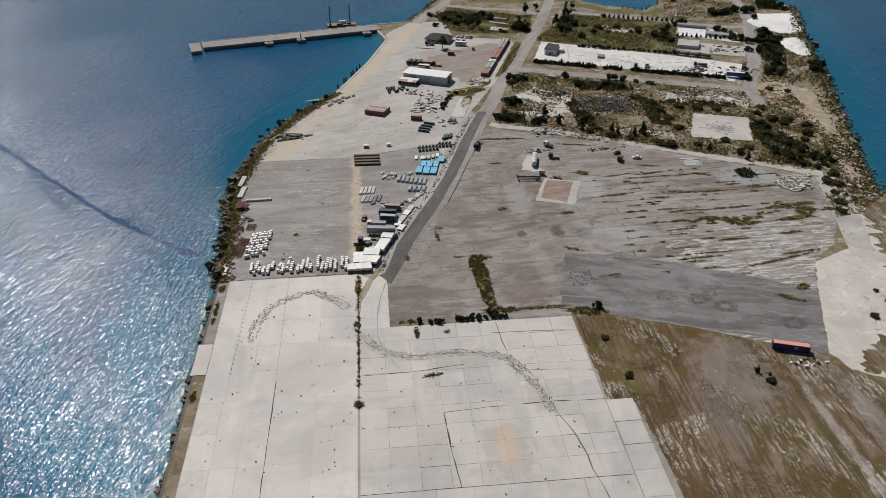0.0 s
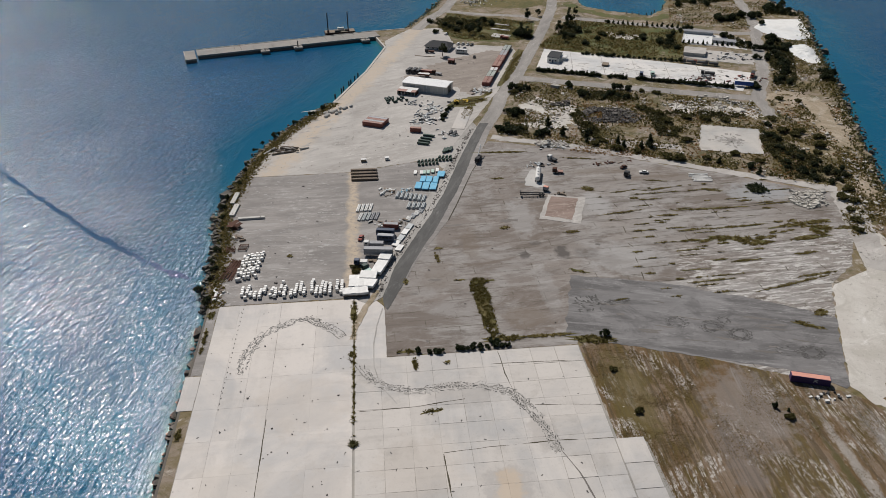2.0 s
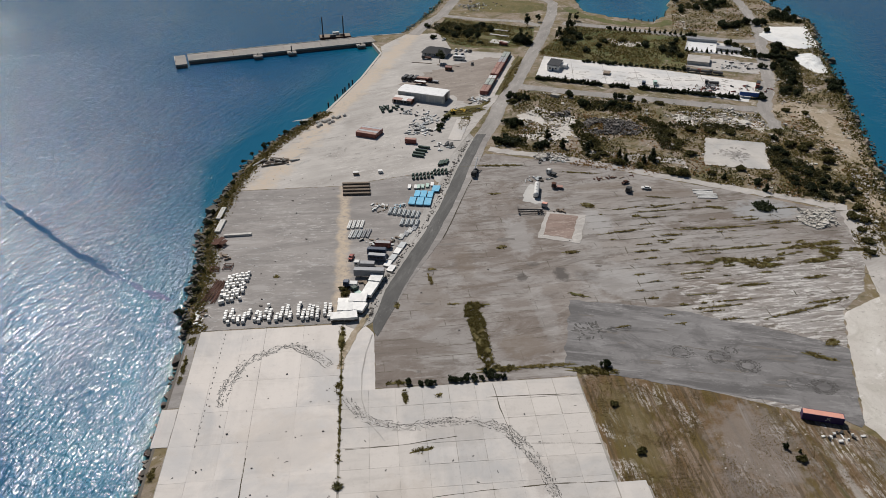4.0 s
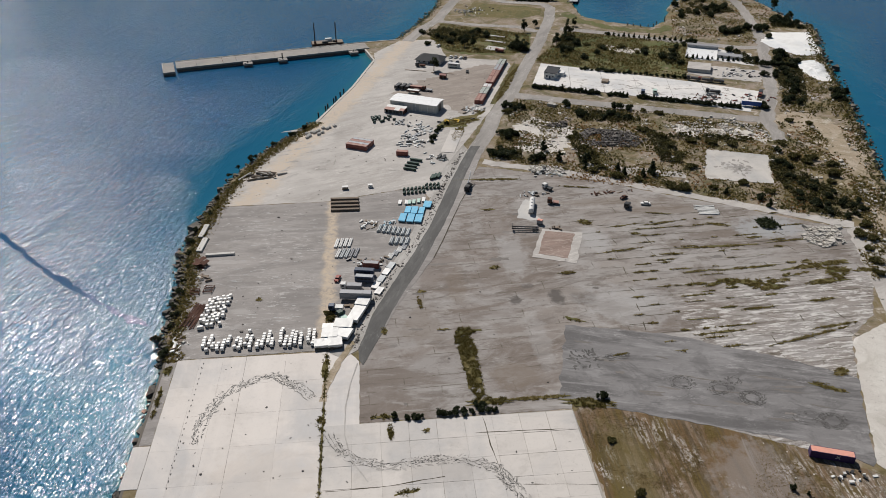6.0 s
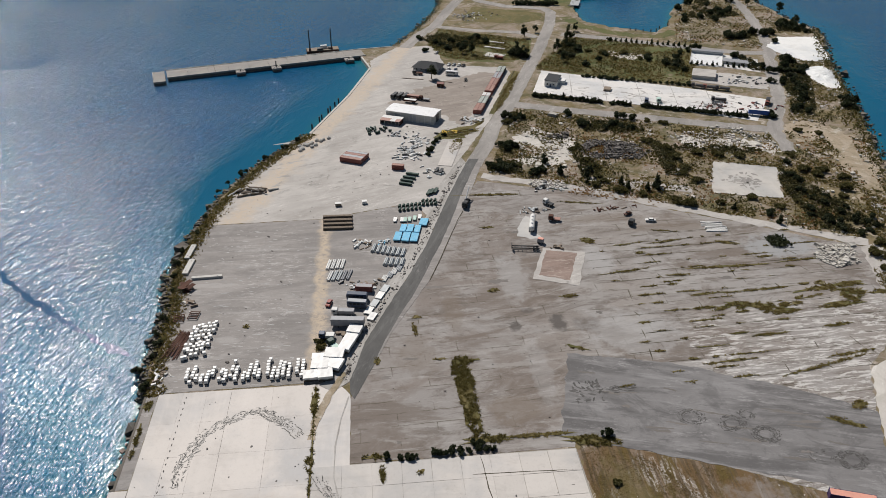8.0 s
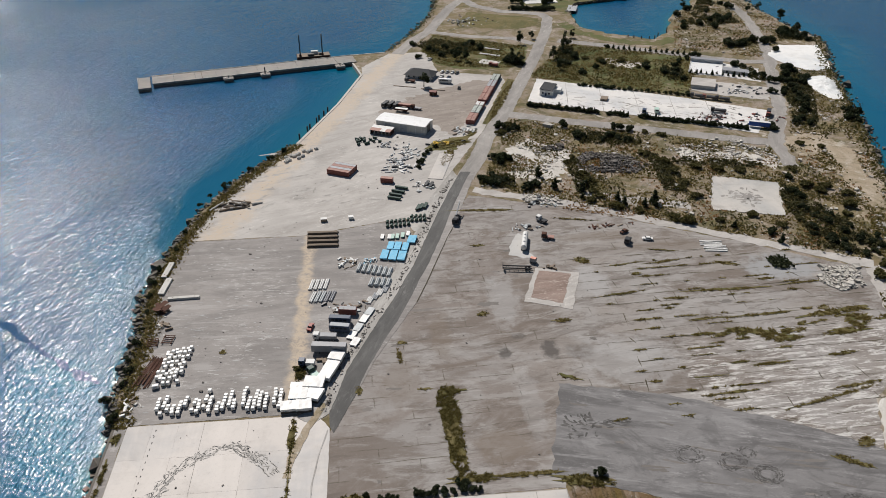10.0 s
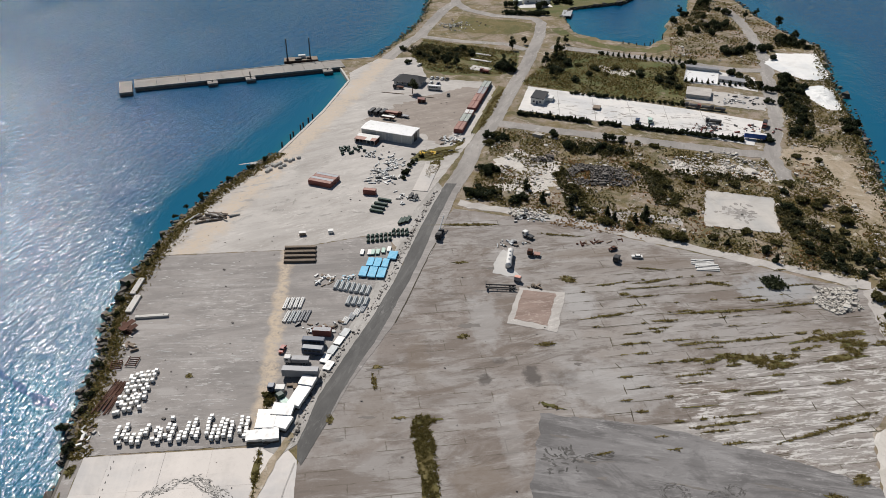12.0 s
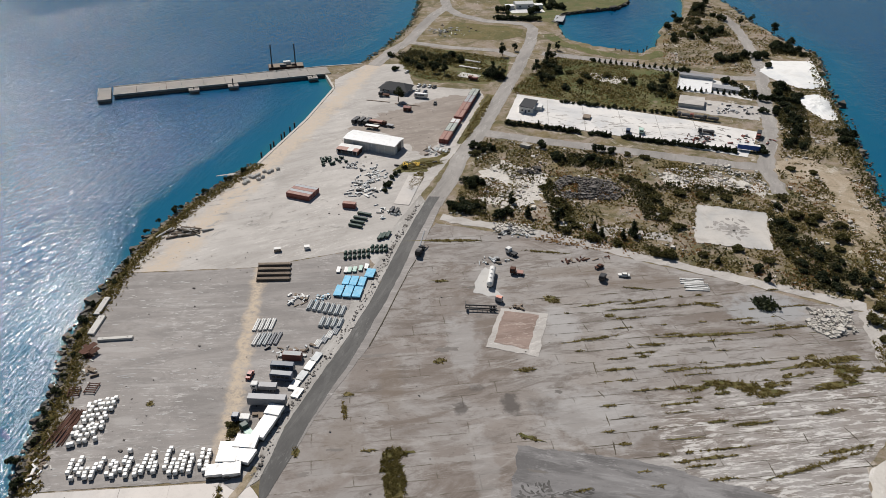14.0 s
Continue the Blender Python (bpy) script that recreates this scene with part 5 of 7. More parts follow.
# ---- materials of the things ----
M_WPAINT = plain("white_paint", (0.70, 0.69, 0.66), 0.55, 0, 0.3, 0.5)
M_WROOF = plain("white_sheet_roof", (0.76, 0.755, 0.74), 0.5, 0, 0.2, 0.4)
M_TARP = plain("white_wrap", (0.80, 0.785, 0.75), 0.45, 0, 0.15, 0.5)
M_GREY = plain("grey_paint", (0.30, 0.30, 0.31), 0.5, 0, 0.3, 0.6)
M_PALEGREY = plain("pale_grey_wall", (0.40, 0.41, 0.42), 0.7, 0, 0.3, 0.5)
M_SLATE = plain("dark_grey_roofing", (0.04, 0.042, 0.046), 0.85, 0, 0.3, 0.8)
M_REDC = plain("faded_red_steel", (0.235, 0.075, 0.058), 0.6, 0, 0.45, 0.5, (0.24, 0.16, 0.12))
M_PINK = plain("sun_bleached_red", (0.37, 0.205, 0.165), 0.65, 0, 0.6, 0.4, (0.40, 0.34, 0.30))
M_TEAL = plain("pale_green_steel", (0.40, 0.43, 0.39), 0.6, 0, 0.5, 0.5)
M_ORANGE = plain("orange_roof_paint", (0.70, 0.34, 0.26), 0.6, 0, 0.2, 0.5)
M_PURPLE = plain("purple_steel", (0.055, 0.03, 0.10), 0.45, 0, 0.15, 0.6)
M_BLUE = plain("bright_blue_sheet", (0.15, 0.48, 0.70), 0.5, 0, 0.4, 0.6, (0.4, 0.6, 0.68))
M_BLUE2 = plain("deep_blue_paint", (0.025, 0.09, 0.36), 0.45, 0, 0.15, 0.6)
M_RUST = plain("rusted_steel", (0.10, 0.045, 0.03), 0.85, 0.2, 0.5, 0.8, (0.18, 0.1, 0.06))
M_BLACK = plain("black_rubber", (0.018, 0.018, 0.02), 0.75, 0, 0.3, 2.0)
M_DKMETAL = plain("dark_steel", (0.06, 0.06, 0.062), 0.5, 0.4, 0.4, 1.0)
M_DKGREEN = plain("dark_green_paint", (0.03, 0.06, 0.045), 0.5, 0, 0.3, 0.8)
M_MINT = plain("pale_mint_plastic", (0.45, 0.60, 0.52), 0.5, 0, 0.2, 0.6)
M_WOOD = plain("weathered_timber", (0.24, 0.19, 0.145), 0.9, 0, 0.5, 1.2, (0.12, 0.1, 0.08))
M_DKWOOD = plain("dark_old_timber", (0.115, 0.095, 0.075), 0.9, 0, 0.5, 1.2)
M_PIPE = plain("grey_pipe", (0.47, 0.49, 0.49), 0.5, 0, 0.3, 0.8)
M_YELLOW = plain("yellow_paint", (0.65, 0.42, 0.03), 0.5, 0, 0.3, 0.8)
M_NAVY = plain("dark_blue_paint", (0.05, 0.07, 0.115), 0.4, 0, 0.2, 0.8)
M_GLASS = plain("dark_window_glass", (0.02, 0.025, 0.03), 0.08, 0, 0.1, 2.0)
M_CONC = plain("precast_concrete", (0.55, 0.53, 0.49), 0.9, 0, 0.35, 0.8, (0.3, 0.27, 0.23))
M_COPE = plain("quay_coping", (0.52, 0.49, 0.44), 0.9, 0, 0.5, 0.5, (0.25, 0.21, 0.16))
M_PALEROOF = plain("cream_wall", (0.60, 0.58, 0.54), 0.7, 0, 0.25, 0.4)
M_WALLDK = plain("stained_quay_face", (0.14, 0.125, 0.105), 0.9, 0, 0.5, 0.5)
pick = random.Random(11)

# ---- quays, pier, barge ----
def wall_along(name, points, thick, z0, z1, material, label, category="wall"):
    bm = bmesh.new()
    for a, b in zip(points, points[1:]):
        d = Vector((b[0] - a[0], b[1] - a[1]))
        box(bm, d.length, thick, z1 - z0, ((a[0] + b[0]) / 2, (a[1] + b[1]) / 2, z0), math.degrees(math.atan2(d.y, d.x)), 0.05)
    return tagged(part(name, bm, material), label, category, "", "structure")


wall_along("quay_wall", [(-69.2, -150), (-69.2, 263)], 0.9, -4, 0.02, M_WALLDK, "stained dark concrete quay wall")
wall_along("quay_coping", [(-27.6, 477), (-6.6, 536), (7.9, 589.5)], 1.5, -4, 0.3, M_COPE, "pale concrete coping along the quay edge")
wall_along("quay_return", [(7.9, 589.5), (1.9, 615.5)], 1.3, -4, 0.4, M_COPE, "pale concrete coping beside the pier")
wall_along("quay_edge_north", [(-1.5, 634), (26, 638.5)], 1.0, -4, 0.35, M_COPE, "pale concrete kerb at the pier's root")
sheet("quay_ledge", [(-69, 60), (-65.3, 60), (-65.3, 206), (-69, 206)], -0.05, M_FIELD, thick=0.3, amount=0.15, label="dirty overgrown ledge along the quay", category="ledge")
sheet("quay_step", [(-70.3, 206.5), (-65.2, 206.5), (-65.2, 223), (-70.3, 223)], 0.15, M_APRON, thick=4, amount=0.05, label="concrete landing that juts over the quay", category="ledge")
sheet("quay_ledge_north", [(-69, 223.5), (-65.3, 223.5), (-65.3, 262.5), (-69, 262.5)], 0.01, M_YARD, thick=0.3, amount=0.2, label="grey broken ledge along the quay", category="ledge")
fender = thing("quay_pile", -27, 480, 0, 0, "dark timber mooring pile against the quay", "pile", "mooring piles along the quay")
part("shaft", R((0, 0, -4), (0, 0, 2.6), 0.45), M_BLACK, fender)
for t in (0.12, 0.3, 0.36, 0.52, 0.58, 0.7, 0.8):
    copy_thing(fender, pose(-29.3 + 21 * t, 478.3 + 59 * t, 0))
bpy.data.objects.remove(fender.children[0])
bpy.data.objects.remove(fender)

pier = thing("pier", 0, 0, 0, 0, "long weathered concrete pier on dark piles", "pier")
PIER_A, PIER_B = Vector((-131, 591.3, 0)), Vector((3, 626, 0))
pd = PIER_B - PIER_A
pang = math.degrees(math.atan2(pd.y, pd.x))
side = Vector((-pd.y, pd.x, 0)).normalized()
for k in range(10):
    c = PIER_A.lerp(PIER_B, (k + 0.5) / 10)
    part("deck_section", B(pd.length / 10 - 0.12, 16.5, 0.9, (c.x, c.y, -0.55), pang, 0.06), M_PIER, pier)
for s in (-1, 1):
    c = (PIER_A + PIER_B) / 2 + side * s * 8.05
    part("kerb", B(pd.length, 0.5, 0.35, (c.x, c.y, 0.35), pang, 0.05), M_COPE, pier)
c = (PIER_A + PIER_B) / 2 - side * 8.0
part("fascia", B(pd.length - 1, 0.5, 3.2, (c.x, c.y, -3.7), pang), M_WALLDK, pier, "dark stained pier face")
for k in range(34):
    for s in (-6.5, 0, 6.5):
        c = PIER_A.lerp(PIER_B, (k + 0.5) / 34) + side * s
        part("pile", R((c.x, c.y, -6), (c.x, c.y, -0.5), 0.4, n=6), M_WALLDK, pier)
part("joint_strip", B(0.3, 15.6, 0.03, (-100, 599.3, 0.36), pang), M_RUST, pier)
head = thing("concrete_dolphin", -135, 586, 0, pang, "square concrete head of the pier", "pier")
part("deck", B(8, 22, 1.3, (0, 0, -0.85), 0, 0.08), M_PIER, head)
part("block", B(7.6, 7, 3.6, (0, -7.3, -4.5), 0, 0.1), M_WALLDK, head)
part("parapet", B(0.5, 12, 0.7, (-3.6, 3, 0.45), 0, 0.05), M_COPE, head)
for k, t in enumerate((0.35, 0.528, 0.905)):
    c = PIER_A.lerp(PIER_B, t) - side * 11.0
    d = thing("mooring_dolphin", c.x, c.y, 0, pang, "square concrete mooring dolphin beside the pier", "dolphin", "mooring dolphins")
    part("cap", B(6.5, 6.5, 1.2, (0, 0, -1.0), 0, 0.1), M_PIER, d)
    part("base", B(5.6, 5.6, 3.5, (0, 0, -4.6)), M_WALLDK, d)
    part("bollard", R((0, 0, 0.2), (0, 0, 1.4 if k != 1 else 4.5), 0.4), M_DKMETAL, d)
    for q in (-1, 1):
        part("plinth", B(1.2, 1.2, 0.5, (q * 2, 1.5 * q, 0.2)), M_COPE, d)

barge = thing("barge", -27, 639.5, -2.2, 8, "rusty orange work barge with two tall spud posts", "barge")
bm = B(24, 9, 2.6, (0, 0, -0.6), 0, 0.3)
part("hull", bm, M_RUST, barge)
part("deck", B(23.4, 8.4, 0.12, (0, 0, 2.0)), M_WOOD, barge, "rust-brown deck")
part("deckhouse", B(5, 2.6, 2.2, (1, 1.5, 2.1), 0, 0.1), M_WPAINT, barge)
part("winch", R((4, -1.5, 2.8), (7, -1.5, 2.8), 0.8), M_DKMETAL, barge)
part("crate", B(4.5, 2.4, 1.2, (-2, -2, 2.1)), M_DKMETAL, barge)
for x in (-9.5, 6.5):
    part("spud_post", R((x, -2.5, -2), (x, -2.5, 17.5), 0.42), M_DKMETAL, barge)
    part("collar", B(1.6, 1.6, 1.4, (x, -2.5, 2.1)), M_RUST, barge)

# ---- containers ----
def ribbed(sx, sy, sz, step=0.55):
    """A steel box with upright ribs."""
    bm = B(sx - 0.08, sy - 0.08, sz - 0.1, (0, 0, 0.05))
    for s in (-1, 1):
        for k in range(int(sx / step)):
            box(bm, step * 0.5, 0.05, sz - 0.36, (-sx / 2 + (k + 0.7) * step, s * (sy / 2 - 0.03), 0.18))
    return bm


def build_container(length, side_mat, roof_mat, label, category="container", name="shipping_container"):
    c = thing(name, 0, 0, -200, 0, label, category)
    part("body", ribbed(length, 2.44, 2.55), side_mat, c)
    bm = B(length - 0.1, 2.36, 0.06, (0, 0, 2.5))
    for k in range(int(length / 0.6)):
        box(bm, 0.3, 2.2, 0.04, (-length / 2 + (k + 0.7) * 0.6, 0, 2.55))
    part("roof", bm, roof_mat, c)
    for x in (-1, 1):
        for y in (-1, 1):
            part("corner_post", B(0.16, 0.16, 2.59, (x * (length / 2 - 0.07), y * 1.15, 0)), side_mat, c)
        part("end_beam", B(0.14, 2.3, 0.14, (x * (length / 2 - 0.06), 0, 2.45)), side_mat, c)
    for y in (-1, 1):
        door = part("door", B(0.06, 1.1, 2.3, (length / 2 + 0.01, y * 0.57, 0.14)), side_mat, c)
        part("lock_rod", R((length / 2 + 0.07, y * 0.35, 0.2), (length / 2 + 0.07, y * 0.35, 2.4), 0.03, n=5), M_PALEGREY, door)
        part("roof_rail", B(length - 0.3, 0.1, 0.1, (0, y * 1.17, 2.5)), side_mat, c)
    return c


def drop(ob):
    for o in (*ob.children_recursive, ob):
        bpy.data.objects.remove(o)


C_RED = build_container(12.2, M_REDC, M_PINK, "faded red shipping container with bleached roof")
C_TEAL = build_container(12.2, M_DKMETAL, M_TEAL, "shipping container with pale green roof")
C_WHITE = build_container(6.1, M_REDC, M_WPAINT, "short shipping container with whitened roof")
C_GREY = build_container(12.2, M_REDC, M_PALEGREY, "red shipping container with grey roof")
C_PURPLE = build_container(12.2, M_PURPLE, M_ORANGE, "purple shipping container with orange roof on tarmac")
C_SMALL = build_container(6.1, M_REDC, M_PINK, "short faded red shipping container in the yard")
for k, proto in enumerate((C_RED, C_GREY, C_RED, C_GREY)):
    u = Vector((math.cos(radians(64)), math.sin(radians(64)))) * (k - 1.5) * 2.5
    tagged(copy_thing(proto, pose(-2.2 + u.x, 439.8 + u.y, 0.05, 0, 0, -26)), group="block of four containers")
mark = copy_thing(C_PURPLE, pose(136.3, 199.6, 0.1, 0, 0, -19))
for a in (45, -45):
    part("painted_stripe", B(1.7, 0.012, 0.22, (1.5, -1.285, 1.45), 0, 0, (0, a)), M_WPAINT, mark, "pale crossed stripe")
copy_thing(C_SMALL, pose(20.3, 425.6, 0.05, 0, 0, -15))
ROW = Vector((math.cos(radians(70.5)), math.sin(radians(70.5))))
ACR = Vector((ROW.y, -ROW.x))
dist = 6.5
for proto, l in ((C_RED, 12.6), (C_TEAL, 12.6), (C_WHITE, 6.5), (None, 3.0), (C_RED, 12.6), (C_RED, 12.6), (C_GREY, 12.6), (C_TEAL, 12.6)):
    if proto:
        for s in (-1.3, 1.3):
            p = Vector((70.5, 496)) + ROW * (dist if l > 7 else dist - 3) + ACR * s
            tagged(copy_thing(proto, pose(p.x, p.y, 0.05, 0, 0, 70.5)), group="container row by the road")
    dist += l
for c in (C_RED, C_TEAL, C_WHITE, C_GREY, C_PURPLE, C_SMALL):
    drop(c)

# ---- buildings ----
def window(parent, x, y, z, w, h, rz=0):
    fr = part("window", B(w, 0.1, h, (x, y, z), rz), M_WPAINT, parent)
    part("pane", B(w - 0.2, 0.14, h - 0.2, (x, y, z + 0.1), rz), M_GLASS, fr)


def gable(bm, l, w, z, rise, over=0.4, thick=0.16):
    """A pitched roof with thickness."""
    x, y = l / 2 + over, w / 2 + over
    ends = []
    for s in (-x, x):
        ends.append([bm.verts.new((s, q, h)) for q, h in ((-y, z), (0, z + rise), (y, z), (y, z + thick), (0, z + rise + thick), (-y, z + thick))])
    a, b = ends
    for i in range(6):
        bm.faces.new((a[i - 1], a[i], b[i], b[i - 1]))
    for e in (a, b):
        bm.faces.new((e[0], e[1], e[4], e[5]))
        bm.faces.new((e[1], e[2], e[3], e[4]))
    bmesh.ops.recalc_face_normals(bm, faces=bm.faces)


shed = thing("warehouse", 32.5, 494.5, 0.05, -26, "long white warehouse with low pitched sheet roof", "warehouse")
bm = B(30, 12, 5.0)
part("wall", bm, M_PALEROOF, shed, "cream sheet-metal walls")
bm = bmesh.new()
gable(bm, 30, 12, 5.0, 0.7)
for k in range(15):
    for s in (-1, 1):
        box(bm, 0.12, 6.3, 0.08, (-14 + 2 * k, s * 3.2, 5.47), 0, 0, (s * -6.3, 0))
part("roof", bm, M_WROOF, shed)
bm = bmesh.new()
for x in (-14.95, 14.95):
    v = [bm.verts.new(p) for p in ((x, -6, 5.0), (x, 6, 5.0), (x, 0, 5.7))]
    bm.faces.new(v)
part("gable_end", bm, M_PALEGREY, shed)
for x in (-8, 2):
    part("door", B(4, 0.14, 4.2, (x, -6.03, 0)), M_PALEGREY, shed)
for k in range(8):
    part("wall_rib", B(0.15, 0.12, 4.9, (-13.5 + 3.8 * k, -6.05, 0)), M_WPAINT, shed)
part("door", B(0.14, 4.5, 4.4, (15.03, 0, 0)), M_DKMETAL, shed)

lean = thing("open_shed", 19.3, 488, 0.05, -24, "low open-fronted red shed with patched roof", "shed")
part("back_wall", B(12, 0.2, 2.6, (0, 3, 0)), M_RUST, lean)
for x in (-6, 6):
    part("side_wall", B(0.2, 6, 2.6, (x, 0, 0)), M_RUST, lean)
for k in range(6):
    part("post", B(0.22, 0.22, 2.5, (-5.6 + k * 2.24, -2.9, 0)), M_WPAINT, lean)
for k, m in enumerate((M_PINK, M_PINK, M_WPAINT, M_PINK)):
    part("roof_panel", B(3.1, 3.6, 0.12, (-4.6 + 3.1 * k, -1.5, 2.6), 0, 0, (4, 0)), m, lean)
part("roof_panel", B(12.6, 3.4, 0.12, (0, 2.0, 2.85), 0, 0, (4, 0)), M_WPAINT, lean, "whitened roof panel")

house = thing("house", 48, 582.5, 0.05, -24, "pale grey bungalow with dark hipped roof", "house")
part("wall", B(18, 11.5, 2.7), M_PALEGREY, house)
bm = bmesh.new()
r = [(-10, -7, 2.65), (10, -7, 2.65), (10, 7, 2.65), (-10, 7, 2.65), (-5, 0.6, 5.6), (5, 0.6, 5.6)]
v = [bm.verts.new(p) for p in r]
for q in ((0, 1, 5, 4), (1, 2, 5), (2, 3, 4, 5), (3, 0, 4), (3, 2, 1, 0)):
    bm.faces.new([v[i] for i in q])
part("roof", bm, M_SLATE, house)
for x in (-6.5, -3, 3.5, 6.8):
    window(house, x, -5.78, 0.9, 1.5, 1.3)
part("door", B(1.1, 0.12, 2.1, (0.5, -5.78, 0)), M_NAVY, house)
for y in (-2.5, 2.5):
    window(house, 9.02, y, 0.9, 1.4, 1.3, 90)
part("step", B(2, 1.2, 0.3, (0.5, -6.4, 0)), M_CONC, house)

hut = thing("hut", 53.4, 547, 0.05, -20, "small red-brown wooden hut under a tree", "hut")
part("wall", B(4.2, 3.2, 2.3), M_RUST, hut)
bm = bmesh.new()
gable(bm, 4.2, 3.2, 2.3, 0.7, 0.25)
part("roof", bm, M_REDC, hut)
part("door", B(0.9, 0.1, 1.9, (0.5, -1.63, 0)), M_DKWOOD, hut)

cabin = thing("cabin", 127, 544.5, 0.2, 66, "white cabin with black flat-pitched roof on concrete", "cabin")
part("wall", B(14, 8, 3.6), M_WPAINT, cabin)
part("roof", B(14.6, 8.6, 0.3, (0, 0, 3.75), 0, 0.05, (3, 0)), M_SLATE, cabin)
for x in (-4.5, 0, 4.5):
    window(cabin, x, 4.03, 1.1, 1.6, 1.3)
for y in (-2, 2):
    window(cabin, -7.03, y, 1.1, 1.3, 1.3, 90)
part("annex", B(6, 4, 2.4, (3, -6, 0), 0, 0.05), M_WPAINT, cabin)
part("door", B(0.12, 1.1, 2.1, (-7.05, 0, 0)), M_NAVY, cabin)

ne = thing("walled_slab", 246.5, 582.5, 0.12, -24, "white raised slab with a low shed along its back", "slab")
part("slab", B(22, 28, 0.5, (0, 0, 0), 0, 0.06), M_WROOF, ne)
part("back_shed", B(22, 3.6, 2.3, (0, 12.6, 0.3), 0, 0.05), M_PALEGREY, ne)
part("shed_roof", B(22.4, 4.0, 0.2, (0, 12.6, 2.6), 0, 0.04, (4, 0)), M_GREY, ne)
for x in (-10.8, 10.8):
    part("side_kerb", B(0.35, 24, 0.7, (x, -1.5, 0.3)), M_CONC, ne)
ruin = thing("low_shed", 262.3, 570.5, 0.12, -29, "long low shed with grey sheet roof", "shed")
part("wall", B(16.5, 5.4, 2.0), M_CONC, ruin)
part("roof", B(17, 6, 0.22, (0, 0, 2.0), 0, 0.05, (3, 0)), M_GREY, ruin)
for x in (-5, 0, 5):
    part("door", B(1.4, 0.1, 1.7, (x, -2.73, 0)), M_DKMETAL, ruin)
grey = thing("grey_roof_shed", 231, 548, 0.12, -24, "low shed with flat grey roof", "shed")
part("wall", B(15, 15, 2.2), M_CONC, grey)
part("roof", B(15.4, 15.4, 0.25, (0, 0, 2.2), 0, 0.05), M_YARD2, grey)
villa = thing("villa", 168, 790, 0, 5, "white villa with wings beyond the lawn", "house")
part("wall", B(16, 9, 4), M_WPAINT, villa)
bm = bmesh.new()
gable(bm, 16, 9, 4, 1.6)
part("roof", bm, M_WROOF, villa)
for s in (-1, 1):
    part("wing", B(7, 6, 3, (s * 13, -3, 0)), M_WPAINT, villa)
    part("wing_roof", B(7.6, 6.6, 0.3, (s * 13, -3, 3)), M_WROOF, villa)
    window(villa, s * 4, -4.53, 1.2, 1.8, 1.5)
part("terrace", B(30, 14, 0.3, (0, -12, 0)), M_LOT, villa)
bank = thing("rock_revetment", 0, 0, 0, 0, "dark stone facing along the lagoon bank", "revetment")
v, f = chunks(along([(186, 742), (199.7, 770.4), (224.9, 779.5), (252.7, 788.8), (270, 810)], 600, 0.7, -2.6, -0.2), 0.9)
mesh_from("rockfill", v, f, M_ROCK, "", "", "", bank)
jetty = thing("jetty", 192.5, 752, -1.0, 71, "grey wooden jetty on the lagoon", "jetty")
part("deck", B(20, 8, 0.3, (0, 0, 0.9)), M_PALEGREY, jetty)
for x in (-9, -3, 3, 9):
    for y in (-3.4, 3.4):
        part("post", R((x, y, -3), (x, y, 1.2), 0.18, n=6), M_DKWOOD, jetty)
pont = thing("pontoon", 192, 679.5, -2.3, -15, "white floating pontoon on the lagoon", "pontoon")
for k in range(5):
    part("float", B(3.8, 2.2, 0.8, (-8 + 4 * k, 0, 0), 0, 0.1), M_WPAINT, pont)
for x, y in ((215, 661), (224, 656), (230, 655), (240, 664), (252, 678), (219, 659), (235, 657)):
    p = thing("mooring_post", x, y, -4, 0, "dark mooring post standing in the lagoon", "post", "lagoon posts")
    part("post", R((0, 0, 0), (0, 0, 6), 0.4), M_DKWOOD, p)

# ---- vehicles ----
def wheels(ob, xs, half, r=0.5, w=0.32):
    for x in xs:
        for s in (-1, 1):
            t = part("tyre", R((x, s * half - w / 2, r), (x, s * half + w / 2, r), r, n=10), M_BLACK, ob)
            part("rim", R((x, s * (half + w * 0.45), r), (x, s * (half + w * 0.62), r), r * 0.5, n=8), M_PALEGREY, t)


def build_trailer(l, body, roof, label, h=2.8):
    t = thing("semi_trailer", 0, 0, 0, 0, label, "trailer")
    part("body", ribbed(l, 2.5, h, 0.8), body, t).location.z = 1.1
    part("roof", B(l - 0.1, 2.42, 0.08, (0, 0, 1.1 + h - 0.05)), roof, t)
    part("chassis", B(l - 1, 1.0, 0.3, (0, 0, 0.82)), M_DKMETAL, t)
    for s in (-1, 1):
        part("landing_leg", B(0.18, 0.18, 0.9, (-l * 0.28, s * 0.8, 0)), M_DKMETAL, t)
        part("door", B(0.06, 1.15, h - 0.3, (l / 2 + 0.02, s * 0.6, 1.2)), body, t)
    wheels(t, (l / 2 - 2.6, l / 2 - 1.3), 1.0)
    return t


def build_truck(cab, bed, label, l=8.0, name="truck", category="truck", bedh=2.2):
    t = thing(name, 0, 0, 0, 0, label, category)
    c = part("cab", B(2.2, 2.3, 2.1, (-l / 2 + 1.1, 0, 0.6), 0, 0.18), cab, t)
    part("windscreen", B(0.08, 1.9, 0.8, (-l / 2 - 0.01, 0, 1.6)), M_GLASS, c)
    for s in (-1, 1):
        part("side_window", B(1.0, 0.06, 0.7, (-l / 2 + 1.0, s * 1.14, 1.65)), M_GLASS, c)
    part("chassis", B(l - 0.6, 0.9, 0.25, (0.2, 0, 0.55)), M_DKMETAL, t)
    part("load_bed", B(l - 2.6, 2.4, bedh, (1.2, 0, 0.85), 0, 0.06), bed, t)
    wheels(t, (-l / 2 + 1.2, l / 2 - 2.3, l / 2 - 1.1), 1.0)
    return t


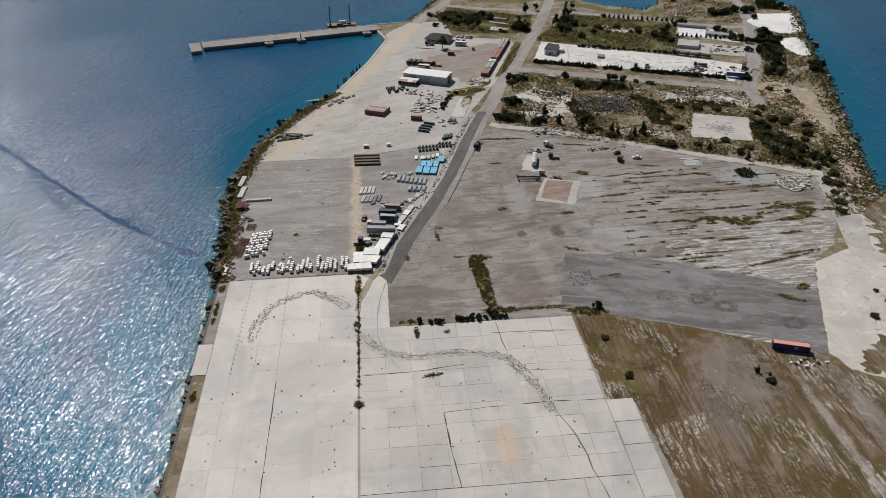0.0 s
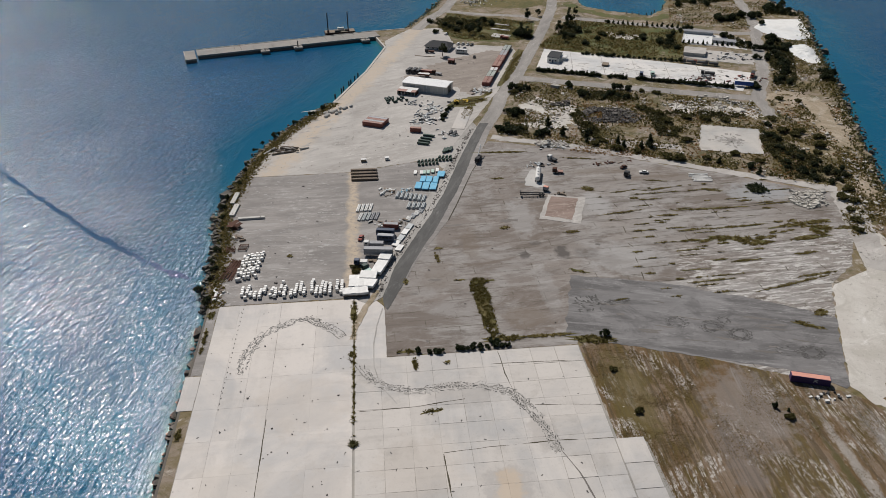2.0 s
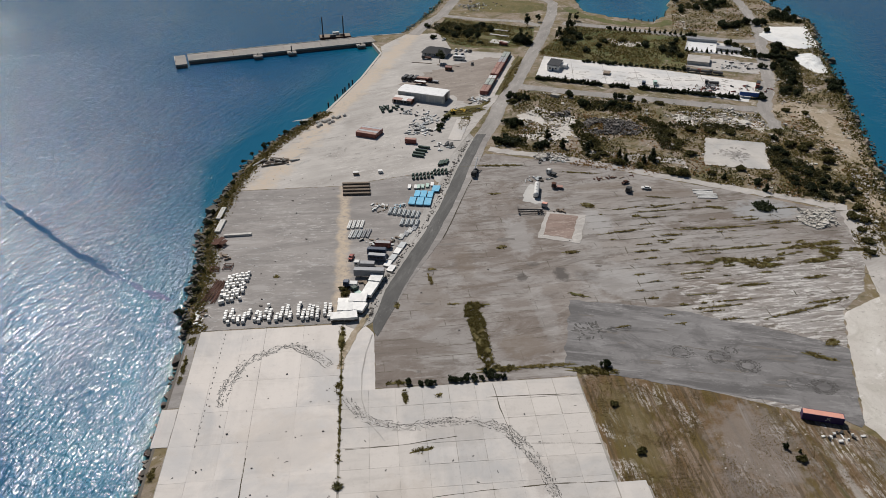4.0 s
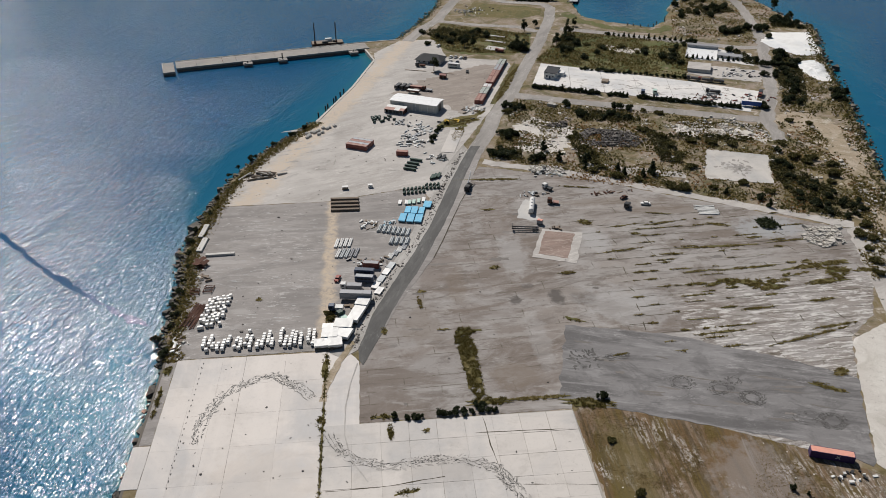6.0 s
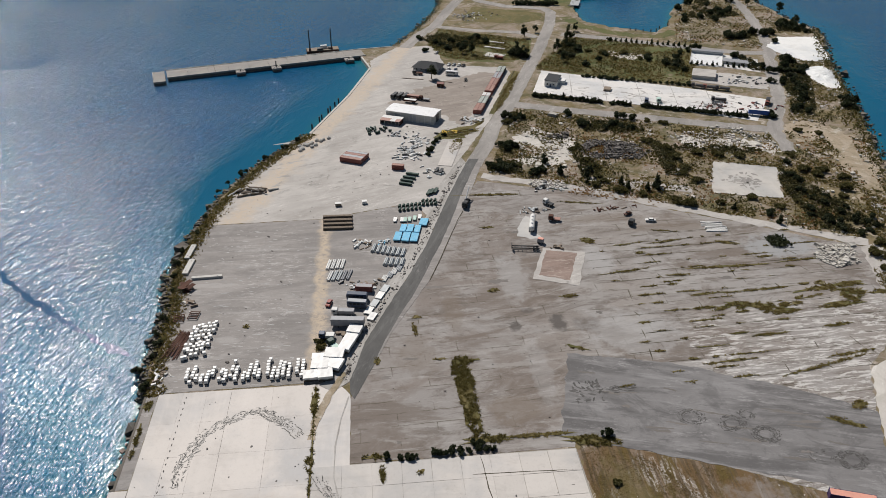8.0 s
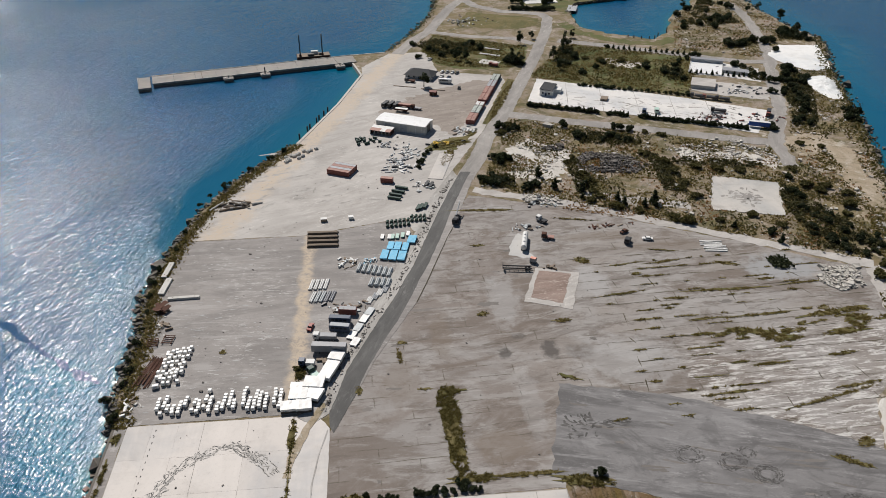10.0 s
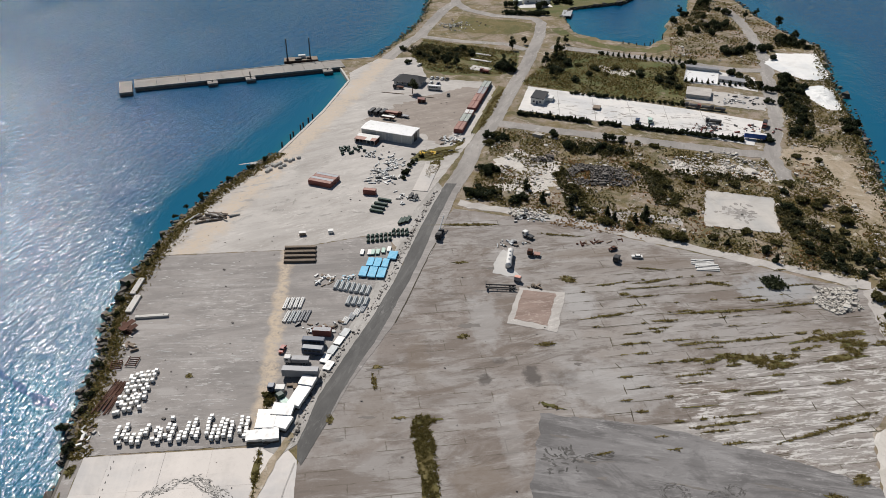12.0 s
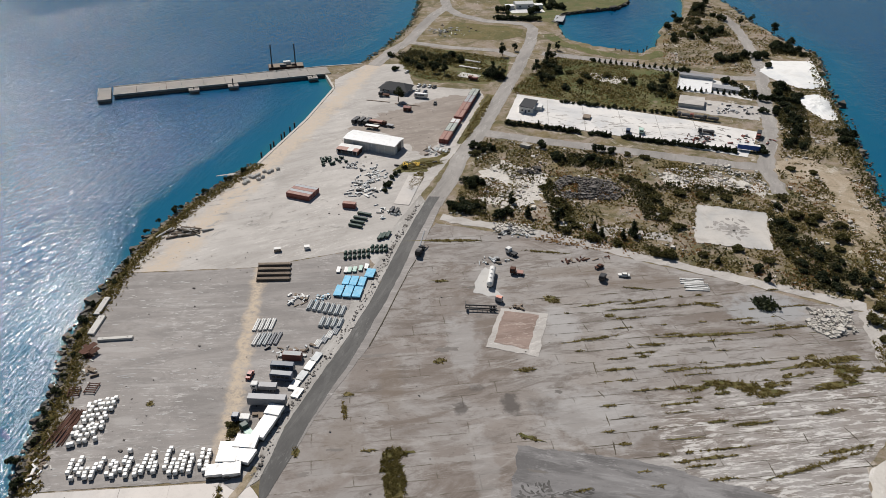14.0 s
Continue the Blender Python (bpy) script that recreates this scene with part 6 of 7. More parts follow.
def build_bus(body, roof, label, l=10.0):
    t = thing("bus", 0, 0, 0, 0, label, "bus")
    part("body", B(l, 2.5, 2.5, (0, 0, 0.45), 0, 0.15), body, t)
    part("roof", B(l - 0.5, 2.2, 0.12, (0, 0, 2.93), 0, 0.05), roof, t)
    for s in (-1, 1):
        for k in range(int(l / 1.5) - 1):
            part("window", B(1.2, 0.05, 0.8, (-l / 2 + 1.5 + 1.5 * k, s * 1.26, 1.7)), M_GLASS, t)
    part("windscreen", B(0.06, 2.1, 1.1, (-l / 2 - 0.02, 0, 1.5)), M_GLASS, t)
    wheels(t, (-l / 2 + 2, l / 2 - 2.4), 1.05)
    return t


def build_car(body, label, l=4.4, h=1.45, name="car", category="car"):
    t = thing(name, 0, 0, 0, 0, label, category)
    bm = B(l, 1.8, 0.65, (0, 0, 0.35), 0, 0.15)
    part("body", bm, body, t)
    bm = bmesh.new()
    box(bm, l * 0.52, 1.6, h - 0.95, (l * 0.05, 0, 0.95), 0, 0.18)
    part("cabin", bm, M_GLASS, t)
    part("roof", B(l * 0.4, 1.4, 0.06, (l * 0.05, 0, h - 0.02)), body, t)
    for s in (-1, 1):
        part("headlight", B(0.06, 0.35, 0.18, (-l / 2 - 0.01, s * 0.6, 0.65)), M_WPAINT, t)
    wheels(t, (-l * 0.31, l * 0.31), 0.8, 0.33, 0.22)
    return t


def put(ob, x, y, rz, z=0.09, group=""):
    ob.matrix_basis = pose(x, y, z, 0, 0, rz)
    return tagged(ob, group=group)


put(build_trailer(12.2, M_GREY, M_GREY, "long grey box trailer parked on the yard"), -3.8, 293.8, -8)
put(build_truck(M_WPAINT, M_GREY, "white-cabbed truck with dark flat load", 8.5, bedh=1.4), -5.6, 301.6, -8)
put(build_bus(M_NAVY, M_PALEGREY, "old bus with pale grey roof and dark sides", 7.5), -0.4, 306, -12)
put(build_bus(M_NAVY, M_NAVY, "dark blue derelict bus", 8.0), -0.4, 310.8, -10)
put(build_container(6.6, M_REDC, M_GREY, "maroon storage box with grey top", "storage box", "storage_box"), 2.3, 316.6, -10)
put(build_car(plain("red_car_paint", (0.30, 0.06, 0.04), 0.4), "small red car parked on tarmac"), -11.2, 308.5, 75)
put(build_truck(M_NAVY, M_WPAINT, "small dark van with white load", 5.6, "van", "van", 1.2), -11.2, 287.6, -8)
put(build_truck(M_DKGREEN, M_MINT, "small green pickup with pale bed", 5.2, "pickup", "pickup", 0.7), -8.8, 282.2, -55)
crane = thing("crane_truck", 50.6, 383, 0.14, 70, "dark crane truck with a pale raised boom", "crane truck")
part("chassis", B(8.6, 1.6, 0.5, (0, 0, 0.75), 0, 0.06), M_DKMETAL, crane)
cab = part("cab", B(2.0, 2.3, 1.9, (-3.2, 0, 1.0), 0, 0.2), M_BLACK, crane)
part("windscreen", B(0.08, 1.9, 0.8, (-4.22, 0, 1.8)), M_GLASS, cab)
part("engine_cover", B(1.8, 2.0, 1.2, (-0.8, 0, 1.2), 0, 0.12), M_DKMETAL, crane)
part("turret", R((1.4, 0, 1.2), (1.4, 0, 2.6), 0.8, n=12), M_BLACK, crane)
jib = part("boom", R((1.0, 0.5, 2.5), (9.5, 0.9, 5.0), 0.32, 0.22), M_PALEGREY, crane, "pale grey telescopic boom")
part("hook", R((9.3, 0.9, 3.6), (9.3, 0.9, 4.9), 0.09, n=6), M_DKMETAL, jib)
for x in (-1.9, 3.6):
    for q in (-1, 1):
        part("outrigger", B(0.3, 1.0, 0.3, (x, q * 1.3, 0.5)), M_DKMETAL, crane)
wheels(crane, (-3.0, 1.8, 3.1), 1.0, 0.55, 0.36)
put(build_trailer(11.5, M_BLUE2, M_WROOF, "blue box trailer with white roof", 2.6), 236, 476.2, -22)
put(build_truck(M_REDC, M_DKMETAL, "red-cabbed lorry parked on white concrete", 8), 250, 494, 60, 0.21)
for (x, y, rz), (m, label) in zip(((177.3, 504.5, 70), (185, 504.5, 75)), ((M_NAVY, "dark blue van parked against the hedge"), (M_MINT, "pale green van parked against the hedge"))):
    put(build_truck(m, m, label, 5.4, "van", "van", 1.3), x, y, rz, 0.21)
for x, y, rz, m, label in ((219, 526.6, -26, M_DKMETAL, "dark flatbed lorry parked along the lot"), (225.5, 523.4, -26, M_REDC, "red tractor unit parked along the lot"), (232.5, 520.2, -26, M_DKMETAL, "dark tipper lorry parked along the lot"), (222, 501, -20, M_DKMETAL, "black lorry among parts on white concrete")):
    put(build_truck(m, M_DKMETAL, label, 9, "lorry", "lorry", 1.2), x, y, rz, 0.21)
paints = (M_WPAINT, M_PALEGREY, M_WPAINT, M_DKMETAL, M_WPAINT, M_NAVY)
words = ("white", "silver-grey", "white", "black", "white", "dark blue")
for k, (x, y) in enumerate(((63, 590), (66.5, 589.3), (69.9, 588), (72.9, 586.7), (61.8, 580.5), (66.3, 578))):
    put(build_car(paints[k], words[k] + " car parked beside the bungalow"), x, y, 62 + pick.uniform(-6, 6), 0.05, "cars by the bungalow")
put(build_bus(M_WPAINT, M_WROOF, "white minibus parked by the bungalow", 8.5), 63, 568.5, -18, 0.05)
put(build_car(M_DKMETAL, "black car parked on brown gravel"), 71, 557, 80, 0.07)
put(build_car(M_WPAINT, "white car near the grassy plot"), 56.6, 618, 60, 0.07)
put(build_truck(M_DKMETAL, M_RUST, "rusty open lorry by the bungalow", 7, bedh=0.8), 40, 572.5, -20, 0.05)
for k, (x, y) in enumerate(((22.5, 530.5), (26, 529.5), (29.3, 528.3))):
    put(build_truck(M_DKMETAL, M_DKMETAL, "black lorry in a parked row", 7.5, "lorry", "lorry", 1.6), x, y, 64, 0.07, "row of dark lorries")
put(build_trailer(9, M_REDC, M_PINK, "red open trailer behind the warehouse", 1.2), 34.5, 526.5, -24)
put(build_trailer(8, M_RUST, M_WPAINT, "rusty trailer with pale load", 1.0), 32, 520, -24)
put(build_truck(M_RUST, M_GREY, "scrapped lorry frame behind the warehouse", 7, bedh=0.5), 41, 523, -30)
put(build_truck(M_RUST, M_PINK, "derelict pickup rusting on the plain", 5.5, "pickup", "pickup", 0.5), 88.7, 364, -18, 0.06)
put(build_truck(M_WPAINT, M_DKMETAL, "wrecked white pickup at the scrub's edge", 5.5, "pickup", "pickup", 0.6), 89, 379, -50, 0.06)
put(build_car(M_WPAINT, "white abandoned car on the plain", 4.6), 131.8, 359, -10, 0.06)
put(build_truck(M_DKMETAL, M_DKMETAL, "small dark wreck among weeds", 4.5, "wreck", "wreck", 0.9), 122.5, 357.5, 60, 0.06)
put(build_car(M_RUST, "rusty wreck among tyres", 4.2), 123.4, 366, 30, 0.06)
red = put(build_truck(M_REDC, M_REDC, "red van by the garden fence", 6.5, "van", "van", 1.3), 100, 600, -28, 0.06)

tank = thing("tank_trailer", 77.6, 360, 0.1, 76, "white tank trailer standing on white dust", "tank trailer")
part("vessel", R((-6, 0, 2.0), (6, 0, 2.0), 1.25, n=16), M_WPAINT, tank)
for x in (-6, 6):
    part("end_cap", R((x, 0, 2.0), (x + (0.5 if x > 0 else -0.5), 0, 2.0), 1.25, 0.7, n=16), M_WPAINT, tank)
for x in (-3, 0, 3):
    part("manhole", R((x, 0, 3.2), (x, 0, 3.5), 0.4), M_PALEGREY, tank)
part("chassis", B(12, 1.0, 0.3, (0, 0, 0.6)), M_DKMETAL, tank)
wheels(tank, (-4.8, -3.5, 4), 1.0)
cart = thing("generator_cart", 78.5, 345.2, 0.1, -30, "small orange-topped generator cart", "generator")
part("box", B(2.6, 1.8, 1.6, (0, 0, 0.5), 0, 0.08), M_GREY, cart)
part("hood", B(2.4, 1.7, 0.3, (0, 0, 2.1), 0, 0.05), M_ORANGE, cart)
wheels(cart, (-0.8, 0.8), 0.9, 0.4, 0.25)
boom = thing("trailer_frame", 71, 340.5, 0.1, -8, "long bare dark trailer frame", "trailer")
for s in (-1, 1):
    part("rail", B(11.8, 0.3, 0.5, (0, s * 0.9, 1.0)), M_DKMETAL, boom)
for k in range(7):
    part("cross_member", B(0.2, 1.9, 0.2, (-5.4 + 1.8 * k, 0, 1.1)), M_DKMETAL, boom)
part("headboard", B(0.25, 2.4, 1.8, (-5.9, 0, 1.0)), M_DKMETAL, boom)
wheels(boom, (3.6, 4.9), 1.0)

# ---- stacks of blocks ----
block = thing("wrapped_block", 0, 0, -200, 0, "white wrapped block on a dark pallet", "block", "white blocks on the yard")
part("cover", B(1.2, 1.24, 1.3, (0, 0, 0.15), 0, 0.12), M_TARP, block)
part("pallet", B(1.22, 1.26, 0.15), M_DKWOOD, block)
stacks = []
x = -57.5
while x < -18:
    n = pick.choice((3, 4, 5, 5, 6)) if x < -30 else pick.choice((4, 5, 5, 6))
    y0 = 267.2 + pick.choice((0, 0, 0, 0.8, 2.0))
    lean = pick.uniform(0.0, 0.16)
    for k in range(n):
        if pick.random() > 0.08:
            stacks.append((x + lean * k * 1.2 + pick.gauss(0, 0.12), y0 + 1.5 * k + pick.gauss(0, 0.06), pick.gauss(0, 4)))
    x += pick.choice((1.55, 1.6, 1.8, 1.9, 2.7))
for i in range(6):
    for k in range(9):
        if pick.random() > 0.12:
            stacks.append((-61.2 + i * 1.5 + k * 0.22 + pick.gauss(0, 0.25), 281 + k * 2.15 + i * 0.35 + pick.gauss(0, 0.25), pick.gauss(0, 9)))
for x, y, r in stacks:
    if not (y > 292 and x < -60):
        copy_thing(block, pose(x, y, 0.09, 0, 0, r))
drop(block)


def covered(x, y, sx, sy, h, rz, mat, label):
    """A stack under a loose cover that sags between its edges."""
    t = thing("covered_stack", x, y, 0.09, rz, label, "covered stack")
    part("load", B(sx - 0.3, sy - 0.3, h - 0.15), M_DKWOOD, t)
    bm = bmesh.new()
    nx, ny = max(3, int(sx / 0.9)), max(3, int(sy / 0.9))
    g = [[bm.verts.new((-sx / 2 + sx * i / nx, -sy / 2 + sy * j / ny, h + 0.12 * noise.noise(Vector((x + i * 0.6, y + j * 0.6, 1))))) for j in range(ny + 1)] for i in range(nx + 1)]
    for i in range(nx):
        for j in range(ny):
            bm.faces.new((g[i][j], g[i + 1][j], g[i + 1][j + 1], g[i][j + 1]))
    ext = bmesh.ops.extrude_edge_only(bm, edges=[e for e in bm.edges if len(e.link_faces) == 1])
    for v in ext["geom"]:
        if isinstance(v, bmesh.types.BMVert):
            v.co.z -= h * pick.uniform(0.35, 0.6)
            v.co.x *= 1.02
            v.co.y *= 1.02
    part("cover", bm, mat, t)
    return t


WRAP = "white sheeted stack of goods beside the verge"
for x, y, sx, sy, h, rz in ((-15.6, 266.6, 5.2, 4.0, 1.8, 4), (-11, 266.8, 4.6, 4.8, 2.0, 4), (-13, 271.6, 5.4, 5.0, 2.2, -4), (-8, 271.4, 4.8, 5.0, 2.1, -22), (-13.4, 275.6, 4.6, 2.8, 2.0, -4), (-8.2, 276.6, 6.2, 4.8, 2.4, -10), (-4.4, 280.6, 4.0, 4.4, 2.2, -22), (-2.7, 285, 4.2, 4.2, 2.1, -22), (-1.2, 289.4, 4.6, 4.2, 2.5, -18)):
    covered(x, y, sx * 1.08, sy * 1.08, h, rz, M_TARP, WRAP)
for x, y, sx, sy, h, rz in ((-5.4, 289.2, 1.6, 3, 0.8, 10), (-7.2, 290, 2, 1.6, 0.7, 0)):
    covered(x, y, sx, sy, h, rz, M_WOOD, "small sheeted bundle of boards")
for k, (x, y) in enumerate(((4, 302.5), (6.2, 307), (8.4, 312), (10.5, 316.5), (5.2, 298.6))):
    covered(x, y, 2.6, 4.6, 0.7, -24, M_TARP if k % 2 == 0 else M_PIPE, "low pale sheeted stack along the verge")
for x, y, rz, sx, sy in ((17.2, 356, -12, 3, 7), (20.8, 355.2, -12, 3.2, 7.4), (24.4, 354.4, -12, 3.2, 7), (20, 363, -12, 2.6, 6), (23, 362.4, -12, 2.8, 6.4), (26.2, 361.6, -12, 2.6, 6.2), (29.4, 367.5, -14, 3.6, 6)):
    covered(x, y, sx, sy, 1.1, rz, M_BLUE, "bright blue sheeted stack of panels")
for x, y, m in ((16.6, 371.4, M_TARP), (19.7, 371, M_TARP), (21.2, 371, M_MINT), (23.2, 371.2, M_MINT), (25.6, 372, M_MINT), (28, 373, M_TARP)):
    covered(x, y, 1.5, 3.8, 0.8, -8, m, "pale green and white pack of panels")


def pipes(x, y, rz, n, length, r, mat, label, layers=1):
    t = thing("pipe_bundle", x, y, 0.09, rz, label, "pipes", "pipe bundles in the yard")
    for q in range(layers):
        for k in range(n - q):
            c = (k - (n - q - 1) / 2) * r * 2.05
            part("pipe", R((c, -length / 2 + pick.uniform(-0.2, 0.2), r + q * r * 1.75), (c, length / 2, r + q * r * 1.75), r, n=10), mat, t)
    for s in (-0.3, 0.3):
        part("bearer", B(n * r * 2.1, 0.15, 0.1, (0, s * length, -0.06)), M_WOOD, t)
    return t


for k in range(7):
    pipes(6.6 + 2.05 * k, 347.6 - 0.8 * k, -14, 3, 5.6, 0.3, M_PIPE, "bundle of pale grey pipes on the yard", 2)
for k in range(4):
    pipes(11.5 + 2.2 * k, 336.4 - 0.4 * k, -14, 3, 5.2, 0.32, M_PIPE, "bundle of dull grey pipes on the yard", 2)
for k, (x, y) in enumerate(((10.5, 324), (12.8, 326.5), (14.6, 329), (16.6, 331))):
    pipes(x, y, -20, 4, 4.2, 0.28, M_PALEGREY if k % 2 else M_WPAINT, "short stack of pale pipes by the verge")
for k in range(4):
    pipes(-12.2 + 1.9 * k, 336.6, -10, 2, 6.8, 0.36, M_WPAINT, "pair of long white pipes on tarmac")
for k in range(5):
    pipes(-11.4 + 1.9 * k, 328, -14, 2, 6.8, 0.36, (M_WPAINT, M_PIPE, M_PIPE, M_GREY, M_GREY)[k], "pair of long grey-white pipes on tarmac")

# ---- beams, logs and other stock ----
pile = thing("timber_stack", 0, 0, -200, 0, "stack of long dark timber beams", "timber", "rows of dark beams")
for k in range(4):
    part("beam", B(13.2, 0.5, 0.55, (0.1 * k, -0.8 + 0.53 * k, 0), 0, 0.05), M_DKWOOD, pile)
# upper layer in paler timber: sunlit tops put into the colour
for k in range(3):
    part("beam", B(13.0, 0.5, 0.5, (-0.1 * k, -0.55 + 0.53 * k, 0.56), 0, 0.05), M_WOOD, pile)
for k in range(4):
    copy_thing(pile, pose(-9.1 - 0.15 * k, 366.4 + 3.6 * k, 0.09, 0, 0, -2))
drop(pile)
drift = thing("driftwood_pile", -50, 407.5, 0.06, 0, "tangled heap of bleached logs", "logs")
for k in range(26):
    x, y, a = pick.gauss(0, 4), pick.gauss(0, 2), pick.gauss(0.1, 0.55)
    l = pick.uniform(4, 9)
    z = 0.3 + abs(pick.gauss(0, 0.5))
    d = Vector((math.cos(a) * l / 2, math.sin(a) * l / 2, pick.gauss(0, 0.3)))
    part("log", R(Vector((x, y, z)) - d, Vector((x, y, z)) + d, 0.55, 0.36, 7), M_CONC if k % 3 == 1 else (M_WOOD if k % 3 else M_DKWOOD), drift)
heapr = thing("tyre_heap", -25, 462, 0.06, 45, "row of pale concrete rings and boulders", "rings")
for k in range(16):
    x, y = pick.gauss(0, 6), pick.gauss(0, 1.8)
    bm = bmesh.new()
    bmesh.ops.create_icosphere(bm, subdivisions=1, radius=1.45, matrix=Matrix.Translation((x, y, 0.5)) @ Matrix.Diagonal((1.0, 0.8, 0.7, 1)))
    part("boulder", bm, M_CONC, heapr)
rust = thing("rusty_beams", -64, 289, 0.09, 78, "pile of dark rusty steel beams", "steel beams")
for k in range(12):
    part("beam", B(15 + pick.uniform(-2, 1), 0.28, 0.3, (pick.uniform(-0.6, 0.6), -2.2 + 0.4 * k, 0.25 * pick.choice((0, 0, 1))), pick.gauss(0, 1.5)), M_RUST, rust)
for k, (x, y, rz) in enumerate(((-61.5, 306, -8), (-66.6, 304.5, 5))):
    r = thing("steel_rack", x, y, 0.09, rz, "dark rusty steel rack with open rungs", "rack")
    for s in (-1, 1):
        part("rail", B(0.2, 5 - k, 0.25, (s * 1.7, 0, 0.5)), M_RUST, r)
    for j in range(5):
        part("rung", B(3.4, 0.2, 0.2, (0, -2 + j, 0.55)), M_RUST, r)
    for a in (-1, 1):
        for s in (-1, 1):
            part("leg", B(0.2, 0.2, 0.5, (s * 1.7, a * 1.8, 0)), M_RUST, r)
scrap = thing("rust_heap", -68, 324, 0.05, 70, "heap of dark rusted plates by the shore", "scrap")
for k in range(14):
    part("plate", B(pick.uniform(2, 5), pick.uniform(0.8, 2), 0.1, (pick.gauss(0, 1.8), pick.gauss(0, 1.3), 0.1 + 0.12 * k), pick.uniform(0, 180), 0, (pick.gauss(0, 8), pick.gauss(0, 8))), M_RUST, scrap)
for x, y, l, w, rz in ((-71.2, 352.4, 11, 2.2, 84), (-69.8, 340.5, 11, 2.4, 84), (-61, 332, 12, 1.5, 2)):
    s = thing("concrete_beam", x, y, 0.09, rz, "long pale concrete beam lying by the shore", "beam", "concrete beams by the shore")
    part("beam", B(l, w, 0.9, (0, 0, 0), 0, 0.06), M_CONC, s)
    for q in (-1, 1):
        part("lifting_eye", R((q * l * 0.35, 0, 0.85), (q * l * 0.35, 0, 1.1), 0.12, n=6), M_RUST, s)
for x, y, sx, m in ((-9.5, 388.6, 2.8, M_WOOD), (2.8, 389.6, 2.2, M_TARP)):
    b = thing("crate", x, y, 0.06, 5, "small crate standing alone on hardstanding", "crate")
    part("box", B(sx, 1.8, 1.3, (0, 0, 0.1), 0, 0.05), m, b)
    part("lid", B(sx + 0.1, 1.9, 0.1, (0, 0, 1.4)), M_WPAINT, b)
    part("pallet", B(sx, 1.8, 0.1), M_DKWOOD, b)
green = thing("green_box", 0, 0, -200, 0, "long dark green steel box on skids", "steel box", "dark green boxes")
part("box", B(6.6, 1.3, 1.0, (0, 0, 0.2), 0, 0.06), M_DKGREEN, green)
for s in (-1, 1):
    part("skid", B(0.3, 1.4, 0.2, (s * 2.4, 0, 0)), M_DKMETAL, green)
for x, y in ((23.2, 407.2), (24, 410.6), (25.4, 414), (27.2, 417.8)):
    copy_thing(green, pose(x, y, 0.06, 0, 0, -24))
drop(green)
drum = thing("drum_cradle", 0, 0, -200, 0, "dark green drum lying in a cradle", "drum", "rows of dark drums")
part("drum", R((-0.0, -0.9, 0.75), (0, 0.9, 0.75), 0.65, n=12), M_DKGREEN, drum)
part("cradle", B(1.2, 1.4, 0.3), M_DKMETAL, drum)
for r in range(2):
    for k in range(6):
        copy_thing(drum, pose(19.2 + 1.9 * k, 380.4 + 3.6 * r + 0.25 * k, 0.06, 0, 0, -12))
for k in range(8):
    copy_thing(drum, pose(30.5 + 1.9 * (k % 4), 385 + 3.2 * (k // 4), 0.06, 0, 0, -20))
for k in range(16):
    copy_thing(drum, pose(pick.uniform(5, 18), 481 - pick.uniform(0, 9), 0.06, 0, 0, pick.uniform(0, 180)))
drop(drum)
for k, (x, y) in enumerate(((34, 396.5), (35.5, 397.2), (37.5, 398), (40, 421), (42, 419.5))):
    t = covered(x, y, 1.4, 5, 1.2, -20, M_DKGREEN if k < 3 else M_DKMETAL, "dark sheeted bundle near the verge")


def junk(name, x, y, rx, ry, n, mats, label, category, long=1.6, z=0.06):
    """A scatter of odd boards, boxes and bars that lie together."""
    t = thing(name, x, y, z, 0, label, category)
    for k in range(n):
        part("piece", B(pick.uniform(0.5, long), pick.uniform(0.25, 0.9), pick.uniform(0.2, 0.8), (pick.gauss(0, rx), pick.gauss(0, ry), 0), pick.uniform(0, 180), 0, (pick.gauss(0, 5), pick.gauss(0, 5))), pick.choice(mats), t)
    return t


junk("scrap_stock", 26, 446, 3.0, 7, 60, (M_WPAINT, M_PIPE, M_PALEGREY, M_DKMETAL), "stock of pale pipes and scrap parts", "scrap", 4.0)
junk("scrap_stock", 32, 460, 3.0, 4, 40, (M_WPAINT, M_PIPE, M_DKMETAL), "stock of white pipes and fittings", "scrap", 3.5)
junk("scrap_stock", 66, 488, 4, 3, 45, (M_WPAINT, M_PIPE, M_PALEGREY, M_WOOD), "heap of white boats and boards by the containers", "scrap", 4.0)
junk("scrap_stock", 22, 471, 4, 3, 34, (M_DKMETAL, M_GREY, M_PIPE), "dark machine parts spread on the yard", "scrap", 1.8)
junk("scrap_stock", 37, 420, 2.5, 4, 26, (M_PIPE, M_WPAINT, M_DKMETAL), "pale offcuts beside the verge", "scrap", 2.5)
junk("scrap_stock", 2, 320, 4, 1.6, 34, (M_WOOD, M_DKMETAL, M_DKWOOD, M_PIPE), "brown scrap timber and rings", "scrap", 2.4)
junk("scrap_stock", 1.5, 352, 2.6, 2.2, 26, (M_WPAINT, M_PIPE, M_WOOD), "tangle of pale rods and frames", "scrap", 3.5)
junk("scrap_stock", 11, 352.5, 2, 1.6, 16, (M_BLUE, M_PIPE, M_BLUE), "blue pipe ends and fittings", "scrap", 2.6)
junk("scrap_stock", 52, 470, 4, 1.5, 20, (M_YELLOW, M_YELLOW, M_DKMETAL), "yellow machine frames in the weeds", "machinery", 3.5)
junk("scrap_stock", 216, 494, 5, 3, 60, (M_REDC, M_DKMETAL, M_WPAINT, M_RUST), "red and dark machine parts on white concrete", "scrap", 3.0, 0.21)
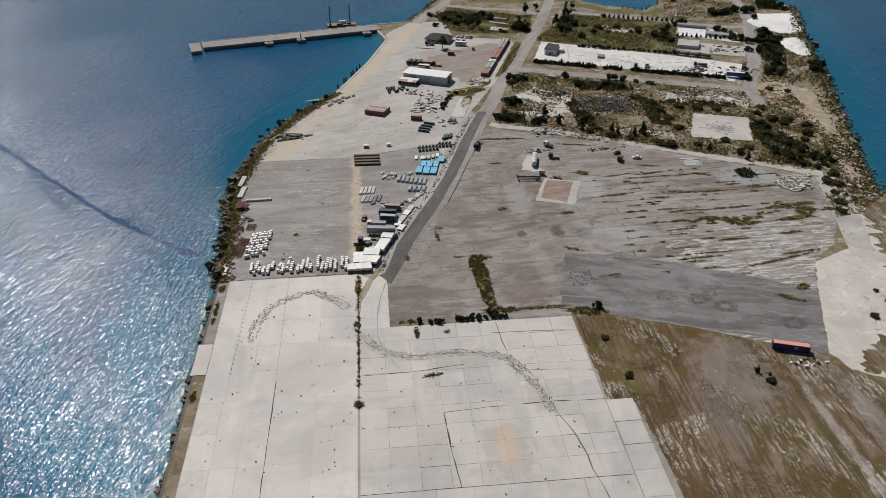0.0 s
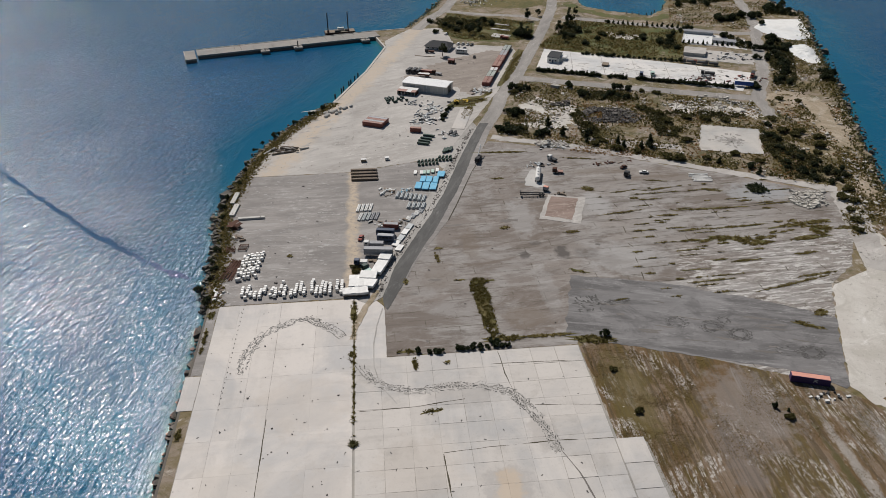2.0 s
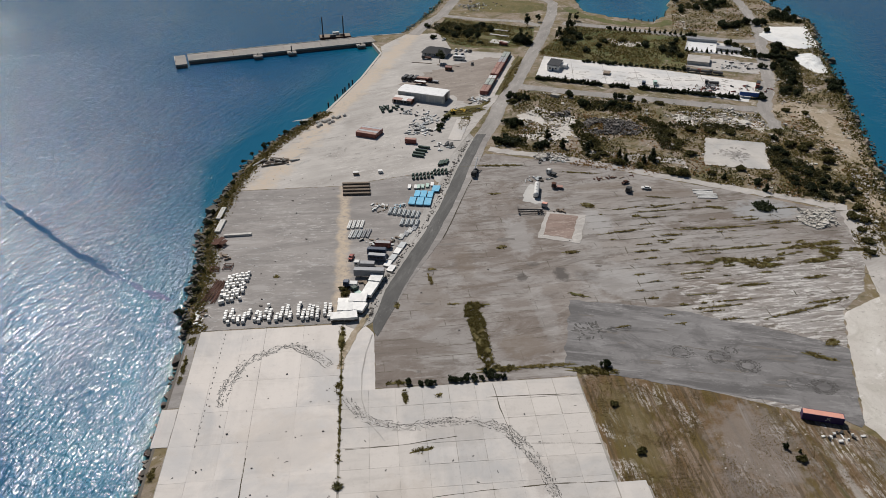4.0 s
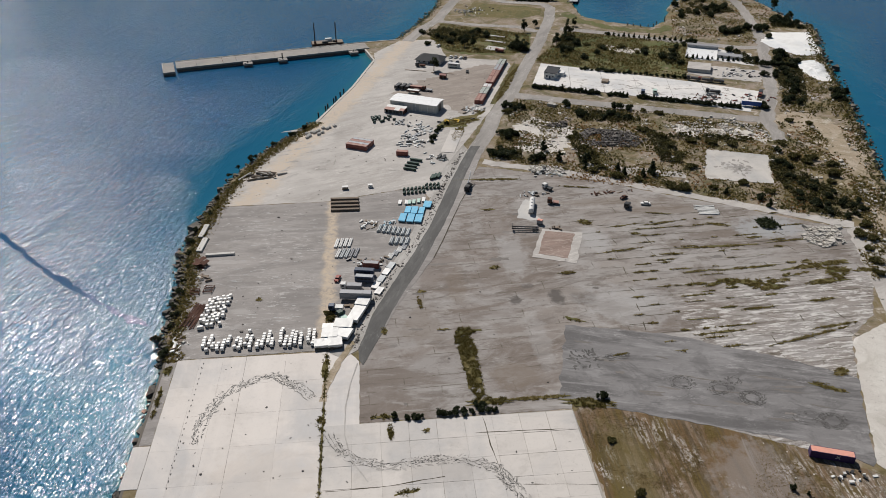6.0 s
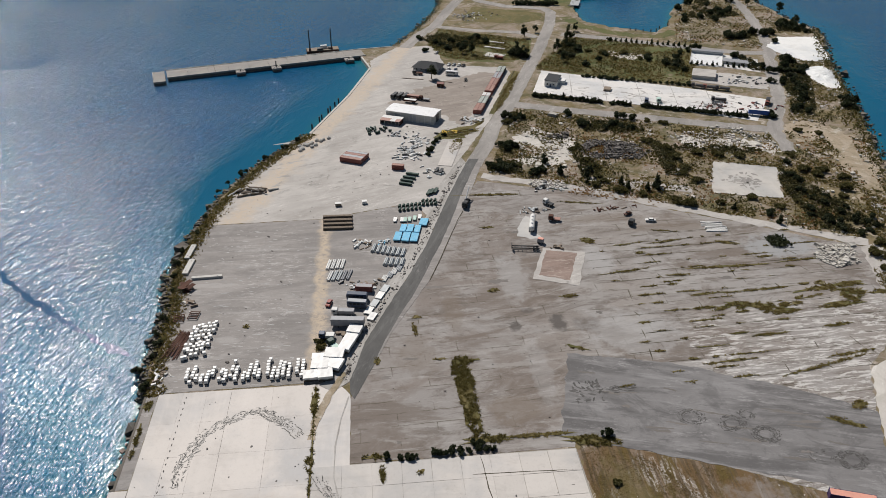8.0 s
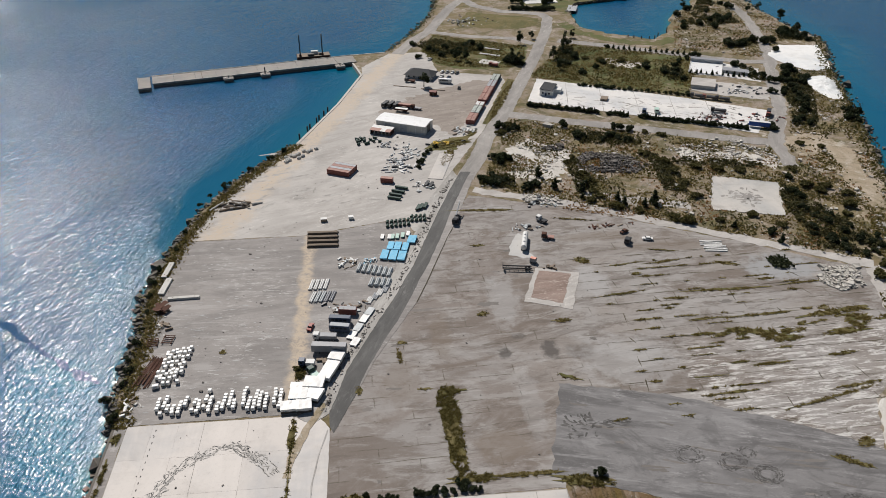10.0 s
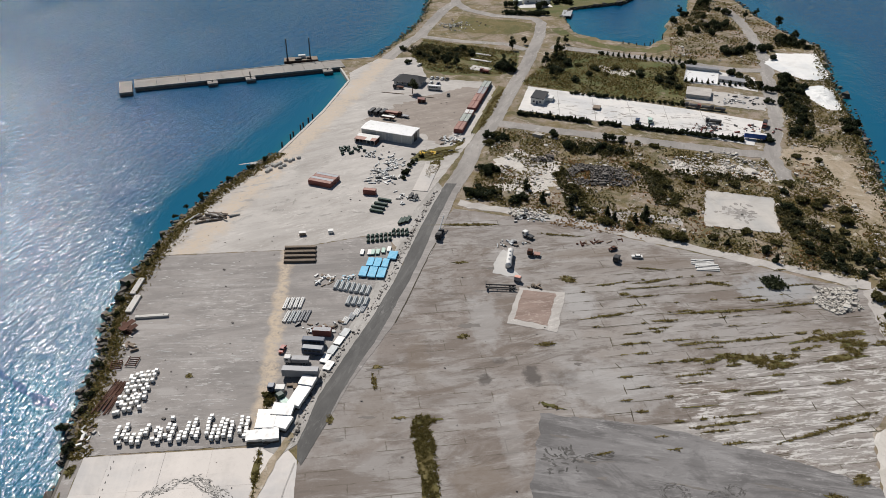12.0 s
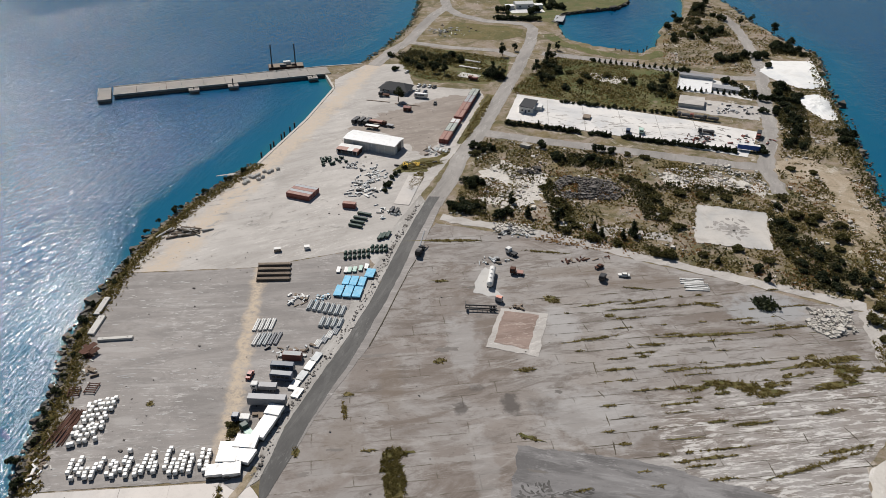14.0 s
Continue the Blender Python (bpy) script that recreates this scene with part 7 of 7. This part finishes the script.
junk("scrap_stock", 244, 490, 5, 4, 30, (M_WPAINT, M_DKMETAL, M_REDC), "parts and pallets on white concrete", "scrap", 3.0, 0.21)
junk("scrap_stock", 252, 536, 7, 4, 60, (M_WPAINT, M_PALEGREY, M_DKMETAL), "parts and pale crates in the grey lot", "scrap", 3.5, 0.12)
junk("scrap_stock", 264, 580, 6, 4, 30, (M_WPAINT, M_CONC, M_GREY), "blocks and pallets round the roofless building", "scrap", 2.5, 0.12)
junk("scrap_stock", 92, 718, 9, 7, 70, (M_WPAINT, M_PALEGREY, M_DKMETAL, M_WOOD), "boats and parts beside the far track", "scrap", 3.0)
junk("scrap_stock", 138, 192, 3.5, 2, 16, (M_WPAINT, M_DKMETAL, M_DKMETAL), "white and dark boards before the container", "scrap", 1.5)
junk("scrap_stock", 80, 375, 3, 1.4, 20, (M_WOOD, M_DKMETAL, M_PIPE), "scrap wood at the plain's edge", "scrap", 2.6)
junk("scrap_stock", 92, 398, 4, 2.5, 44, (M_PIPE, M_DKMETAL, M_WPAINT), "heap of grey debris at the scrub's edge", "scrap", 2.6)
junk("scrap_stock", 114, 372.5, 5, 0.8, 18, (M_WOOD, M_RUST), "line of brown timber on the plain", "timber", 4.0)
junk("scrap_stock", 192, 222, 4, 3, 36, (M_DKMETAL, M_DKWOOD, M_RUST), "heap of dark branches and scrap", "scrap", 3.5)
junk("scrap_stock", -66.5, 271, 2.2, 3.2, 24, (M_CONC, M_WOOD, M_WPAINT), "blocks and boards by the shore", "scrap", 2.4)
junk("scrap_stock", -64.5, 314, 1.6, 3, 14, (M_WOOD, M_CONC), "planks lying along the shore", "scrap", 4.0)
junk("scrap_stock", 84.6, 340.5, 1.8, 0.6, 7, (M_WOOD, M_DKWOOD), "short logs on the rubble floor", "logs", 3.4, 0.2)
boards = thing("white_beams", 158.5, 351, 0.06, 0, "rows of long white beams lying on the plain", "beams")
for k in range(9):
    part("beam", B(9.5, 0.45, 0.4, (pick.gauss(0, 0.5), -4 + k * 1.0, 0), -10 + pick.gauss(0, 4)), M_WPAINT, boards)
dark = thing("dark_heap", 180.5, 335.5, 0.05, 0, "mound of dark netting and brush", "heap")
v, f = leaf_quads(np.column_stack([rng.normal(0, 2.1, 700).clip(-4, 4), rng.normal(0, 2.1, 700).clip(-4, 4), rng.uniform(0, 1.3, 700)]), 0.8)
mesh_from("brush", v, f, M_LEAF, "", "", "stuff", dark)
for x, y, sx, sy, rz in ((104, 640, 14, 2.2, -30), (101, 626, 16, 2.4, -30), (98, 608, 14, 9, -30)):
    s = thing("white_slab", x, y, 0.02, rz, "long pale slab in the grass plot", "slab")
    part("slab", B(sx, sy, 0.5, (0, 0, 0), 0, 0.05), M_CONC, s)
strip = thing("concrete_footing", 48.8, 441.6, 0.02, 74, "bare pale concrete footing beside the road", "slab")
part("slab", B(31, 7.5, 0.25, (0, 0, 0), 0, 0.05), M_APRON_E, strip)
box1 = thing("crate", 159.4, 528.5, 0.2, -24, "tan wooden crate on white concrete", "crate")
part("box", B(4.2, 5.5, 1.2, (0, 0, 0), 0, 0.08), M_WOOD, box1)
part("lid", B(4.4, 5.7, 0.12, (0, 0, 1.2)), M_WOOD, box1)
for x, y, sx, sy, rz in ((36, 564, 15, 0.6, -18), (54, 556.5, 16, 0.8, -18)):
    s = thing("plank_row", x, y, 0.07, rz, "row of tan planks on brown gravel", "planks")
    for k in range(3):
        part("plank", B(sx / 3 - 0.1, sy, 0.3, (-sx / 3 + k * sx / 3, 0, 0)), M_WOOD, s)
for (x0, y0), (x1, y1) in (((106, 570), (78, 494)),):
    fence = thing("fence", 0, 0, 0.05, 0, "dark wire fence along the road", "fence")
    d = Vector((x1 - x0, y1 - y0))
    for k in range(28):
        part("post", R((x0 + d.x * k / 27, y0 + d.y * k / 27, 0), (x0 + d.x * k / 27, y0 + d.y * k / 27, 1.9), 0.07, n=5), M_DKMETAL, fence)
    for z in (0.5, 1.1, 1.8):
        part("wire", R((x0, y0, z), (x1, y1, z), 0.03, n=4), M_DKMETAL, fence)

# ---- concrete slabs of the apron ----
M_BED = make_concrete("dirt_filled_joint", (0.34, 0.315, 0.28), (0.17, 0.155, 0.13))
apron = tagged(sheet("apron", [(-65.2, 60), (76, 60), (76, 150), (74.5, 179), (66, 181), (65.2, 226.8), (-13, 226.8), (-13.2, 263.2), (-65.2, 263.2)], 0.05, M_BED, amount=0.05, thick=0.1), "wide pale concrete apron in large slabs", "pavement", "", "structure")




def slab_mesh(material):
    bm = bmesh.new()
    box(bm, 1, 1, 0.16)
    me = bpy.data.meshes.new("concrete_slab")
    bm.to_mesh(me)
    bm.free()
    me.materials.append(material)
    return me


SLAB, SLAB_OLD = slab_mesh(M_APRON), slab_mesh(M_APRON_E)
deal = random.Random(3)


def lay(x0, x1, y0, y1, nx, ny, gap=0.07, mesh=SLAB):
    dx, dy = (x1 - x0) / nx, (y1 - y0) / ny
    for i in range(nx):
        for j in range(ny):
            ob = new("concrete_slab", mesh)
            ob.parent = apron
            g = gap * deal.choice((0.4, 0.5, 0.6, 1, 2.2))
            ob.matrix_basis = pose(x0 + (i + 0.5) * dx, y0 + (j + 0.5) * dy, deal.uniform(-0.012, 0.0), deal.gauss(0, 0.02), deal.gauss(0, 0.02)) @ Matrix.Diagonal((dx - g, dy - g, 1, 1))


lay(-65, -41.5, 93, 263, 3, 12, 0.035)
lay(-41.45, -14.25, 93, 263, 2, 12, 0.03)
lay(-13.5, 65, 150, 226.5, 9, 9, 0.08, SLAB_OLD)
lay(-13.5, 50, 78, 149.8, 6, 6, 0.07, SLAB_OLD)
lay(50.2, 65, 78, 149.8, 2, 8, 0.07, SLAB_OLD)
lay(65.3, 74, 92, 181, 1, 9, 0.2, SLAB_OLD)
